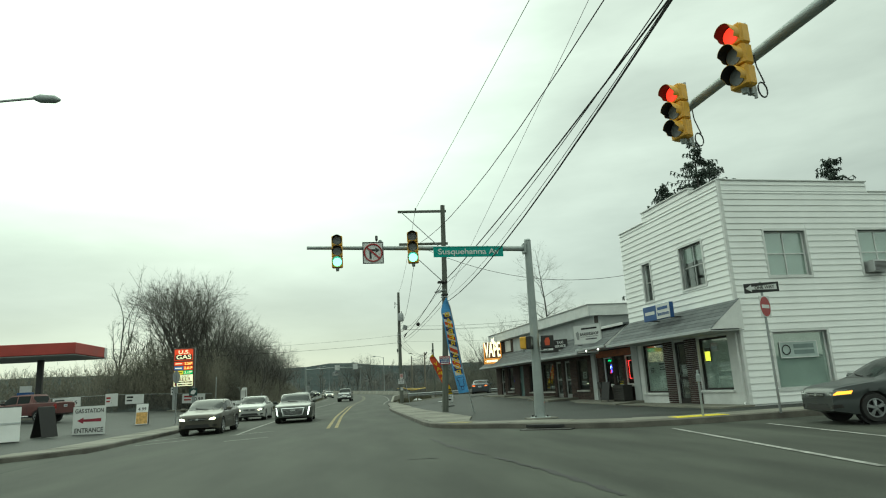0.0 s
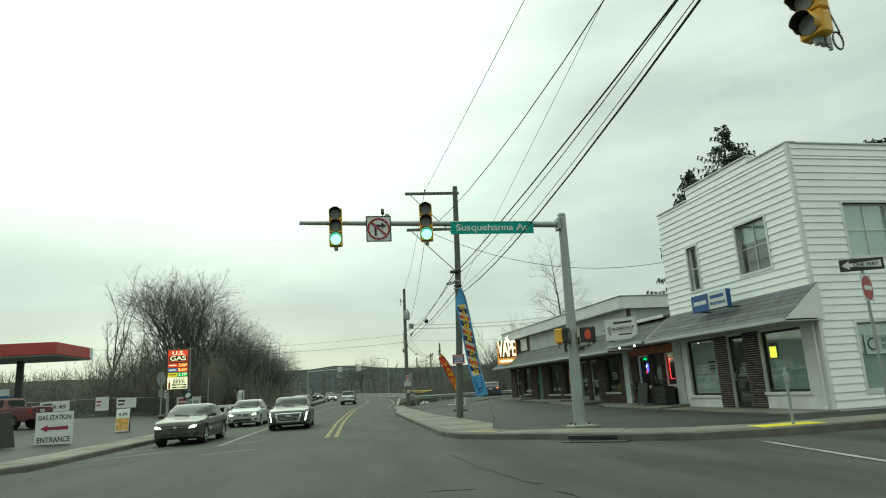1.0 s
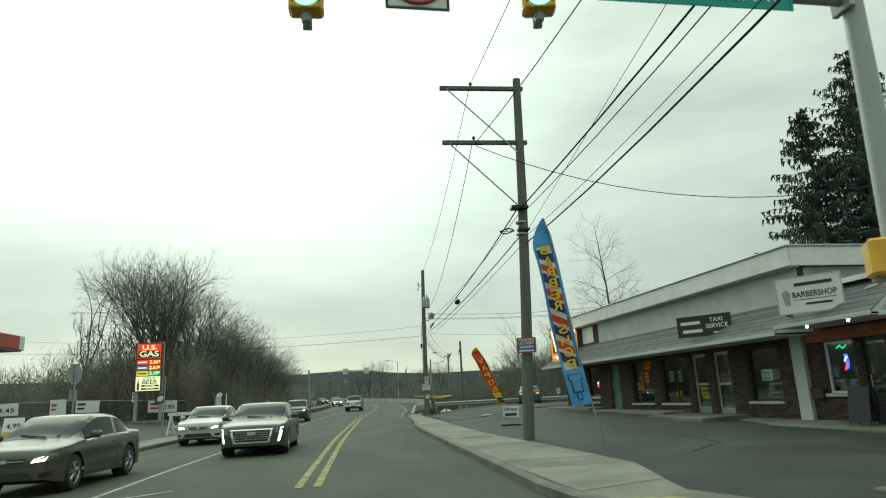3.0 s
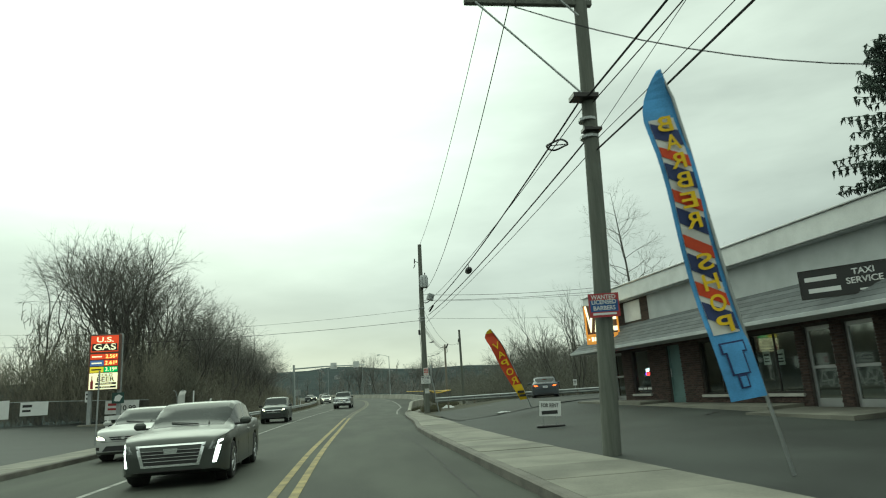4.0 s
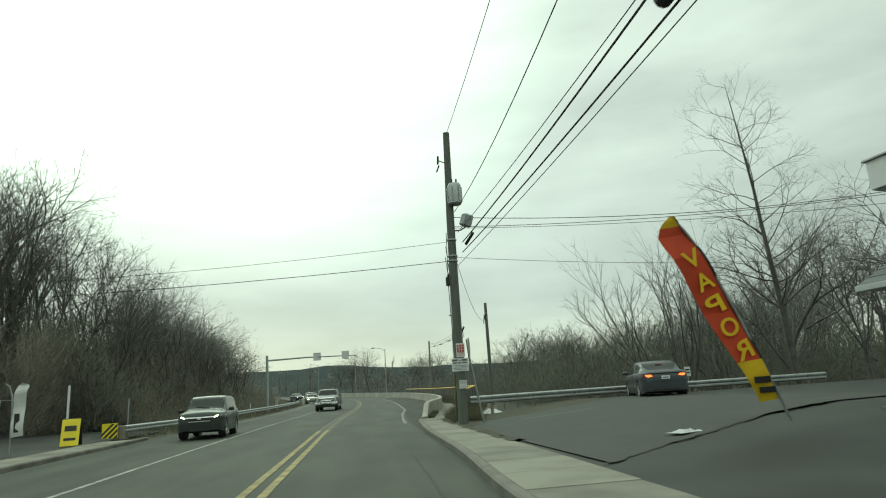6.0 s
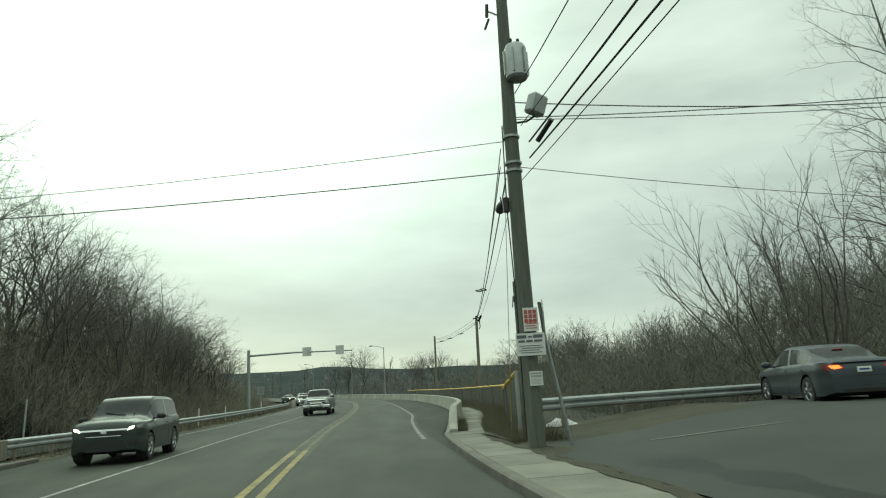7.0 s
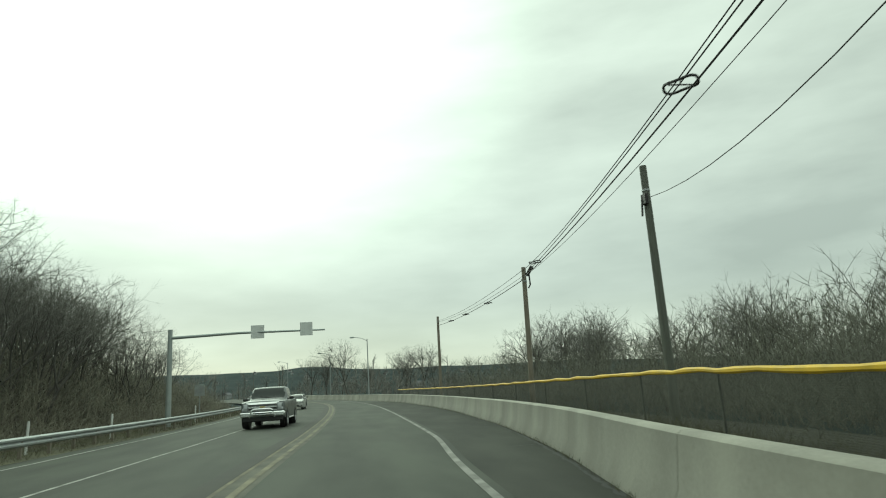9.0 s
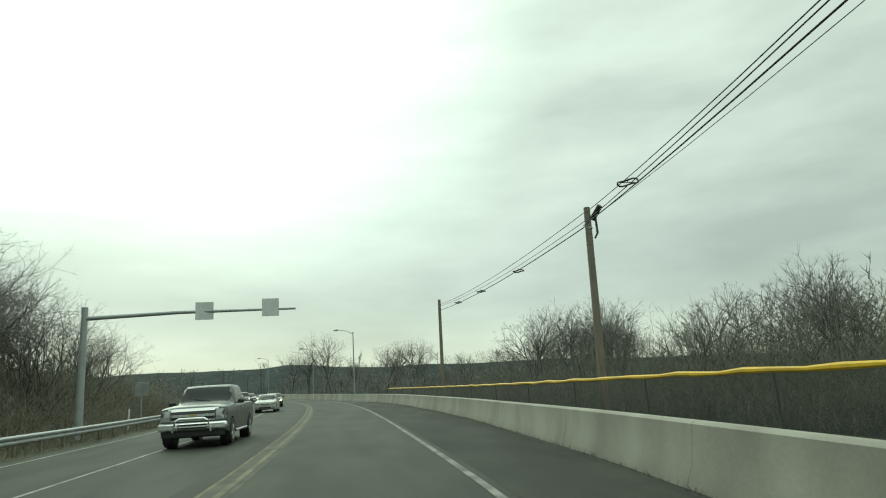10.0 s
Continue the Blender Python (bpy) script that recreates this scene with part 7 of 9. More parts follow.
        rim = [a for a in range(w_)] + [b * w_ + nu for b in range(1, nv + 1)] + [nv * w_ + a for a in range(nu - 1, -1, -1)] + [b * w_ for b in range(nv - 1, 0, -1)]
        for a, b in zip(rim, rim[1:] + rim[:1]):
            s.f.append((a, b, b + k, a + k))
        return part(nm, s, material, parent or t, label_, smooth=True)

    def both(nm, quad, where, material, label_="", off=0.008, parent=None):
        out = []
        for sx in (-1, 1):
            out.append(patch(nm, [(sx * a, b) for a, b in quad], where, material, parent, label_, off))
        return out

    w2 = W / 2
    for c in yc:
        for sx in (-1, 1):
            part("wheel_arch_liner", Shape().tube([(sx * 0.35 * W, c, wheel_r), (sx * (w2 - 0.10), c, wheel_r)], R * 1.02, 18), BLACK, t)
            wheel(t, sx * (w2 - 0.115), c, wheel_r, 0.21 if style != "pickup" else 0.26, 5 if style != "pickup" else 6)
    lit = LAMP_WARM if lights else LAMP_CLEAR
    if face == "luxury":
        patch("grille", [(-0.47, 0.27), (0.47, 0.27), (0.56, 0.485), (-0.56, 0.485)], "front", BLACK, off=0.004)
        for v in (0.31, 0.35, 0.39, 0.43):
            wv = 0.47 + 0.09 * (v - 0.27) / 0.215
            patch("grille_bar", [(-wv, v), (wv, v), (wv, v + 0.008), (-wv, v + 0.008)], "front", CHROME, off=0.012, nv=1)
        for quad in ([(-0.52, 0.245), (0.52, 0.245), (0.47, 0.27), (-0.47, 0.27)], [(-0.56, 0.485), (0.56, 0.485), (0.63, 0.505), (-0.63, 0.505)]):
            patch("grille_surround", quad, "front", CHROME, off=0.014, nv=1)
        both("grille_surround", [(0.47, 0.27), (0.52, 0.245), (0.63, 0.505), (0.56, 0.485)], "front", CHROME, off=0.014)
        hl = both("headlight", [(0.66, 0.41), (0.88, 0.44), (0.97, 0.575), (0.74, 0.505)], "front", LAMP_CLEAR)
        for ob, sx in zip(hl, (-1, 1)):
            patch("lamp_strip", [(sx * a, b) for a, b in ((0.76, 0.26), (0.82, 0.26), (0.91, 0.525), (0.84, 0.515))], "front", LAMP_STRIP, ob, "lit white running lamp strip", 0.016)
        patch("emblem", [(-0.11, 0.39), (0.11, 0.39), (0.13, 0.455), (-0.13, 0.455)], "front", CHROME, off=0.022)
        patch("lower_intake", [(-0.6, 0.165), (0.6, 0.165), (0.55, 0.205), (-0.55, 0.205)], "front", BLACK)
        part("roof_antenna", Shape().prism([(-0.14, 0.0), (0.08, 0.0), (-0.10, 0.09)], -0.02, 0.02, "x", pose(0, -0.9, H - 0.012)), paint, t)
    elif face == "suv":
        patch("grille", [(-0.46, 0.42), (0.46, 0.42), (0.56, 0.515), (-0.56, 0.515)], "front", BLACK)
        patch("grille_bar", [(-0.58, 0.49), (0.58, 0.49), (0.66, 0.515), (-0.66, 0.515)], "front", CHROME, off=0.016, nv=1)
        patch("grille_bar", [(-0.44, 0.405), (0.44, 0.405), (0.46, 0.42), (-0.46, 0.42)], "front", CHROME, off=0.012, nv=1)
        patch("emblem", [(-0.07, 0.45), (0.07, 0.45), (0.08, 0.505), (-0.08, 0.505)], "front", CHROME, off=0.024)
        for ob, sx in zip(both("headlight", [(0.55, 0.475), (0.94, 0.515), (0.97, 0.575), (0.64, 0.54)], "front", LAMP_CLEAR), (-1, 1)):
            patch("bulb", [(sx * a, b) for a, b in ((0.60, 0.485), (0.76, 0.50), (0.78, 0.545), (0.66, 0.53))], "front", lit, ob, "lit headlight bulb" if lights else "", 0.014)
        patch("lower_intake", [(-0.62, 0.235), (0.62, 0.235), (0.52, 0.35), (-0.52, 0.35)], "front", BLACK)
        both("fog_lamp_recess", [(0.66, 0.25), (0.9, 0.27), (0.9, 0.35), (0.62, 0.33)], "front", BLACK)
        patch("skid_panel", [(-0.9, 0.155), (0.9, 0.155), (0.88, 0.21), (-0.88, 0.21)], "front", BLACK)
    elif face == "pickup":
        patch("grille", [(-0.60, 0.43), (0.60, 0.43), (0.62, 0.575), (-0.62, 0.575)], "front", BLACK)
        for va, vb in ((0.42, 0.435), (0.485, 0.525), (0.572, 0.592)):
            patch("grille_bar", [(-0.63, va), (0.63, va), (0.63, vb), (-0.63, vb)], "front", CHROME, off=0.03, nv=1)
        patch("hood_edge", [(-0.96, 0.592), (0.96, 0.592), (0.94, 0.617), (-0.94, 0.617)], "front", CHROME, off=0.012, nv=1)
        patch("emblem", [(-0.11, 0.49), (0.11, 0.49), (0.11, 0.52), (-0.11, 0.52)], "front", mat("brass_emblem", (0.5, 0.4, 0.15), 0.3, metal=0.8), off=0.038)
        both("headlight", [(0.66, 0.42), (0.98, 0.43), (0.97, 0.588), (0.67, 0.588)], "front", HEADLAMP_OFF)
        part("bumper", Shape().box(-w2 * 0.99, h2 - 0.12, z0 + 0.12, w2 * 0.99, h2 + 0.11, z0 + 0.34, 0.05), CHROME, t, smooth=True)
        part("bumper_recess", Shape().box(-w2 * 0.42, h2 + 0.108, z0 + 0.17, w2 * 0.42, h2 + 0.116, z0 + 0.30, 0.003), BLACK, t)
        part("valance", Shape().box(-w2 * 0.9, h2 - 0.15, z0 - 0.1, w2 * 0.9, h2 + 0.02, z0 + 0.12, 0.04), BLACK, t)
        part("push_bar", Shape().tube([(-0.56, h2 + 0.14, z0 + 0.08), (-0.46, h2 + 0.2, z0 + 0.40), (-0.36, h2 + 0.2, z0 + 0.46), (0.36, h2 + 0.2, z0 + 0.46), (0.46, h2 + 0.2, z0 + 0.40), (0.56, h2 + 0.14, z0 + 0.08)], 0.035, 8), CHROME, t, smooth=True)
        part("push_bar_cross", Shape().tube([(-0.5, h2 + 0.17, z0 + 0.22), (0.5, h2 + 0.17, z0 + 0.22)], 0.03, 8), CHROME, t)
        part("bed_cover", Shape().box(-w2 * 0.86, -h2 + 0.1, 0.685 * H, w2 * 0.86, -1.1, 0.70 * H, 0.01), BLACK, t)
        for sx in (-1, 1):
            part("side_step", Shape().tube([(sx * w2 * 0.97, -base / 2 + 0.75, z0 - 0.02), (sx * w2 * 0.97, base / 2 - 0.6, z0 - 0.02)], 0.045, 8), CHROME, t)
    else:
        patch("grille", [(-0.34, 0.405), (0.34, 0.405), (0.43, 0.47), (-0.43, 0.47)], "front", BLACK)
        patch("grille_bar", [(-0.38, 0.435), (0.38, 0.435), (0.40, 0.446), (-0.40, 0.446)], "front", CHROME, off=0.014, nv=1)
        patch("emblem", [(-0.055, 0.42), (0.055, 0.42), (0.055, 0.465), (-0.055, 0.465)], "front", CHROME, off=0.02)
        for ob, sx in zip(both("headlight", [(0.50, 0.405), (0.93, 0.435), (0.96, 0.535), (0.56, 0.475)], "front", LAMP_CLEAR), (-1, 1)):
            patch("bulb", [(sx * a, b) for a, b in ((0.54, 0.415), (0.80, 0.432), (0.83, 0.495), (0.60, 0.468))], "front", lit, ob, "lit headlight bulb" if lights else "", 0.014)
            if amber:
                patch("indicator", [(sx * a, b) for a, b in ((0.80, 0.435), (0.95, 0.45), (0.96, 0.50), (0.84, 0.49))], "front", AMBER, ob, "lit amber indicator", 0.018)
        patch("lower_intake", [(-0.62, 0.205), (0.62, 0.205), (0.5, 0.30), (-0.5, 0.30)], "front", BLACK)
        both("fog_lamp", [(0.70, 0.225), (0.88, 0.24), (0.87, 0.295), (0.70, 0.285)], "front", DARK)
        patch("bumper_seam", [(-0.9, 0.375), (0.9, 0.375), (0.9, 0.381), (-0.9, 0.381)], "front", BLACK, off=0.003, nv=1)
    tl = TAIL_ON if tails else TAIL_RED
    if style == "pickup":
        both("tail_light", [(0.86, 0.45), (0.97, 0.45), (0.97, 0.62), (0.86, 0.62)], "rear", tl, "lit red tail light" if tails else "")
    elif style == "suv":
        both("tail_light", [(0.80, 0.48), (0.96, 0.48), (0.95, 0.66), (0.84, 0.66)], "rear", tl, "lit red tail light" if tails else "")
    else:
        both("tail_light", [(0.46, 0.575), (0.86, 0.53), (0.95, 0.645), (0.56, 0.64)], "rear", TAIL_RED)
        if tails:
            both("brake_lamp", [(0.52, 0.58), (0.76, 0.555), (0.82, 0.62), (0.60, 0.625)], "rear", TAIL_ON, "lit orange-red brake lamp", 0.014)
        patch("boot_lip", [(-0.72, 0.662), (0.72, 0.662), (0.70, 0.685), (-0.70, 0.685)], "rear", paint, off=0.05, nv=1)
        patch("boot_seam", [(-0.62, 0.44), (0.62, 0.44), (0.62, 0.446), (-0.62, 0.446)], "rear", BLACK, off=0.003, nv=1)
        patch("rear_bumper_line", [(-0.85, 0.30), (0.85, 0.30), (0.85, 0.306), (-0.85, 0.306)], "rear", BLACK, off=0.003, nv=1)
        part("high_brake_lamp", Shape().box(-0.12, -0.02, -0.012, 0.12, 0.02, 0.012, 0.004, pose(0, -h2 + 1.05, lerp(top, -h2 + 1.05) + 0.012)), TAIL_RED, t)
    patch("rear_plate", [(-0.17, 0.50), (0.17, 0.50), (0.17, 0.585), (-0.17, 0.585)], "rear", SIGN_WHITE, off=0.01)
    patch("plate_bar", [(-0.12, 0.53), (0.12, 0.53), (0.12, 0.555), (-0.12, 0.555)], "rear", SIGN_BLUE, off=0.014, nv=1)
    patch("rear_valance", [(-0.66, 0.17), (0.66, 0.17), (0.56, 0.255), (-0.56, 0.255)], "rear", BLACK)
    lower, upper = (z0 + 0.05) / H, (belt - 0.02) / H
    seams = [side[1] + 0.12, b_pillar] + ([max(side[0] + 0.1, yc[1] + R * 0.55)] if doors == 4 else [])
    for sx in (-1, 1):
        for yd in seams:
            a = lower if abs(yd - yc[1]) > R + 0.05 and abs(yd - yc[0]) > R + 0.05 else (wheel_r * 2 + 0.1) / H
            patch("door_seam", [(yd - 0.005, a), (yd + 0.005, a), (yd + 0.005, upper), (yd - 0.005, upper)], sx, BLACK, off=0.002, nu=1, nv=8)
        patch("sill_trim", [(yc[1] + R + 0.03, (z0 + 0.01) / H), (yc[0] - R - 0.03, (z0 + 0.01) / H), (yc[0] - R - 0.03, (z0 + 0.07) / H), (yc[1] + R + 0.03, (z0 + 0.07) / H)], sx, BLACK, nv=1)
        part("mirror", Shape().box(-0.11, -0.07, -0.07, 0.11, 0.07, 0.075, 0.045, pose(sx * (w2 + 0.09), side[1] - 0.06, belt + 0.10, 0, 0, sx * 10)), paint if style == "sedan" else BLACK, t, smooth=True)
        part("mirror_arm", Shape().box(-0.08, -0.025, -0.02, 0.08, 0.025, 0.02, 0.01, pose(sx * (w2 - 0.04), side[1] - 0.04, belt + 0.05)), BLACK, t)
        for yd in (b_pillar + 0.14, b_pillar - 0.80)[:1 if doors == 2 else 2]:
            patch("door_handle", [(yd - 0.09, (belt - 0.10) / H), (yd + 0.09, (belt - 0.10) / H), (yd + 0.09, (belt - 0.075) / H), (yd - 0.09, (belt - 0.075) / H)], sx, CHROME if face == "luxury" else paint, off=0.025, nu=3, nv=1)
        yw = ws[1] + 0.03
        part("wiper", Shape().tube([(sx * 0.1 - 0.28, yw, lerp(top, yw) + 0.02), (sx * 0.36 - 0.0, yw - 0.14, lerp(top, yw - 0.14) + 0.012)], 0.012, 5), BLACK, t)
    return t


def paint_mat(name, col, metal=0.25, rough=0.34):
    return mat(name, col, rough, metal=metal, var=0.10, scale=1.2, fine=200, bump=0.0, spec=0.35, coat=0.15)


PAINT_TAN = paint_mat("champagne_grey_paint", (0.082, 0.077, 0.062))
PAINT_STEEL = paint_mat("steel_grey_paint", (0.056, 0.063, 0.056))
PAINT_WHITE = paint_mat("white_car_paint", (0.40, 0.41, 0.395), 0.0)
PAINT_BROWN = paint_mat("bronze_brown_paint", (0.06, 0.046, 0.032))
PAINT_SILVER = paint_mat("silver_car_paint", (0.13, 0.135, 0.13))
PAINT_BLUE = paint_mat("blue_grey_paint", (0.060, 0.070, 0.080))
PAINT_PICKUP = paint_mat("dark_silver_paint", (0.095, 0.106, 0.106), 0.4)
PAINT_GREY = paint_mat("mid_grey_paint", (0.055, 0.062, 0.062))
PAINT_SUV = paint_mat("dark_green_grey_paint", (0.034, 0.045, 0.040))
PAINT_RED = paint_mat("faded_red_paint", (0.11, 0.042, 0.04), 0.1, 0.45)


def facing(x, y, heading, z=None):
    return pose(x, y, rise(y) + 0.012 if z is None else z, 0, 0, heading)


car("coupe", "champagne grey coupe with lit headlights on the road", facing(-6.12, 29.95, 178), PAINT_TAN, 4.42, 1.7, 1.38, 2.62, doors=2)
car("sedan", "steel grey saloon with chrome grille and lit lamps", facing(-3.1, 36.9, 181), PAINT_STEEL, 5.15, 1.88, 1.46, 3.1, face="luxury", wheel_r=0.345)
car("sedan", "white saloon with lit headlights in the outer lane", facing(-6.3, 44.2, 180), PAINT_WHITE, 4.75, 1.8, 1.46, 2.75)
car("sport_utility", "dark grey compact sport utility with lit headlights", facing(-5.2, 69.05, 181), PAINT_SUV, 4.5, 1.82, 1.66, 2.62, "suv", "suv", wheel_r=0.35)
car("pickup_truck", "dark silver pickup truck with a chrome front", facing(-1.22, 102.2, 177), PAINT_PICKUP, 5.8, 2.02, 1.88, 3.65, "pickup", "pickup", lights=False, wheel_r=0.40)
car("sedan", "white saloon following at a distance on the bend", facing(-1.5, 135.5, 178), PAINT_WHITE, 4.5, 1.75, 1.42, 2.65, lights=False)
car("sedan", "dark saloon with lit headlights on the far bend", facing(-1.9, 152, 186), PAINT_STEEL, 4.5, 1.75, 1.42, 2.65)
car("sedan", "white saloon with lit headlights on the distant bend", facing(-5.3, 147, 186), PAINT_WHITE, 4.7, 1.8, 1.46, 2.75)
car("sport_utility", "dark sport utility with lit headlights far off", facing(-6.3, 163, 192), PAINT_BROWN, 4.5, 1.8, 1.66, 2.62, "suv", "suv", wheel_r=0.35)
car("sedan", "pale saloon with lit headlights far off", facing(-6.8, 178, 200), PAINT_SILVER, 4.5, 1.75, 1.42, 2.65)
car("sedan", "grey saloon with lit headlights far down the road", facing(-10.6, 186, 204), PAINT_GREY, 4.5, 1.75, 1.42, 2.65)
car("sedan", "blue-grey saloon braking at the lot's guard rail", facing(12.4, 63.7, -15, lot_z(12.4, 63.7) - 0.1), PAINT_BLUE, 4.35, 1.7, 1.38, 2.57, lights=False, tails=True)
car("sedan", "grey saloon waiting in the side street", facing(13.2, 14.2, 80, 0.0), PAINT_GREY, 4.5, 1.78, 1.45, 2.7, lights=False, amber=True)
car("pickup_truck", "faded red pickup truck parked by the pumps", facing(-20.5, 45.5, 75, station_z(-20.5, 45.5)), PAINT_RED, 5.2, 1.85, 1.72, 3.1, "pickup", "pickup", lights=False, wheel_r=0.36)

# ---- the filling station ----
canopy = thing("station_canopy", "red-banded flat canopy over the petrol pumps", "canopy")
CANOPY_RED = mat("faded_red_fascia", (0.36, 0.05, 0.04), 0.5, var=0.15, scale=1.0, bump=0.03)
part("fascia", Shape().box(-38, 49.1, 5.12, -19.3, 55.2, 5.92, 0.03), CANOPY_RED, canopy)
part("soffit", Shape().box(-37.9, 49.2, 5.04, -19.4, 55.1, 5.12, 0.01), STUCCO, canopy)
part("corner_panel", Shape().box(-19.32, 54.6, 5.14, -19.285, 55.15, 5.9), SIGN_WHITE, canopy)
for x, y in ((-23.2, 53.0), (-33, 53.0)):
    part("column", Shape().box(x - 0.2, y - 0.15, 0.3, x + 0.2, y + 0.15, 5.04, 0.02), mat("dark_column_paint", (0.06, 0.06, 0.06), 0.5), canopy)
for x in (-23.2, -33.0):
    t = thing("petrol_pump", "blue and white petrol pump under the canopy", "petrol pump", x, 51.0, station_z(x, 51), group="petrol pumps")
    part("cabinet", Shape().box(-0.45, -0.3, 0.12, 0.45, 0.3, 1.9, 0.03), SIGN_BLUE, t)
    part("display", Shape().box(-0.35, -0.31, 1.2, 0.35, -0.3, 1.6), SIGN_WHITE, t)
    part("island", Shape().box(-0.8, -0.6, -0.1, 0.8, 0.6, 0.12, 0.03), CONCRETE, t)
    part("topper", Shape().box(-0.4, -0.05, 1.9, 0.4, 0.05, 2.35, 0.01), SIGN_WHITE, t)
    part("hose", Shape().tube([(0.47, 0, 1.5), (0.6, 0, 0.8), (0.48, 0, 0.5), (0.47, 0, 1.1)], 0.02, 6), BLACK, t)
gas = thing("price_sign", "tall lit gas price sign on two posts", "price sign", -17.3, 70.95, 0.55, 4)
part("cabinet", Shape().box(-1.02, 0.0, 2.4, 1.02, 0.35, 6.3, 0.03), mat("brown_sign_case", (0.13, 0.07, 0.05), 0.6), gas)
for x in (-0.95, 0.95):
    part("post", Shape().box(x - 0.13, 0.36, -0.2, x + 0.13, 0.62, 6.35, 0.02), GALV, gas)
LIT_RED, LIT_CREAM = glow("lit_red_panel", (0.75, 0.06, 0.02), 0.55), glow("lit_cream_panel", (1.0, 0.88, 0.6), 0.75)
LIT_DIGIT, LIT_GREEN, LIT_GOLD, LIT_BLUE = glow("lit_amber_digits", (1.0, 0.72, 0.2), 1.2), glow("lit_green_panel", (0.02, 0.45, 0.12), 0.6), glow("lit_gold_panel", (0.8, 0.6, 0.04), 0.55), glow("lit_blue_panel", (0.08, 0.16, 0.42), 0.4)
top_panel = part("name_panel", Shape().box(-0.9, -0.02, 5.05, 0.9, 0.0, 6.2, 0.008), LIT_RED, gas)
lettering("U.S.", 0.5, pose(0.02, -0.026, 5.9), LIT_CREAM, gas, width=1.1, depth=0.008)
part("letter_ground", Shape().prism([(-0.85, 5.12), (0.85, 5.12), (0.8, 5.64), (-0.8, 5.64)], -0.03, -0.021), SIGN_BLACK, gas)
lettering("GAS", 0.62, pose(0, -0.034, 5.38), LIT_CREAM, gas, width=1.45, depth=0.006)
for z, txt, colr, dig in ((4.72, "2.56", LIT_RED, LIT_DIGIT), (4.27, "2.61", LIT_BLUE, LIT_DIGIT), (3.82, "3.19", LIT_GOLD, LIT_CREAM)):
    part("label_panel", Shape().box(-0.9, -0.02, z - 0.19, -0.02, 0.0, z + 0.19, 0.008), colr, gas)
    bars([(-0.8, z - 0.04, -0.15, z + 0.05)], LIT_CREAM if colr is not LIT_GOLD else SIGN_BLACK, gas, "label_bar", y=-0.024)
    part("price_panel", Shape().box(0.0, -0.02, z - 0.19, 0.9, 0.0, z + 0.19, 0.008), LIT_RED if colr is not LIT_GOLD else LIT_GREEN, gas)
    lettering(txt, 0.36, pose(0.4, -0.024, z), dig, gas, width=0.62)
    bars([(0.76, z - 0.02, 0.84, z + 0.14)], dig, gas, "digit_bar", y=-0.024)
beer = part("beer_panel", Shape().box(-0.92, -0.02, 2.45, 0.92, 0.0, 3.58, 0.008), LIT_CREAM, gas)
lettering("COLD", 0.26, pose(0.12, -0.024, 3.42), SIGN_BLACK, gas, width=0.95)
lettering("BEER", 0.46, pose(0.14, -0.024, 3.12), SIGN_BLACK, gas, width=1.15)
for z in (2.77, 2.53):
    part("dark_stripe", Shape().box(-0.5, -0.026, z, 0.85, -0.021, z + 0.14), SIGN_BLACK, gas)
lettering("TO GO", 0.16, pose(0.17, -0.03, 2.61), LIT_CREAM, gas, width=0.6)
lettering("AND WINE", 0.11, pose(0.17, -0.03, 2.84), LIT_CREAM, gas, width=0.8)
part("bottle", Shape().prism([(-0.82, 2.5), (-0.64, 2.5), (-0.64, 3.0), (-0.7, 3.15), (-0.7, 3.4), (-0.76, 3.4), (-0.76, 3.15), (-0.82, 3.0)], -0.028, -0.021), SIGN_RED, gas)
t = signboard("post_notice", "small white notice on the price sign post", "notice", pose(-18.35, 71.25, 2.55, 0, 0, 4), 0.4, 0.75, 0.01, SIGN_WHITE)
bars([(-0.14, 0.1, 0.14, 0.22), (-0.12, -0.2, 0.12, -0.05)], SIGN_BLACK, t)
t = signboard("offer_sign", "dark green square offer sign on a post", "sign", pose(-16.35, 71.2, 2.35, 0, 0, 4), 0.8, 0.75, 0.01, mat("dark_green_print", (0.02, 0.06, 0.05), 0.5))
part("white_mark", Shape().prism([(-0.25, -0.2), (0.1, -0.25), (0.3, 0.1), (0.05, 0.25), (-0.2, 0.1)], -0.008, -0.001), SIGN_WHITE, t)
# banners tied to the fence
for i, (x, w, txt) in enumerate(((-42, 1.8, ""), (-37.5, 1.9, ""), (-33.5, 2.2, "6.49"), (-29.0, 2.6, "$.45"), (-24.8, 1.2, ""), (-22.6, 1.8, ""), (-16.8, 2.3, "10.99"))):
    y = 70.0 + 3.7 * (x + 60) / 45 - 0.08
    t = signboard("fence_banner", "white offer banner tied to a chain-link fence", "banner", pose(x, y, station_z(x, 72) + 1.25, 0, random.uniform(-2, 2), 5), w, 0.95 if w > 1.3 else 1.3, 0.006, SIGN_WHITE, group="fence banners")
    if txt:
        lettering(txt, 0.5, pose(w * 0.16, -0.006, -0.08), SIGN_BLACK, t, width=w * 0.45)
    bars([(-w * 0.42, 0.12, -w * 0.08, 0.3), (-w * 0.42, -0.2, -w * 0.12, -0.05)], SIGN_BLACK if i % 2 else SIGN_RED, t)
t = thing("entrance_sign", "white gas station entrance board with red arrow", "sign", -11.25, 30.5, 0.14, 14)
part("board", Shape().box(-0.62, -0.015, 0.06, 0.62, 0.015, 1.25, 0.006), SIGN_WHITE, t)
lettering("GAS STATION", 0.24, pose(0, -0.02, 1.05), SIGN_BLACK, t, width=1.08)
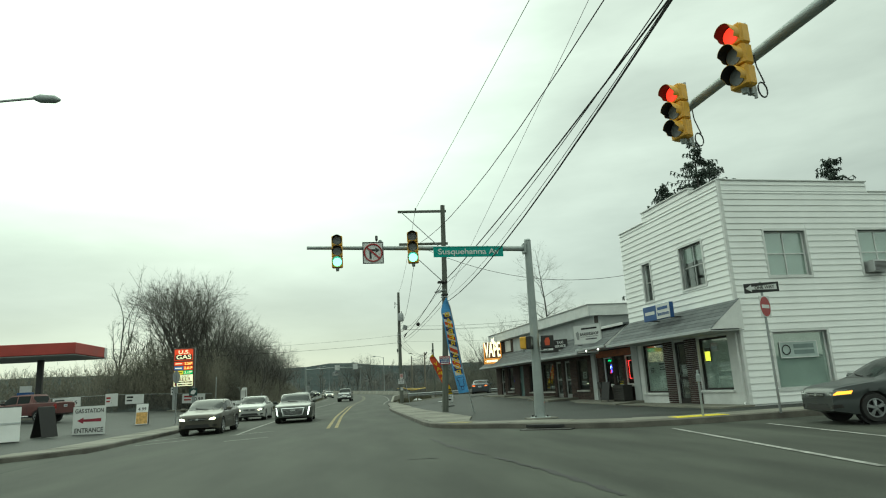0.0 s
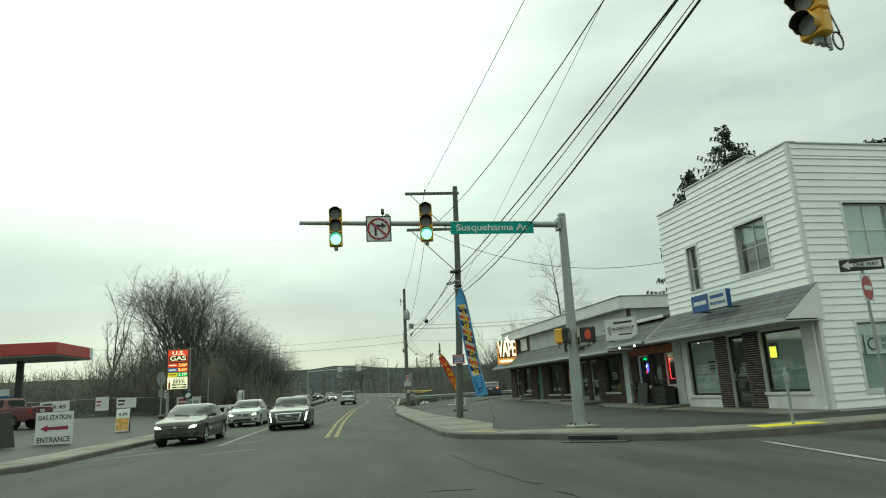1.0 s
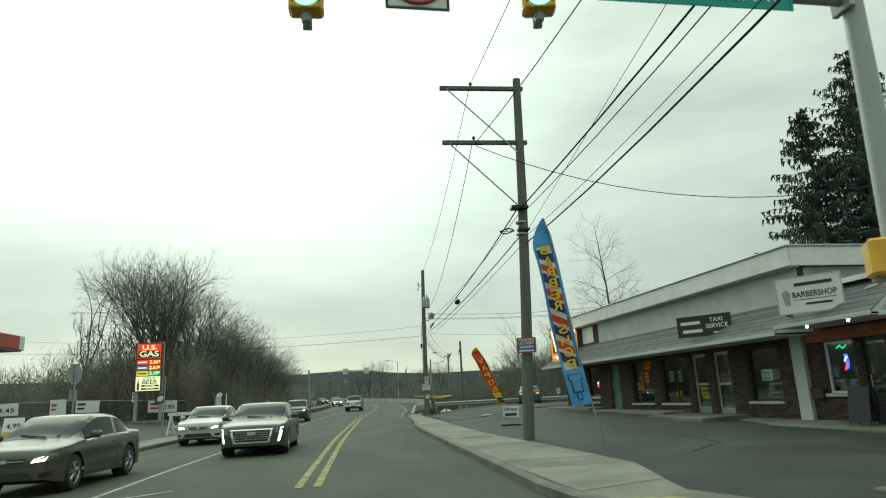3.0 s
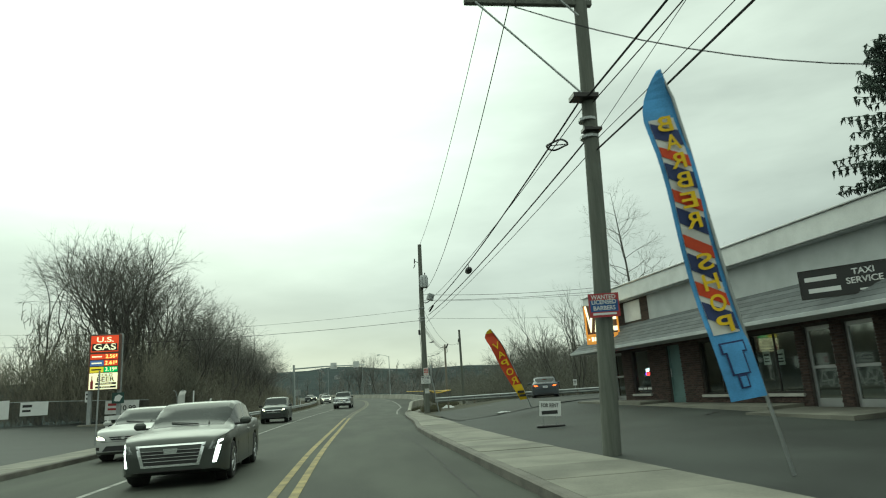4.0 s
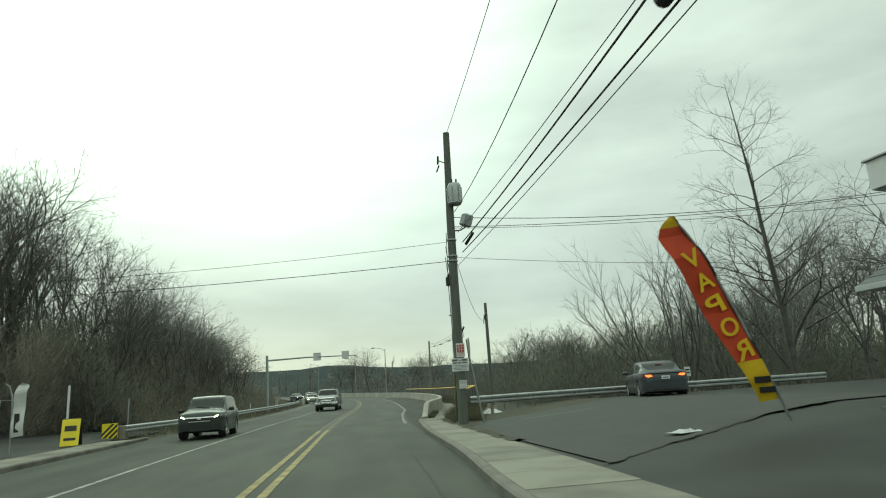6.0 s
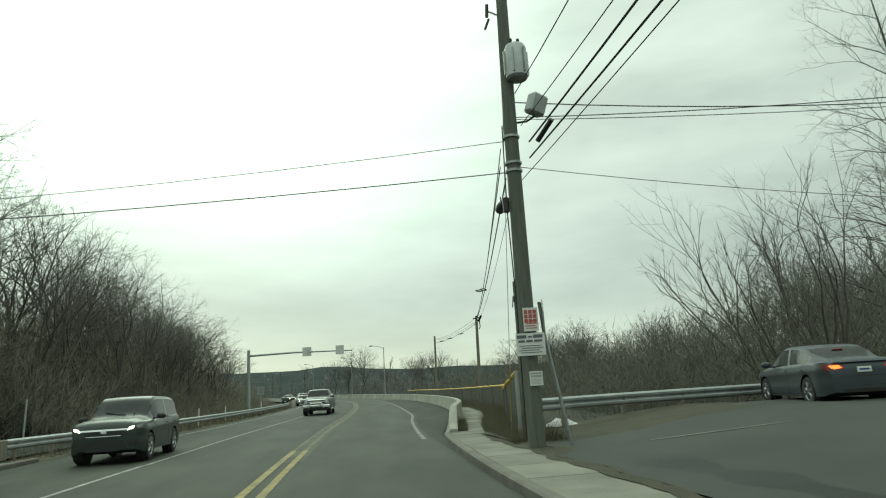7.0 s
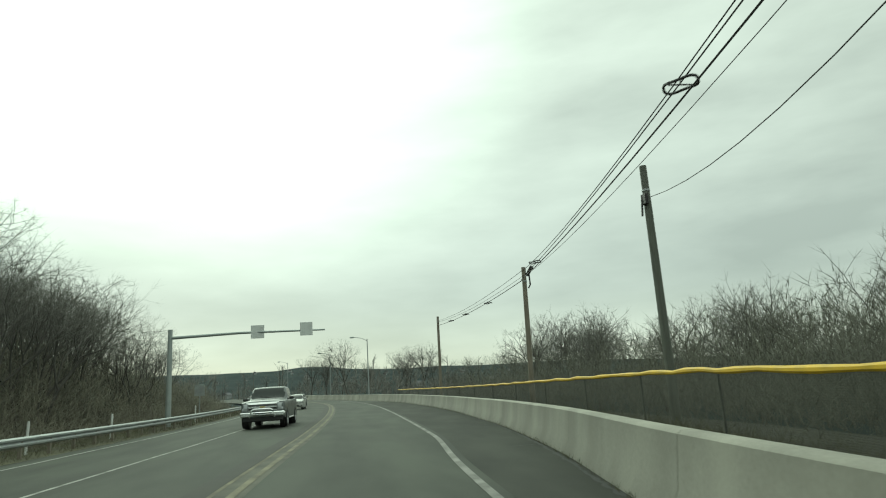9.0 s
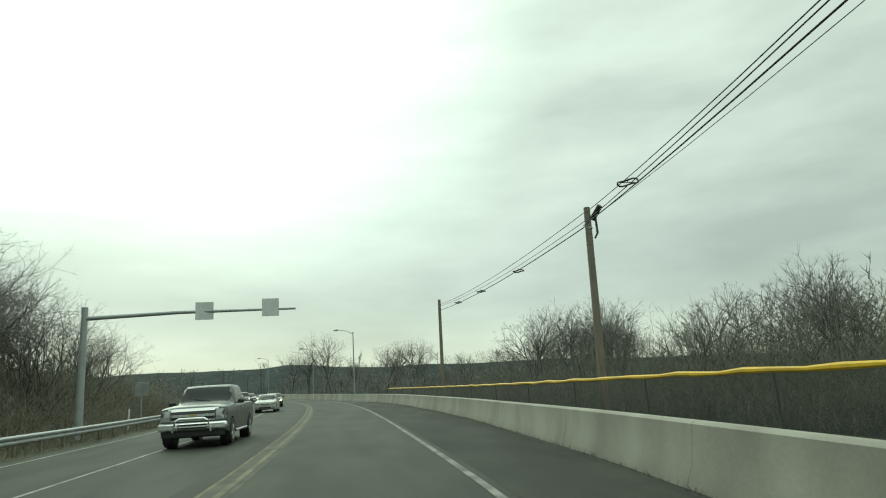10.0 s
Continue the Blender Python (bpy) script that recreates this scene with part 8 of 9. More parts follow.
lettering("ENTRANCE", 0.27, pose(0, -0.02, 0.24), SIGN_BLACK, t, width=1.08)
part("arrow", Shape().prism([(-0.46, 0.66), (-0.22, 0.79), (-0.22, 0.71), (0.46, 0.73), (0.46, 0.59), (-0.22, 0.61), (-0.22, 0.53)], -0.022, -0.016), mat("dark_red_arrow", (0.25, 0.02, 0.04), 0.5), t)
for px in (-0.47, 0.47):
    part("prop", Shape().box(px - 0.03, 0.015, 0.0, px + 0.03, 0.4, 0.05), GALV, t)


def a_board(x, y, w, h, turn, label, face, ink, group="pavement boards"):
    t = thing("pavement_board", label, "sign board", x, y, station_z(x, y) + 0.02, turn, group=group)
    for sgn in (-1, 1):
        part("panel", Shape().box(-w / 2, -0.012, 0, w / 2, 0.012, h, 0.006, pose(0, sgn * 0.32, 0, sgn * 15 , 0, 0)), face if sgn < 0 else BLACK, t)
    part("hinge", Shape().tube([(-w / 2, 0, h * 0.97), (w / 2, 0, h * 0.97)], 0.02, 6), BLACK, t)
    return t


t = a_board(-11.75, 39.4, 0.62, 1.15, 10, "orange and white price board standing by the kerb", SIGN_WHITE, SIGN_BLACK)
part("lower_half", Shape().box(-0.29, -0.016, 0.04, 0.29, -0.0125, 0.68, 0, pose(0, -0.32, 0, -15, 0, 0)), mat("amber_print", (0.55, 0.33, 0.10), 0.6, var=0.4, scale=9), t)
lettering("4.99", 0.24, pose(0, -0.32, 0, -15, 0, 0) @ pose(0, -0.016, 0.86), SIGN_BLACK, t, width=0.42)
t = a_board(-12.4, 25.8, 1.05, 1.25, 25, "large weathered white pavement board by the kerb", SIGN_WHITE, SIGN_BLACK)
part("cross_bar", Shape().box(-0.52, -0.03, 0.62, 0.52, -0.0125, 0.68, 0, pose(0, -0.32, 0, -15, 0, 0)), GALV, t)
t = a_board(-12.2, 28.6, 0.7, 1.2, 60, "dark pavement board seen from its side", BLACK, SIGN_WHITE)
t = a_board(-9.7, 66.5, 0.62, 1.0, 8, "yellow pavement board with dark print", SIGN_YELLOW, SIGN_BLACK)
for r in ((-0.2, 0.55, 0.2, 0.75), (-0.2, 0.2, 0.2, 0.3)):
    part("print_bar", Shape().box(r[0], -0.016, r[1], r[2], -0.0125, r[3], 0, pose(0, -0.32, 0, -15, 0, 0)), SIGN_BLACK, t)
PLASTIC = mat("white_barricade_plastic", (0.62, 0.63, 0.62), 0.5, var=0.1, bump=0.05)
barr = None
for x, y, turn in ((-9.05, 50.2, 78), (-8.95, 52.0, 95), (-8.9, 53.8, 72), (-8.8, 55.4, 88), (-8.75, 56.8, 80)):
    if barr is None:
        barr = thing("barricade", "white A-frame barricade beside the kerb", "barricade", x, y, 0.14, turn, group="barricades")
        for yy in (-0.62, 0.62):
            for sx in (-1, 1):
                part("leg", Shape().box(-0.05, -0.03, 0, 0.05, 0.03, 1.12, 0.008, pose(sx * 0.36, yy, 0, 0, -sx * 19, 0)), PLASTIC, barr)
            part("foot_bar", Shape().box(-0.3, yy - 0.02, 0.16, 0.3, yy + 0.02, 0.22), PLASTIC, barr)
        part("top_rail", Shape().box(-0.03, -0.8, 0.94, 0.03, 0.8, 1.1, 0.01), PLASTIC, barr)
        part("low_rail", Shape().box(0.2, -0.7, 0.32, 0.25, 0.7, 0.46, 0.01), PLASTIC, barr)
    else:
        copy_thing(barr, pose(x, y, 0.14, 0, 0, turn))
t = thing("feather_flag", "small white feather flag on the verge", "feather flag", -10.3, 63.2, 0.15, 0)
wpts = feather(t, [(0, 0, 0), (0, 0, 0.6), (0, 0, 1.3), (-0.03, 0, 1.9), (-0.12, 0, 2.2), (-0.28, 0, 2.3)], None, None)
for a, b, m in ((0.18, 0.5, WHITE_CLOTH), (0.5, 1.0, WHITE_CLOTH)):
    ribbon(t, "cloth_panel", [Vector((-p.x, p.y, p.z)) for p in wpts], a, b, 0.0, -1.0, m, lambda q: 0.4 * (1.0 if q < 0.75 else max(0.05, (1 - q) / 0.25)))
bars([(0.1, 0.7, 0.26, 1.3)], SIGN_BLACK, t, y=-0.05)
t = thing("stop_sign", "stop sign seen from behind on a steel post", "road sign", -10.04, 39.7, 0.14, 72)
part("post", Shape().box(-0.03, -0.02, 0, 0.03, 0.02, 3.0, 0.004), GALV, t)
part("plate", Shape().prism([(0.38 * math.cos(math.radians(22.5 + 45 * k)), 2.64 + 0.38 * math.sin(math.radians(22.5 + 45 * k))) for k in range(8)], 0.022, 0.03), GALV, t, "bare grey back of the plate")
part("lower_plate", Shape().box(-0.2, 0.022, 1.72, 0.2, 0.03, 2.1, 0.004), GALV, t)
part("plinth", Shape().box(-1.5, -0.15, -0.3, 1.5, 0.75, 0.1, 0.03), CONCRETE, gas, "low concrete plinth")


# ---- trees, brushwood, grass ----
def stick_mesh(name, segs, material, sides=3):
    """Many tapered sticks in one mesh: rows of x0 y0 z0 x1 y1 z1 r0 r1; r1 = 0 ends in a point."""
    a = np.asarray(segs, dtype=float)
    p0, p1, r0, r1 = a[:, 0:3], a[:, 3:6], a[:, 6:7], a[:, 7:8]
    d = p1 - p0
    d /= np.linalg.norm(d, axis=1, keepdims=True) + 1e-9
    ref = np.where(np.abs(d[:, 2:3]) < 0.9, np.array([[0, 0, 1.0]]), np.array([[1.0, 0, 0]]))
    u = np.cross(d, ref)
    u /= np.linalg.norm(u, axis=1, keepdims=True)
    w = np.cross(u, d)
    verts, idx, sizes, base = [], [], [], 0
    for sharp in (False, True):
        pick = (r1[:, 0] <= 0) == sharp
        n = int(pick.sum())
        if not n:
            continue
        rings = []
        for k in range(sides):
            t = 2 * math.pi * k / sides
            rings.append((p0 + (u * math.cos(t) + w * math.sin(t)) * r0)[pick])
        if sharp:
            rings.append(p1[pick])
            face, per = np.array([[k, (k + 1) % sides, sides] for k in range(sides)]), sides + 1
        else:
            for k in range(sides):
                t = 2 * math.pi * k / sides
                rings.append((p1 + (u * math.cos(t) + w * math.sin(t)) * r1)[pick])
            face, per = np.array([[k, (k + 1) % sides, sides + (k + 1) % sides, sides + k] for k in range(sides)]), 2 * sides
        verts.append(np.stack(rings, axis=1).reshape(-1, 3))
        idx.append((base + (np.arange(n) * per)[:, None, None] + face[None]).reshape(-1))
        sizes.append(np.full(n * sides, face.shape[1]))
        base += n * per
    v, f, size = np.concatenate(verts), np.concatenate(idx), np.concatenate(sizes)
    me = bpy.data.meshes.new(name)
    me.vertices.add(len(v))
    me.vertices.foreach_set("co", v.ravel())
    me.loops.add(len(f))
    me.loops.foreach_set("vertex_index", f.astype(np.int32))
    me.polygons.add(len(size))
    me.polygons.foreach_set("loop_start", np.concatenate([[0], np.cumsum(size)[:-1]]).astype(np.int32))
    me.update(calc_edges=True)
    me.validate()
    me.materials.append(material)
    return me


def grow(seed, height, stems=1, fan=0.0, lean=0.0, bole=0.28, levels=6, kids=(3, 3, 2, 3, 3, 3), spread=0.5, shrink=0.74, lift=0.10, r0=None, leader=0):
    """A bare tree: limbs forking again and again into fine twigs; trunk and limbs in one list, twigs in another."""
    rnd = random.Random(seed)
    r0 = r0 or height * 0.013
    trunk, crown = [], []

    def turn(d, angle, around):
        ref = Vector((0, 0, 1)) if abs(d.z) < 0.95 else Vector((1, 0, 0))
        u = d.cross(ref).normalized()
        w = u.cross(d)
        return (d * math.cos(angle) + (u * math.cos(around) + w * math.sin(around)) * math.sin(angle)).normalized()

    def branch(p, d, length, r, level):
        out = trunk if level < 3 else crown
        last = level >= levels
        n = 1 if level >= levels - 1 else 4 if level < 2 else 3 if level < 3 else 2
        pts = [p]
        for i in range(n):
            d = (d + Vector((rnd.uniform(-1, 1), rnd.uniform(-1, 1), rnd.uniform(-1, 1))) * (0.10 + 0.065 * level) + Vector((0, 0, lift * (0.7 if level < 2 else 0.35)))).normalized()
            q = p + d * (length / n)
            ra, rb = r * (1 - 0.34 * i / n), r * (1 - 0.34 * (i + 1) / n)
            out.append((*p, *q, ra, 0.0 if last else rb))
            p = q
            pts.append(p)
        if last:
            return
        k = kids[min(level, len(kids) - 1)]
        a0 = rnd.uniform(0, 6.28)
        for i in range(k):
            ang = rnd.uniform(0.3, 1.0) * (spread + 0.07 * level) * (0.45 if i == 0 else 1.15)
            base = p if i < 2 or n == 1 else pts[-2].lerp(pts[-1], rnd.uniform(0.0, 0.8))
            branch(base, turn(d, ang, a0 + 6.28 * i / k + rnd.uniform(-0.5, 0.5)), length * shrink * rnd.uniform(0.7, 1.15), r * (0.65 if i == 0 else 0.54), level + 1)

    if leader:
        p, d, pts = Vector((0, 0, -0.4)), Vector((0, 0, 1)), []
        for i in range(12):
            d = (d + Vector((rnd.uniform(-0.06, 0.06), rnd.uniform(-0.06, 0.06), 0.05))).normalized()
            q = p + d * height / 12
            trunk.append((*p, *q, r0 * (1 - 0.95 * i / 12), r0 * (1 - 0.95 * (i + 1) / 12)))
            pts.append((p, q))
            p = q
        for i in range(leader):
            f = 0.22 + 0.76 * (i + rnd.random()) / leader
            a, b = pts[min(11, int(f * 12))]
            ang = 2.4 * i + rnd.uniform(-0.4, 0.4)
            out = Vector((math.cos(ang), math.sin(ang), rnd.uniform(0.35, 0.9))).normalized()
            branch(a.lerp(b, rnd.random()), out, height * 0.115 * (1.25 - 0.85 * f) * rnd.uniform(0.8, 1.2), r0 * 0.26 * (1.15 - f), 2)
    for s in range(0 if leader else stems):
        ang0 = 2 * math.pi * (s + rnd.random()) / stems
        d0 = Vector((lean + fan * math.cos(ang0), fan * math.sin(ang0), 1)).normalized()
        branch(Vector((0.25 * fan * math.cos(ang0), 0.25 * fan * math.sin(ang0), -0.4)), d0, height * bole * (1 if s == 0 else rnd.uniform(0.75, 1.0)), r0 if stems == 1 else r0 * rnd.uniform(0.6, 0.85), 0)
    top = max(max(q[2], q[5]) for q in crown)
    k = height / top
    return [tuple(v * k for v in q[:6]) + q[6:] for q in trunk], [tuple(v * k for v in q[:6]) + q[6:] for q in crown]


KINDS = []
for i, kw in enumerate((dict(height=14, bole=0.26, kids=(4, 4, 3, 3, 3, 5), spread=0.54, lift=0.12), dict(height=12, stems=3, fan=0.16, bole=0.25, kids=(3, 3, 3, 3, 3, 5), spread=0.56, lift=0.12, r0=0.17),
                        dict(height=15, leader=38, kids=(3, 3, 3, 3, 3, 3), spread=0.55, lift=0.12, r0=0.17), dict(height=9, stems=3, fan=0.26, bole=0.24, kids=(3, 3, 3, 3, 3, 4), spread=0.74, lift=0.08, r0=0.14),
                        dict(height=10, stems=8, fan=0.5, lean=-0.25, bole=0.30, levels=5, kids=(2, 2, 3, 3, 3), spread=0.36, lift=0.14, r0=0.105),
                        dict(height=10, stems=2, fan=0.14, bole=0.32, levels=5, kids=(4, 4, 4, 4, 5), spread=0.66, lift=0.12, r0=0.16), dict(height=10, bole=0.30, levels=6, kids=(4, 3, 3, 3, 3, 5), spread=0.62, lift=0.09, r0=0.15),
                        dict(height=15, bole=0.42, levels=5, kids=(3, 2, 2, 3, 3), spread=0.5, r0=0.15))):
    tr, cr = grow(100 + i, **kw)
    KINDS.append((kw["height"], stick_mesh("trunk", tr, BARK, 5), stick_mesh("crown", cr, TWIG, 3)))


def bare_tree(x, y, z, h, kind, turn, label="bare winter tree with fine dark twigs", group="bare trees"):
    h0, tm, cm = KINDS[kind]
    t = new("bare_tree")
    tagged(t, label, "tree", group)
    t.matrix_basis = pose(x, y, z, 0, 0, turn) @ Matrix.Scale(h / h0, 4)
    for nm, me in (("trunk", tm), ("crown", cm)):
        ob = new(nm, me)
        ob.parent = t
    return t


def low(x, y):
    return land(x, y) - 0.1


# beside the filling station and along the road on its far side
LEFT_TREES = [(-18.4, 77.5, 16.2, 0, 10), (-19.6, 79.5, 15.6, 1, 80), (-18.4, 79, 16.3, 1, 150), (-16.6, 80, 13.5, 1, 220), (-14.2, 84, 11.8, 3, 300), (-20.6, 86, 16.5, 1, 120), (-12.6, 87, 10.0, 3, 20), (-17.5, 88, 14.0, 0, 200),
              (-12.2, 93, 9.5, 3, 90), (-15, 96, 12.0, 1, 170), (-11.8, 101, 8.6, 3, 250), (-19, 100, 14.0, 1, 15), (-13.6, 107, 9.8, 1, 60), (-12.0, 116, 7.6, 3, 140), (-16.5, 113, 11.0, 0, 230), (-13.6, 126, 7.6, 3, 310), (-19, 122, 11.0, 1, 33), (-15, 138, 7.0, 3, 100),
              (-15.5, 104, 11.0, 0, 44), (-17.5, 108.5, 11.5, 1, 88), (-14.3, 111.5, 9.5, 3, 180), (-20, 106, 13, 0, 270), (-13.0, 97.5, 9.0, 3, 12), (-12.6, 104.5, 8.5, 1, 210), (-14.8, 115, 9.5, 1, 330), (-18.5, 112, 12, 1, 55), (-16.5, 118, 10.5, 1, 140), (-13.5, 121.5, 8.6, 3, 70), (-18.5, 128, 10.5, 0, 290), (-14.5, 132, 8.0, 3, 20), (-22, 110, 12.5, 1, 99)]
for x, y, h, k, turn in LEFT_TREES:
    bare_tree(x, y, low(x, y), h * 1.04, k, turn)
bare_tree(-31.2, 93.7, low(-31.2, 93.7), 20.5, 7, 45, "tall thin bare tree standing apart from the wood")
bare_tree(-31.0, 92.5, low(-31.0, 92.5), 10.5, 7, 205, "short bare tree with a broken crown")
RIGHT_TREES = [(21.5, 67.6, 18.0, 2, 30), (22.8, 70, 12.0, 6, 100), (16.1, 68.8, 11.0, 4, 0), (20.4, 71.5, 10.0, 4, 30), (25, 67, 10.0, 1, 20), (29, 70, 10.5, 0, 210), (22, 58, 9.0, 3, 0), (25, 50, 8.5, 1, 77), (21.5, 54, 8.5, 5, 120), (28, 56, 9.5, 0, 80), (30, 40, 9.0, 3, 180),
               (24, 78, 8.5, 5, 40), (30, 82, 8.5, 3, 300), (35, 88, 9.0, 6, 70), (40, 95, 10.5, 5, 160), (44, 100, 11.0, 6, 10), (37, 102, 9.5, 5, 222), (32, 110, 8.0, 5, 50), (36, 118, 8.0, 6, 130), (33, 126, 7.5, 5, 260), (29, 132, 7.5, 5, 340),
               (45, 172, 14.0, 5, 15), (40, 168, 13.0, 5, 80), (37, 176, 13.0, 6, 140), (49, 176, 13.5, 5, 190), (34, 168, 11.5, 5, 250), (43, 164, 12.5, 5, 300), (48, 110, 10.5, 6, 12), (52, 104, 11.0, 5, 99), (56, 112, 10.5, 6, 45), (42, 122, 9.0, 5, 200), (40, 134, 9.0, 6, 80)]
for x, y, h, k, turn in RIGHT_TREES:
    bare_tree(x, y, low(x, y), h * (1.0 if y < 76 else 1.4 if y < 150 else 1.22), k, turn)
for i in range(24):
    x, y = -6 + 3.0 * i + random.uniform(-2, 2), 200 + random.uniform(-12, 25)
    bare_tree(x + 4, y, low(x, y), random.uniform(8, 13.5), random.choice((5, 6, 6)), random.uniform(0, 360), "bare winter tree beyond the bend", "far trees")


def spruce(x, y, z, h, seed):
    """A spruce: whorls of drooping boughs hung with short needle sprays."""
    rnd = random.Random(seed)
    t = thing("spruce_tree", "tall dark green spruce behind the white house", "tree", x, y, z, rnd.uniform(0, 360), group="spruce trees")
    part("trunk", Shape().tube([(0, 0, -0.3), (0, 0, h * 0.5), (0, 0, h * 0.99)], [h * 0.018, h * 0.011, 0.02], 8), BARK, t)
    seg = []
    zz = h * 0.3
    while zz < h * 0.985:
        q = zz / h
        ln = max(0.3, h * 0.30 * (1 - q) ** 0.7)
        for _ in range(8 if q < 0.85 else 6):
            a = rnd.uniform(0, 2 * math.pi)
            l2 = ln * rnd.choice((0.5, 0.7, 0.85, 1.0, 1.2))
            z1 = zz + rnd.uniform(-0.02, 0.02) * h
            droop = rnd.uniform(0.05, 0.4)
            out = Vector((math.cos(a), math.sin(a), 0))
            prev = Vector((0, 0, z1))
            n = max(3, int(l2 / 0.28))
            for i in range(n):
                f = (i + 1) / n
                p = out * l2 * f + Vector((0, 0, z1 + l2 * (0.22 * f - droop * f * f + 0.15 * f**3) + rnd.uniform(-0.04, 0.04)))
                seg.append((*prev, *p, 0.02, 0.014))
                sidev = out.cross(Vector((0, 0, 1)))
                for s in (-1, 1, -0.6, 0.6):
                    tip = p + sidev * s * rnd.uniform(0.15, 0.5) * (1.1 - 0.6 * f) + out * rnd.uniform(0.05, 0.25) + Vector((0, 0, rnd.uniform(-0.3, 0.05)))
                    seg.append((*p, *tip, 0.045, 0.0))
                    mid = p.lerp(tip, 0.55)
                    seg.append((*mid, *(mid + Vector((rnd.uniform(-0.12, 0.12), rnd.uniform(-0.12, 0.12), -rnd.uniform(0.12, 0.34)))), 0.045, 0.0))
                prev = p
        zz += h * 0.021
    ob = new("crown", stick_mesh("crown", seg, NEEDLE, 3))
    ob.parent = t


spruce(26.8, 44.7, 0.2, 18.9, 5)
spruce(29.2, 47.0, 0.2, 18.3, 6)
spruce(24.6, 45.8, 0.2, 15.8, 8)
spruce(33.5, 39.0, 0.2, 15.6, 7)


def brush(name, label, count, place, tall, material, seed, r=0.011):
    """Tangled stems in clumps, each with side twigs, as one mass."""
    rnd = np.random.RandomState(seed)
    x, y, z, h = place(rnd, count)
    base = np.stack([x, y, z], 1)

    def way(n, spread):
        a, lean = rnd.uniform(0, 2 * math.pi, n), np.abs(rnd.normal(0, spread, n))
        d = np.stack([np.cos(a) * lean, np.sin(a) * lean, np.ones(n)], 1)
        return d / np.linalg.norm(d, axis=1, keepdims=True)

    rows = []
    start = base + np.stack([np.zeros(count), np.zeros(count), rnd.uniform(0, 0.75, count) * h], 1)
    ln = rnd.uniform(0.3, 0.6, count) * np.minimum(h, 3.3)
    end = start + way(count, 0.8) * ln[:, None]
    rr = np.full((count, 1), r) * rnd.uniform(0.6, 1.4, (count, 1))
    rows.append(np.concatenate([start, end, rr, rr * 0.0], 1))
    for _ in range(5):
        q = rnd.uniform(0.15, 1.0, (count, 1))
        p = start + (end - start) * q
        e = p + way(count, 1.3) * (ln * rnd.uniform(0.25, 0.55, count))[:, None]
        rows.append(np.concatenate([p, e, rr * 0.7, rr * 0.0], 1))
    ob = new(name, stick_mesh(name, np.concatenate(rows, 0), material, 3))
    return tagged(ob, label, "brushwood", "", "stuff")


def place_left(rnd, n):
    y = 74 + 80 * rnd.uniform(0, 1, n) ** 1.15
    edge = np.array([centre(q) for q in y]) - 10.0
    x = edge - 18 * rnd.uniform(0, 1, n) ** 1.5
    x = np.where(y < 79, np.minimum(x, -14.8), x)
    h = (3.0 + 4.5 * rnd.uniform(0, 1, n)) * np.clip((edge - x) / 5.0, 0.14, 1.15) * np.clip((165 - y) / 65, 0.5, 1)
    return x, y, np.array([low(a, b) for a, b in zip(x, y)]), h


def place_station(rnd, n):
    x = -15 - 75 * rnd.uniform(0, 1, n)
    y = 76 + 9 * rnd.uniform(0, 1, n) + (-15 - x) * 0.08
    return x, y, np.array([low(a, b) for a, b in zip(x, y)]), 4.4 + 1.5 * rnd.uniform(0, 1, n)


def place_right(rnd, n):
    x = 7 + 48 * rnd.uniform(0, 1, n)
    y = 66.5 + 75 * rnd.uniform(0, 1, n) ** 1.6 + np.clip(x - 14, 0, 40) * 0.5
    ok = np.array([lerp(FENCE_R, min(max(b, 63.2), 142)) + 1.2 for b in y])
    x = np.maximum(x, ok + 0.6 + 5 * rnd.uniform(0, 1, n))
    h = (3.0 + 3.0 * rnd.uniform(0, 1, n)) * np.clip((x - ok + 1.0) / 8, 0.14, 1.3)
    return x, y, np.array([low(a, b) for a, b in zip(x, y)]), h


def place_back(rnd, n):
    x = -70 + 170 * rnd.uniform(0, 1, n)
    y = 175 + 60 * rnd.uniform(0, 1, n) + np.abs(x - 10) * 0.25
    c = np.array([centre(min(q, 260)) for q in y])
    x = np.where(np.abs(x - c) < 12, c + np.sign(x - c + 0.01) * (12 + 30 * rnd.uniform(0, 1, n)), x)
    return x, y, np.array([low(a, b) for a, b in zip(x, y)]), 3.0 + 4.0 * rnd.uniform(0, 1, n)


def place_wood(rnd, n):
    y = 78 + 70 * rnd.uniform(0, 1, n) ** 1.3
    edge = np.array([centre(q) for q in y]) - 12.8
    x = edge - 14 * rnd.uniform(0, 1, n)
    h = (6.0 + 6.0 * rnd.uniform(0, 1, n)) * np.clip((edge - x + 2) / 7, 0.35, 1) * np.clip((170 - y) / 75, 0.35, 1)
    return x, y, np.array([low(a, b) for a, b in zip(x, y)]), h


def place_wood_right(rnd, n):
    x = 20 + 45 * rnd.uniform(0, 1, n)
    y = 72 + 75 * rnd.uniform(0, 1, n)
    x = x + (y - 72) * 0.22
    return x, y, np.array([low(a, b) for a, b in zip(x, y)]), (6.0 + 6.5 * rnd.uniform(0, 1, n)) * np.clip((x - 18 - (y - 72) * 0.22) / 8, 0.4, 1)


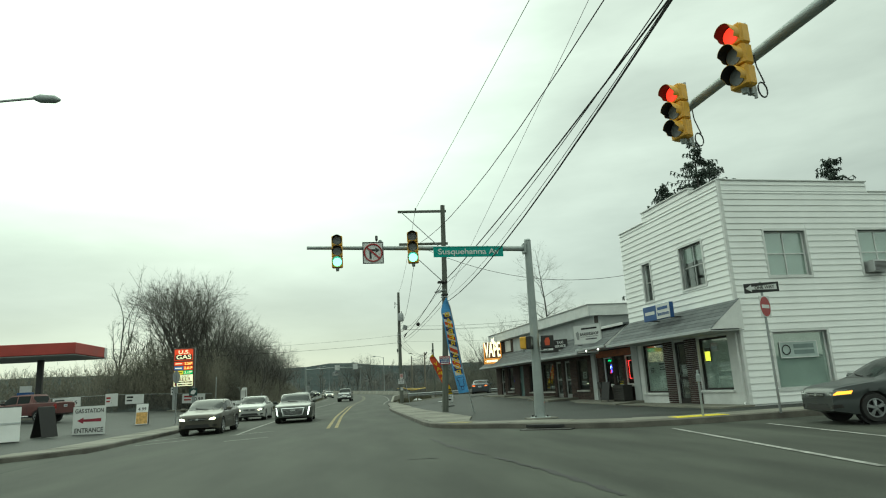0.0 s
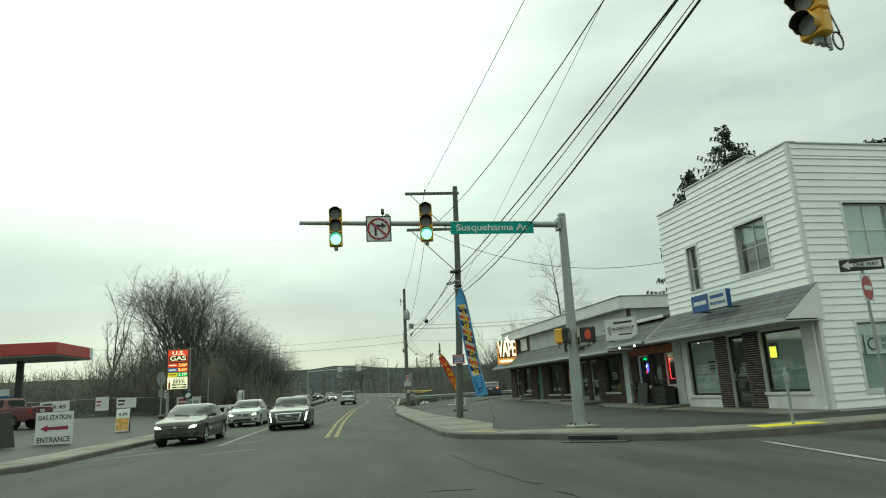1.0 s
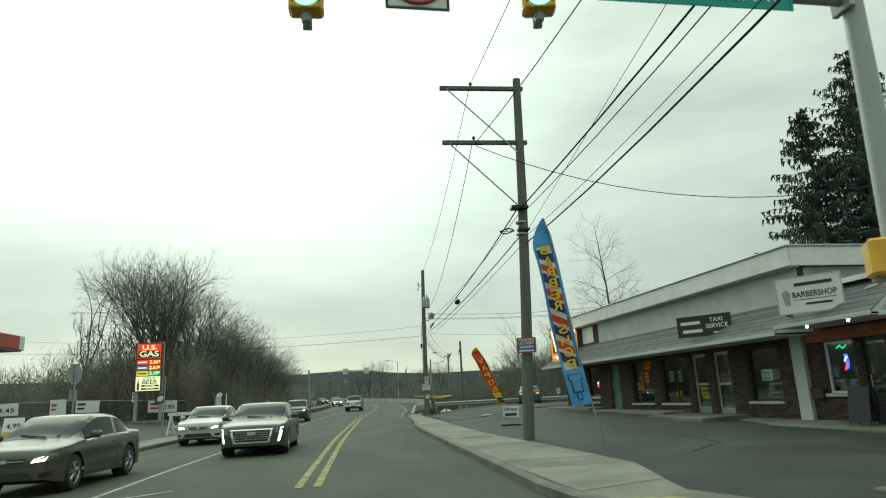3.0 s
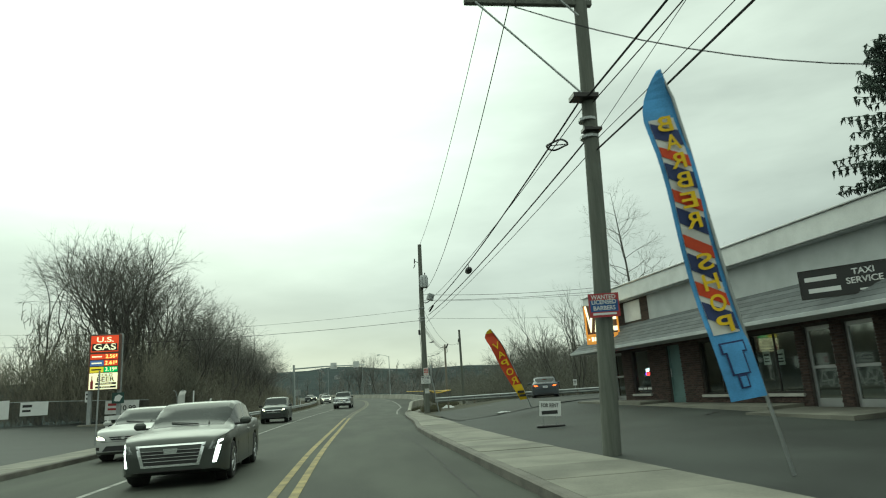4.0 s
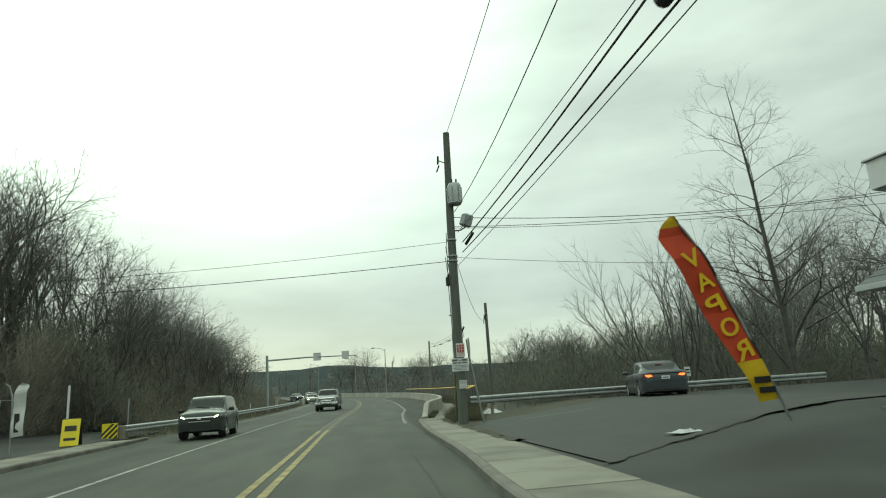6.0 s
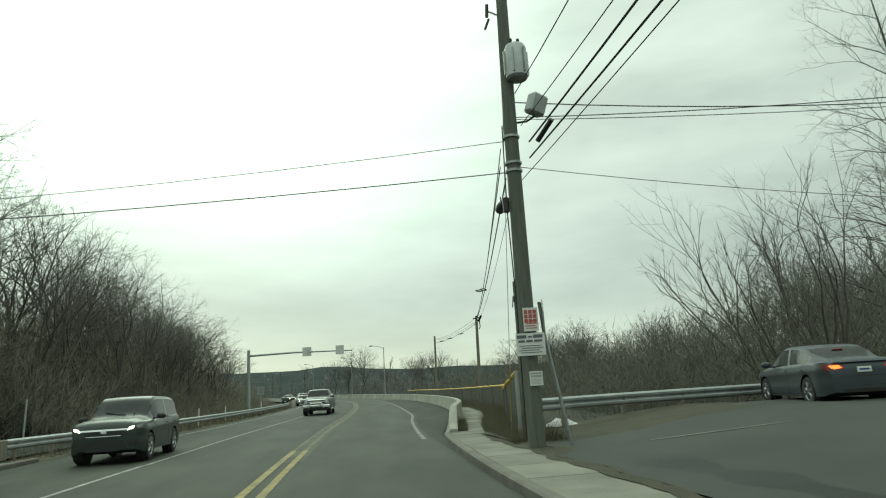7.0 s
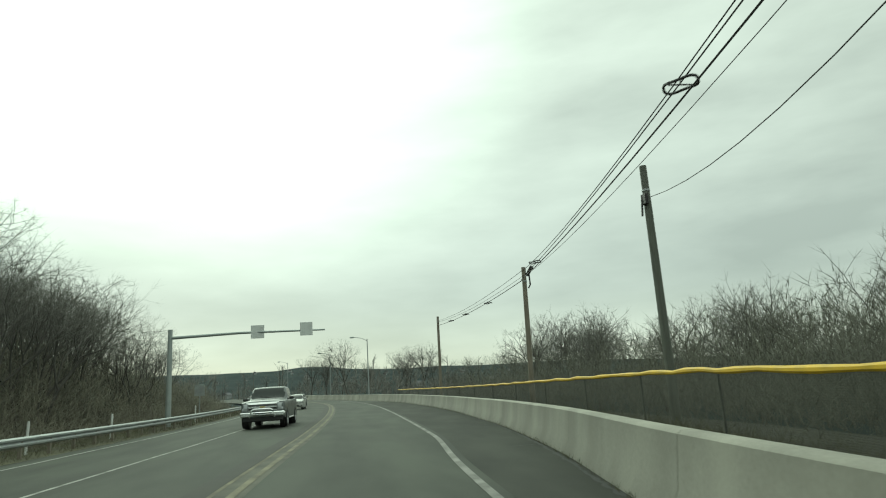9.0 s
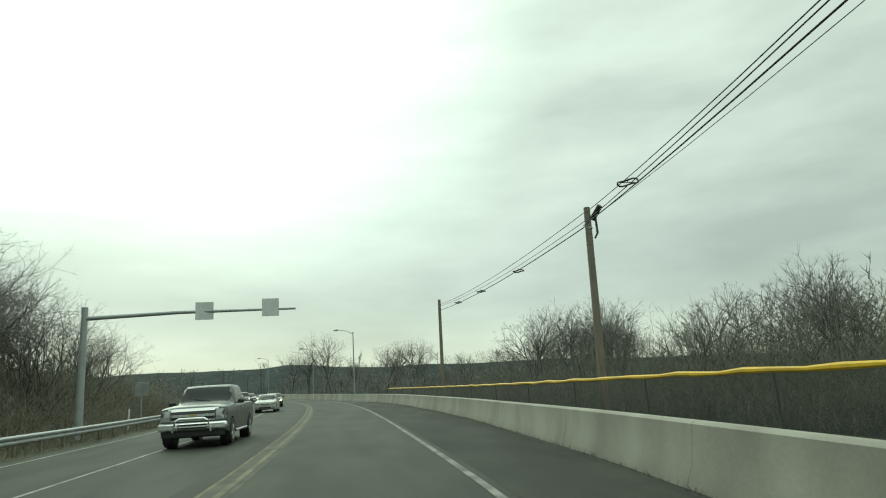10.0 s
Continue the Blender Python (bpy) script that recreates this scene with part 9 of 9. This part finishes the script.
brush("roadside_brushwood", "dense brown brushwood along the road", 23000, place_left, 4, SCRUB, 1, 0.015)
brush("inner_woodland", "dense grey thicket within the roadside wood", 13500, place_wood, 4, THICKET, 8, 0.030)
brush("right_woodland", "dense grey thicket beyond the lot's brushwood", 11000, place_wood_right, 4, THICKET, 9, 0.033)
brush("yard_brushwood", "dense brown brushwood behind the station fence", 7500, place_station, 4, SCRUB, 2, 0.027)
brush("lot_brushwood", "dense brown brushwood beyond the guard rail", 15000, place_right, 4, THICKET, 3, 0.013)
brush("far_brushwood", "grey-brown woodland edge beyond the bend", 4000, place_back, 6, TWIG, 4, 0.07)


def far_wood(name, label, seed, n, y0, y1, hmin, hmax, xw):
    """Distant bare woods: many rough stems and boughs as one mass."""
    rnd = random.Random(seed)
    seg = []
    for _ in range(n):
        y = rnd.uniform(y0, y1)
        x = rnd.uniform(-xw, xw) * (y / y1)
        if abs(x - centre(min(y, 260))) < 16 and y < 300:
            continue
        z, h = land(x, y) - 0.5, rnd.uniform(hmin, hmax)
        seg.append((x, y, z, x + rnd.uniform(-0.5, 0.5), y, z + h, h * 0.018, h * 0.004))
        for _ in range(16):
            q = rnd.uniform(0.2, 0.95)
            a, l = rnd.uniform(0, 6.28), h * rnd.uniform(0.16, 0.34) * (1.2 - q * 0.7)
            p = (x, y, z + h * q)
            e = (x + math.cos(a) * l, y + math.sin(a) * l, z + h * q + l * rnd.uniform(0.5, 1.3))
            seg.append((*p, *e, h * 0.007, 0.0))
            for _ in range(3):
                b = rnd.uniform(0, 6.28)
                k = rnd.uniform(0.3, 0.9)
                s = tuple(p[i] + (e[i] - p[i]) * k for i in range(3))
                seg.append((*s, s[0] + math.cos(b) * l * 0.45, s[1] + math.sin(b) * l * 0.45, s[2] + l * 0.5, h * 0.005, 0.0))
    ob = new(name, stick_mesh(name, seg, TWIG, 3))
    tagged(ob, label, "woodland", "", "stuff")


far_wood("distant_woodland", "grey bare woodland in the valley beyond", 21, 330, 240, 520, 8, 13, 330)
far_wood("hill_woodland", "hazy bare woodland at the hill's foot", 22, 330, 520, 1100, 11, 17, 750)


def blades(name, label, n, place, seed, h=0.28):
    rnd = np.random.RandomState(seed)
    x, y, z = place(rnd, n)
    a, l = rnd.uniform(0, 6.28, n), h * rnd.uniform(0.4, 1.3, n)
    d = np.stack([np.cos(a) * 0.6, np.sin(a) * 0.6, np.ones(n)], 1) * l[:, None]
    p = np.stack([x, y, z], 1)
    rr = np.full((n, 1), 0.006)
    ob = new(name, stick_mesh(name, np.concatenate([p, p + d, rr, rr * 0.0], 1), GRASS, 3))
    tagged(ob, label, "grass", "", "stuff")


def place_verge(rnd, n):
    y = 62.4 + 60 * rnd.uniform(0, 1, n) ** 1.8
    a = np.array([lerp(WALK_IN, min(q, 90)) if q < 90 else lerp(PARAPET, q) + 0.9 for q in y])
    b = np.array([lerp(FENCE_R, min(max(q, 63.2), 142)) for q in y]) + 0.7
    x = a + 0.05 + np.maximum(b - a, 0.3) * rnd.uniform(0, 1, n)
    return x, y, np.array([rise(q) + 0.08 for q in y])


def place_rail(rnd, n):
    y = 70 + 90 * rnd.uniform(0, 1, n)
    x = np.array([centre(q) for q in y]) - 7.85 - 2.4 * rnd.uniform(0, 1, n)
    return x, y, np.array([max(rise(q), land(p, q) - 0.06) + 0.0 for p, q in zip(x, y)])


def place_gaps(rnd, n):
    y = 68.5 + 80 * rnd.uniform(0, 1, n)
    return np.array([lerp(PARAPET, q) for q in y]) - 0.02 - 0.05 * rnd.uniform(0, 1, n), y, np.array([rise(q) for q in y])


def place_nose(rnd, n):
    y = 67.9 + 5.5 * rnd.uniform(0, 1, n) ** 1.5
    return np.array([lerp(PARAPET, q) for q in y]) + 0.42 + 0.25 * rnd.uniform(0, 1, n), y, np.array([rise(q) + 0.14 for q in y])


blades("verge_grass", "long dry grass along the chain-link fence", 9000, place_verge, 31, 0.42)
blades("rail_grass", "dry grass strip behind the guard rail", 9000, place_rail, 32, 0.3)
blades("joint_weeds", "low weeds at the parapet's foot", 900, place_gaps, 33, 0.1)
blades("nose_weeds", "dry weeds behind the parapet's end", 500, place_nose, 34, 0.22)
verge = Shape()
vy = span(61.5, 142, 1.5)
verge.strip([((lerp(WALK_IN, min(y, 90)) if y < 90 else lerp(PARAPET, y) + 0.35), y, rise(y) + 0.12) for y in vy], [(max(lerp(FENCE_R, min(max(y, 63.2), 142)) + 1.6, lerp(WALK_IN, min(y, 90)) + 1), y, rise(y) + 0.02) for y in vy])
setting("verge", verge, GRASS, "dry grass verge below the fence", "verge", smooth=True)
slope = Shape()
vy, vx = span(64, 150, 2.0), span(0, 1, 0.1)
for y in vy:
    x0 = lerp(FENCE_R, min(max(y, 63.2), 142)) + 1.4
    for q in vx:
        x = x0 + 16 * q
        slope.v.append((x, y, max(land(x, y) + 0.03, rise(y) - 0.02 - 3 * q)))
slope.f = [(i * 11 + j, i * 11 + j + 1, (i + 1) * 11 + j + 1, (i + 1) * 11 + j) for i in range(len(vy) - 1) for j in range(10)]
setting("slope", slope, mat("rough_slope_soil", (0.032, 0.031, 0.021), 0.95, var=0.5, scale=0.5, fine=20, bump=0.6, dist=0.05), "rough grass slope beyond the fence", "verge", smooth=True)
verge = Shape()
vy = span(69, 170, 1.5)
verge.strip([(centre(y) - 11.5, y, rise(y) + 0.06) for y in vy], [(road_left(y) + 0.02, y, rise(y) + 0.01) for y in vy])
setting("verge", verge, GRASS, "dry grass verge beside the guard rail", "verge", smooth=True)

# pale houses on the far slope
HOUSE_WALL, HOUSE_ROOF = mat("far_house_wall", (0.30, 0.31, 0.31), 0.8), mat("far_house_roof", (0.12, 0.12, 0.13), 0.9)
rnd = random.Random(5)
for i in range(44):
    a, r = -0.42 + 0.0195 * i + rnd.uniform(-0.02, 0.02), rnd.uniform(950, 2000)
    x, y = r * math.sin(a), 60 + r * math.cos(a)
    k = rnd.uniform(0.5, 1.05)
    t = thing("hillside_house", "small pale house on a wooded hillside", "house", x, y, land(x, y), rnd.uniform(-50, 50), group="hillside houses")
    part("wall", Shape().box(-6 * k, -4 * k, -5, 6 * k, 4 * k, 5 * k), HOUSE_WALL, t)
    part("roof", Shape().prism([(-6.6 * k, 5 * k), (6.6 * k, 5 * k), (0, 8.5 * k)], -4.5 * k, 4.5 * k), HOUSE_ROOF, t)
    for wx in (-3.5 * k, 0, 3.5 * k):
        part("window", Shape().box(wx - 0.6, -4 * k - 0.06, 2, wx + 0.6, -4 * k, 3.6), DARK, t)


# ---- pavement slabs and bricks, piece by piece ----
walk_r = thing("pavement", "worn concrete pavement slabs beside the road", "pavement", kind="structure")


def slab(parent, quad, z, thick=0.14, gap=0.004):
    """One concrete slab from four plan corners."""
    c = sum((Vector((p[0], p[1], 0)) for p in quad), Vector()) / 4
    pts = []
    for p in quad:
        d = Vector((p[0], p[1], 0)) - c
        pts.append(c + d * (1 - gap / max(d.length, 0.1)))
    zs = z if hasattr(z, "__len__") else [z] * 4
    j = random.uniform(-0.006, 0.006)
    s = Shape()
    inner = [c + (p - c) * 0.994 for p in pts]
    s.v = [(p.x, p.y, q - thick) for p, q in zip(pts, zs)] + [(p.x, p.y, q - 0.012 + j) for p, q in zip(pts, zs)] + [(p.x, p.y, q + j) for p, q in zip(inner, zs)]
    s.f = [(0, 1, 5, 4), (1, 2, 6, 5), (2, 3, 7, 6), (3, 0, 4, 7), (4, 5, 9, 8), (5, 6, 10, 9), (6, 7, 11, 10), (7, 4, 8, 11), (8, 9, 10, 11)]
    part("slab", s, CONCRETE, parent)


y = 26.0
while y < 90:
    y2 = y + 1.5
    def west_edge(q):
        return road_right(q) + (0.155 if q < 68 else 0.155 + 0.26 * ease(68, 69, q))
    qd = [(west_edge(y), y), (lerp(WALK_IN, y), y), (lerp(WALK_IN, y2), y2), (west_edge(y2), y2)]
    slab(walk_r, qd, [rise(y) + 0.15, rise(y) + 0.15, rise(y2) + 0.15, rise(y2) + 0.15])
    y = y2
corner = thing("corner_pavement", "concrete pavement curving round the street corner", "pavement", kind="structure")
mids = []
for (ax, ay), (bx, by) in zip(CORNER_OUT, CORNER_IN):
    d = Vector((bx - ax, by - ay, 0)).normalized() * 0.16
    mids.append((ax + d.x, ay + d.y))
mids[-1] = (2.66, 26.0)
for i in range(len(mids) - 1):
    n = 8 if i == 0 else 4 if i == 1 else 3 if i == 2 else 1
    for k in range(n):
        f0, f1 = k / n, (k + 1) / n
        mix = lambda a, b, f: (a[0] + (b[0] - a[0]) * f, a[1] + (b[1] - a[1]) * f)
        slab(corner, [mix(mids[i], mids[i + 1], f0), mix(mids[i], mids[i + 1], f1), mix(CORNER_IN[i], CORNER_IN[i + 1], f1), mix(CORNER_IN[i], CORNER_IN[i + 1], f0)], 0.15)
walk_l = thing("pavement", "narrow concrete pavement by the filling station", "pavement", kind="structure")
y = 22.0
while y < 68:
    y2 = y + 1.5
    slab(walk_l, [(-9.3, y), (road_left(y) - 0.155, y), (road_left(y2) - 0.155, y2), (-9.3, y2)], [0.15, 0.15, 0.15, 0.15])
    y = y2
left_in = [(-30, 18.7), (-14, 19.3), (-11.8, 19.8), (-10.6, 20.4), (-9.8, 21.2), (-9.3, 22)]
for i in range(len(left_in) - 1):
    a, b = LEFT_KERB[i], LEFT_KERB[i + 1]
    n = 6 if i == 0 else 1
    for k in range(n):
        mix = lambda p, q, f: (p[0] + (q[0] - p[0]) * f, p[1] + (q[1] - p[1]) * f)
        slab(walk_l, [mix((a[0], a[1] + 0.16), (b[0] - 0.1, b[1] + 0.1), k / n), mix((a[0], a[1] + 0.16), (b[0] - 0.1, b[1] + 0.1), (k + 1) / n), mix(left_in[i], left_in[i + 1], (k + 1) / n), mix(left_in[i], left_in[i + 1], k / n)], 0.15)

# bricks of the shop row
BL, BH, BJ, BD = 0.20, 0.062, 0.011, 0.035


def brick_shape():
    s = Shape()
    c = 0.006
    s.v = [(0, 0.0, 0), (BL, 0.0, 0), (BL, 0.0, BH), (0, 0.0, BH), (c, -BD, c), (BL - c, -BD, c), (BL - c, -BD, BH - c), (c, -BD, BH - c)]
    s.f = [(4, 5, 6, 7), (0, 1, 5, 4), (1, 2, 6, 5), (2, 3, 7, 6), (3, 0, 4, 7)]
    return s


brick_me = None
rest = Shape()
single = 0
areas = [(-11.32, -7.62, 0.2, 2.32, BARBER), (-29.3, -11.78, 0.2, 2.62, OPEN), (-29.3, -24.56, 3.5, 4.45, BLANK), (-3.38, -2.62, 0.2, 2.6, []), (-4.93, -4.27, 0.2, 2.6, [])]
for u0, u1, z0, z1, holes in areas:
    r, z = 0, z0
    while z + BH < z1:
        u = u0 - (0.5 * (BL + BJ) if r % 2 else 0.0)
        while u < u1:
            for a, b, c, d in cells(max(u, u0), min(u + BL, u1), z, z + BH, [(h[0] - 0.01, h[1] + 0.01, h[2] - (0.1 if h[2] > 0.7 else 0), h[3] + 0.01) for h in holes]):
                if b - a < 0.02 or d - c < BH * 0.9:
                    continue
                whole = b - a > BL - 0.001
                v = random.uniform(-0.004, 0.004) + (0.03 if u0 < -7 else 0.0)
                if whole and single < 300 and -13.9 < a - 0.0 < -11.8 + 2.2 and z0 < 1 and u0 < -7 and a < -8:
                    if brick_me is None:
                        ob = part("brick", brick_shape(), BRICK, row)
                        brick_me = ob.data
                    else:
                        ob = new("brick", brick_me)
                        ob.parent = row
                    ob.matrix_basis = WEST @ pose(a, v, c)
                    single += 1
                else:
                    k = len(rest.v)
                    rest.v += [tuple(WEST @ Vector((a + (b - a) * p[0] / BL, v + p[1], c + p[2]))) for p in brick_shape().v]
                    rest.f += [tuple(i + k for i in f) for f in brick_shape().f]
            u += BL + BJ
        z += BH + BJ
        r += 1
me = bpy.data.meshes.new("brickwork")
me.from_pydata(rest.v, [], rest.f)
me.update()
me.materials.append(BRICK)
ob = tagged(new("brickwork", me), "", "", "", "stuff")
ob.parent = row
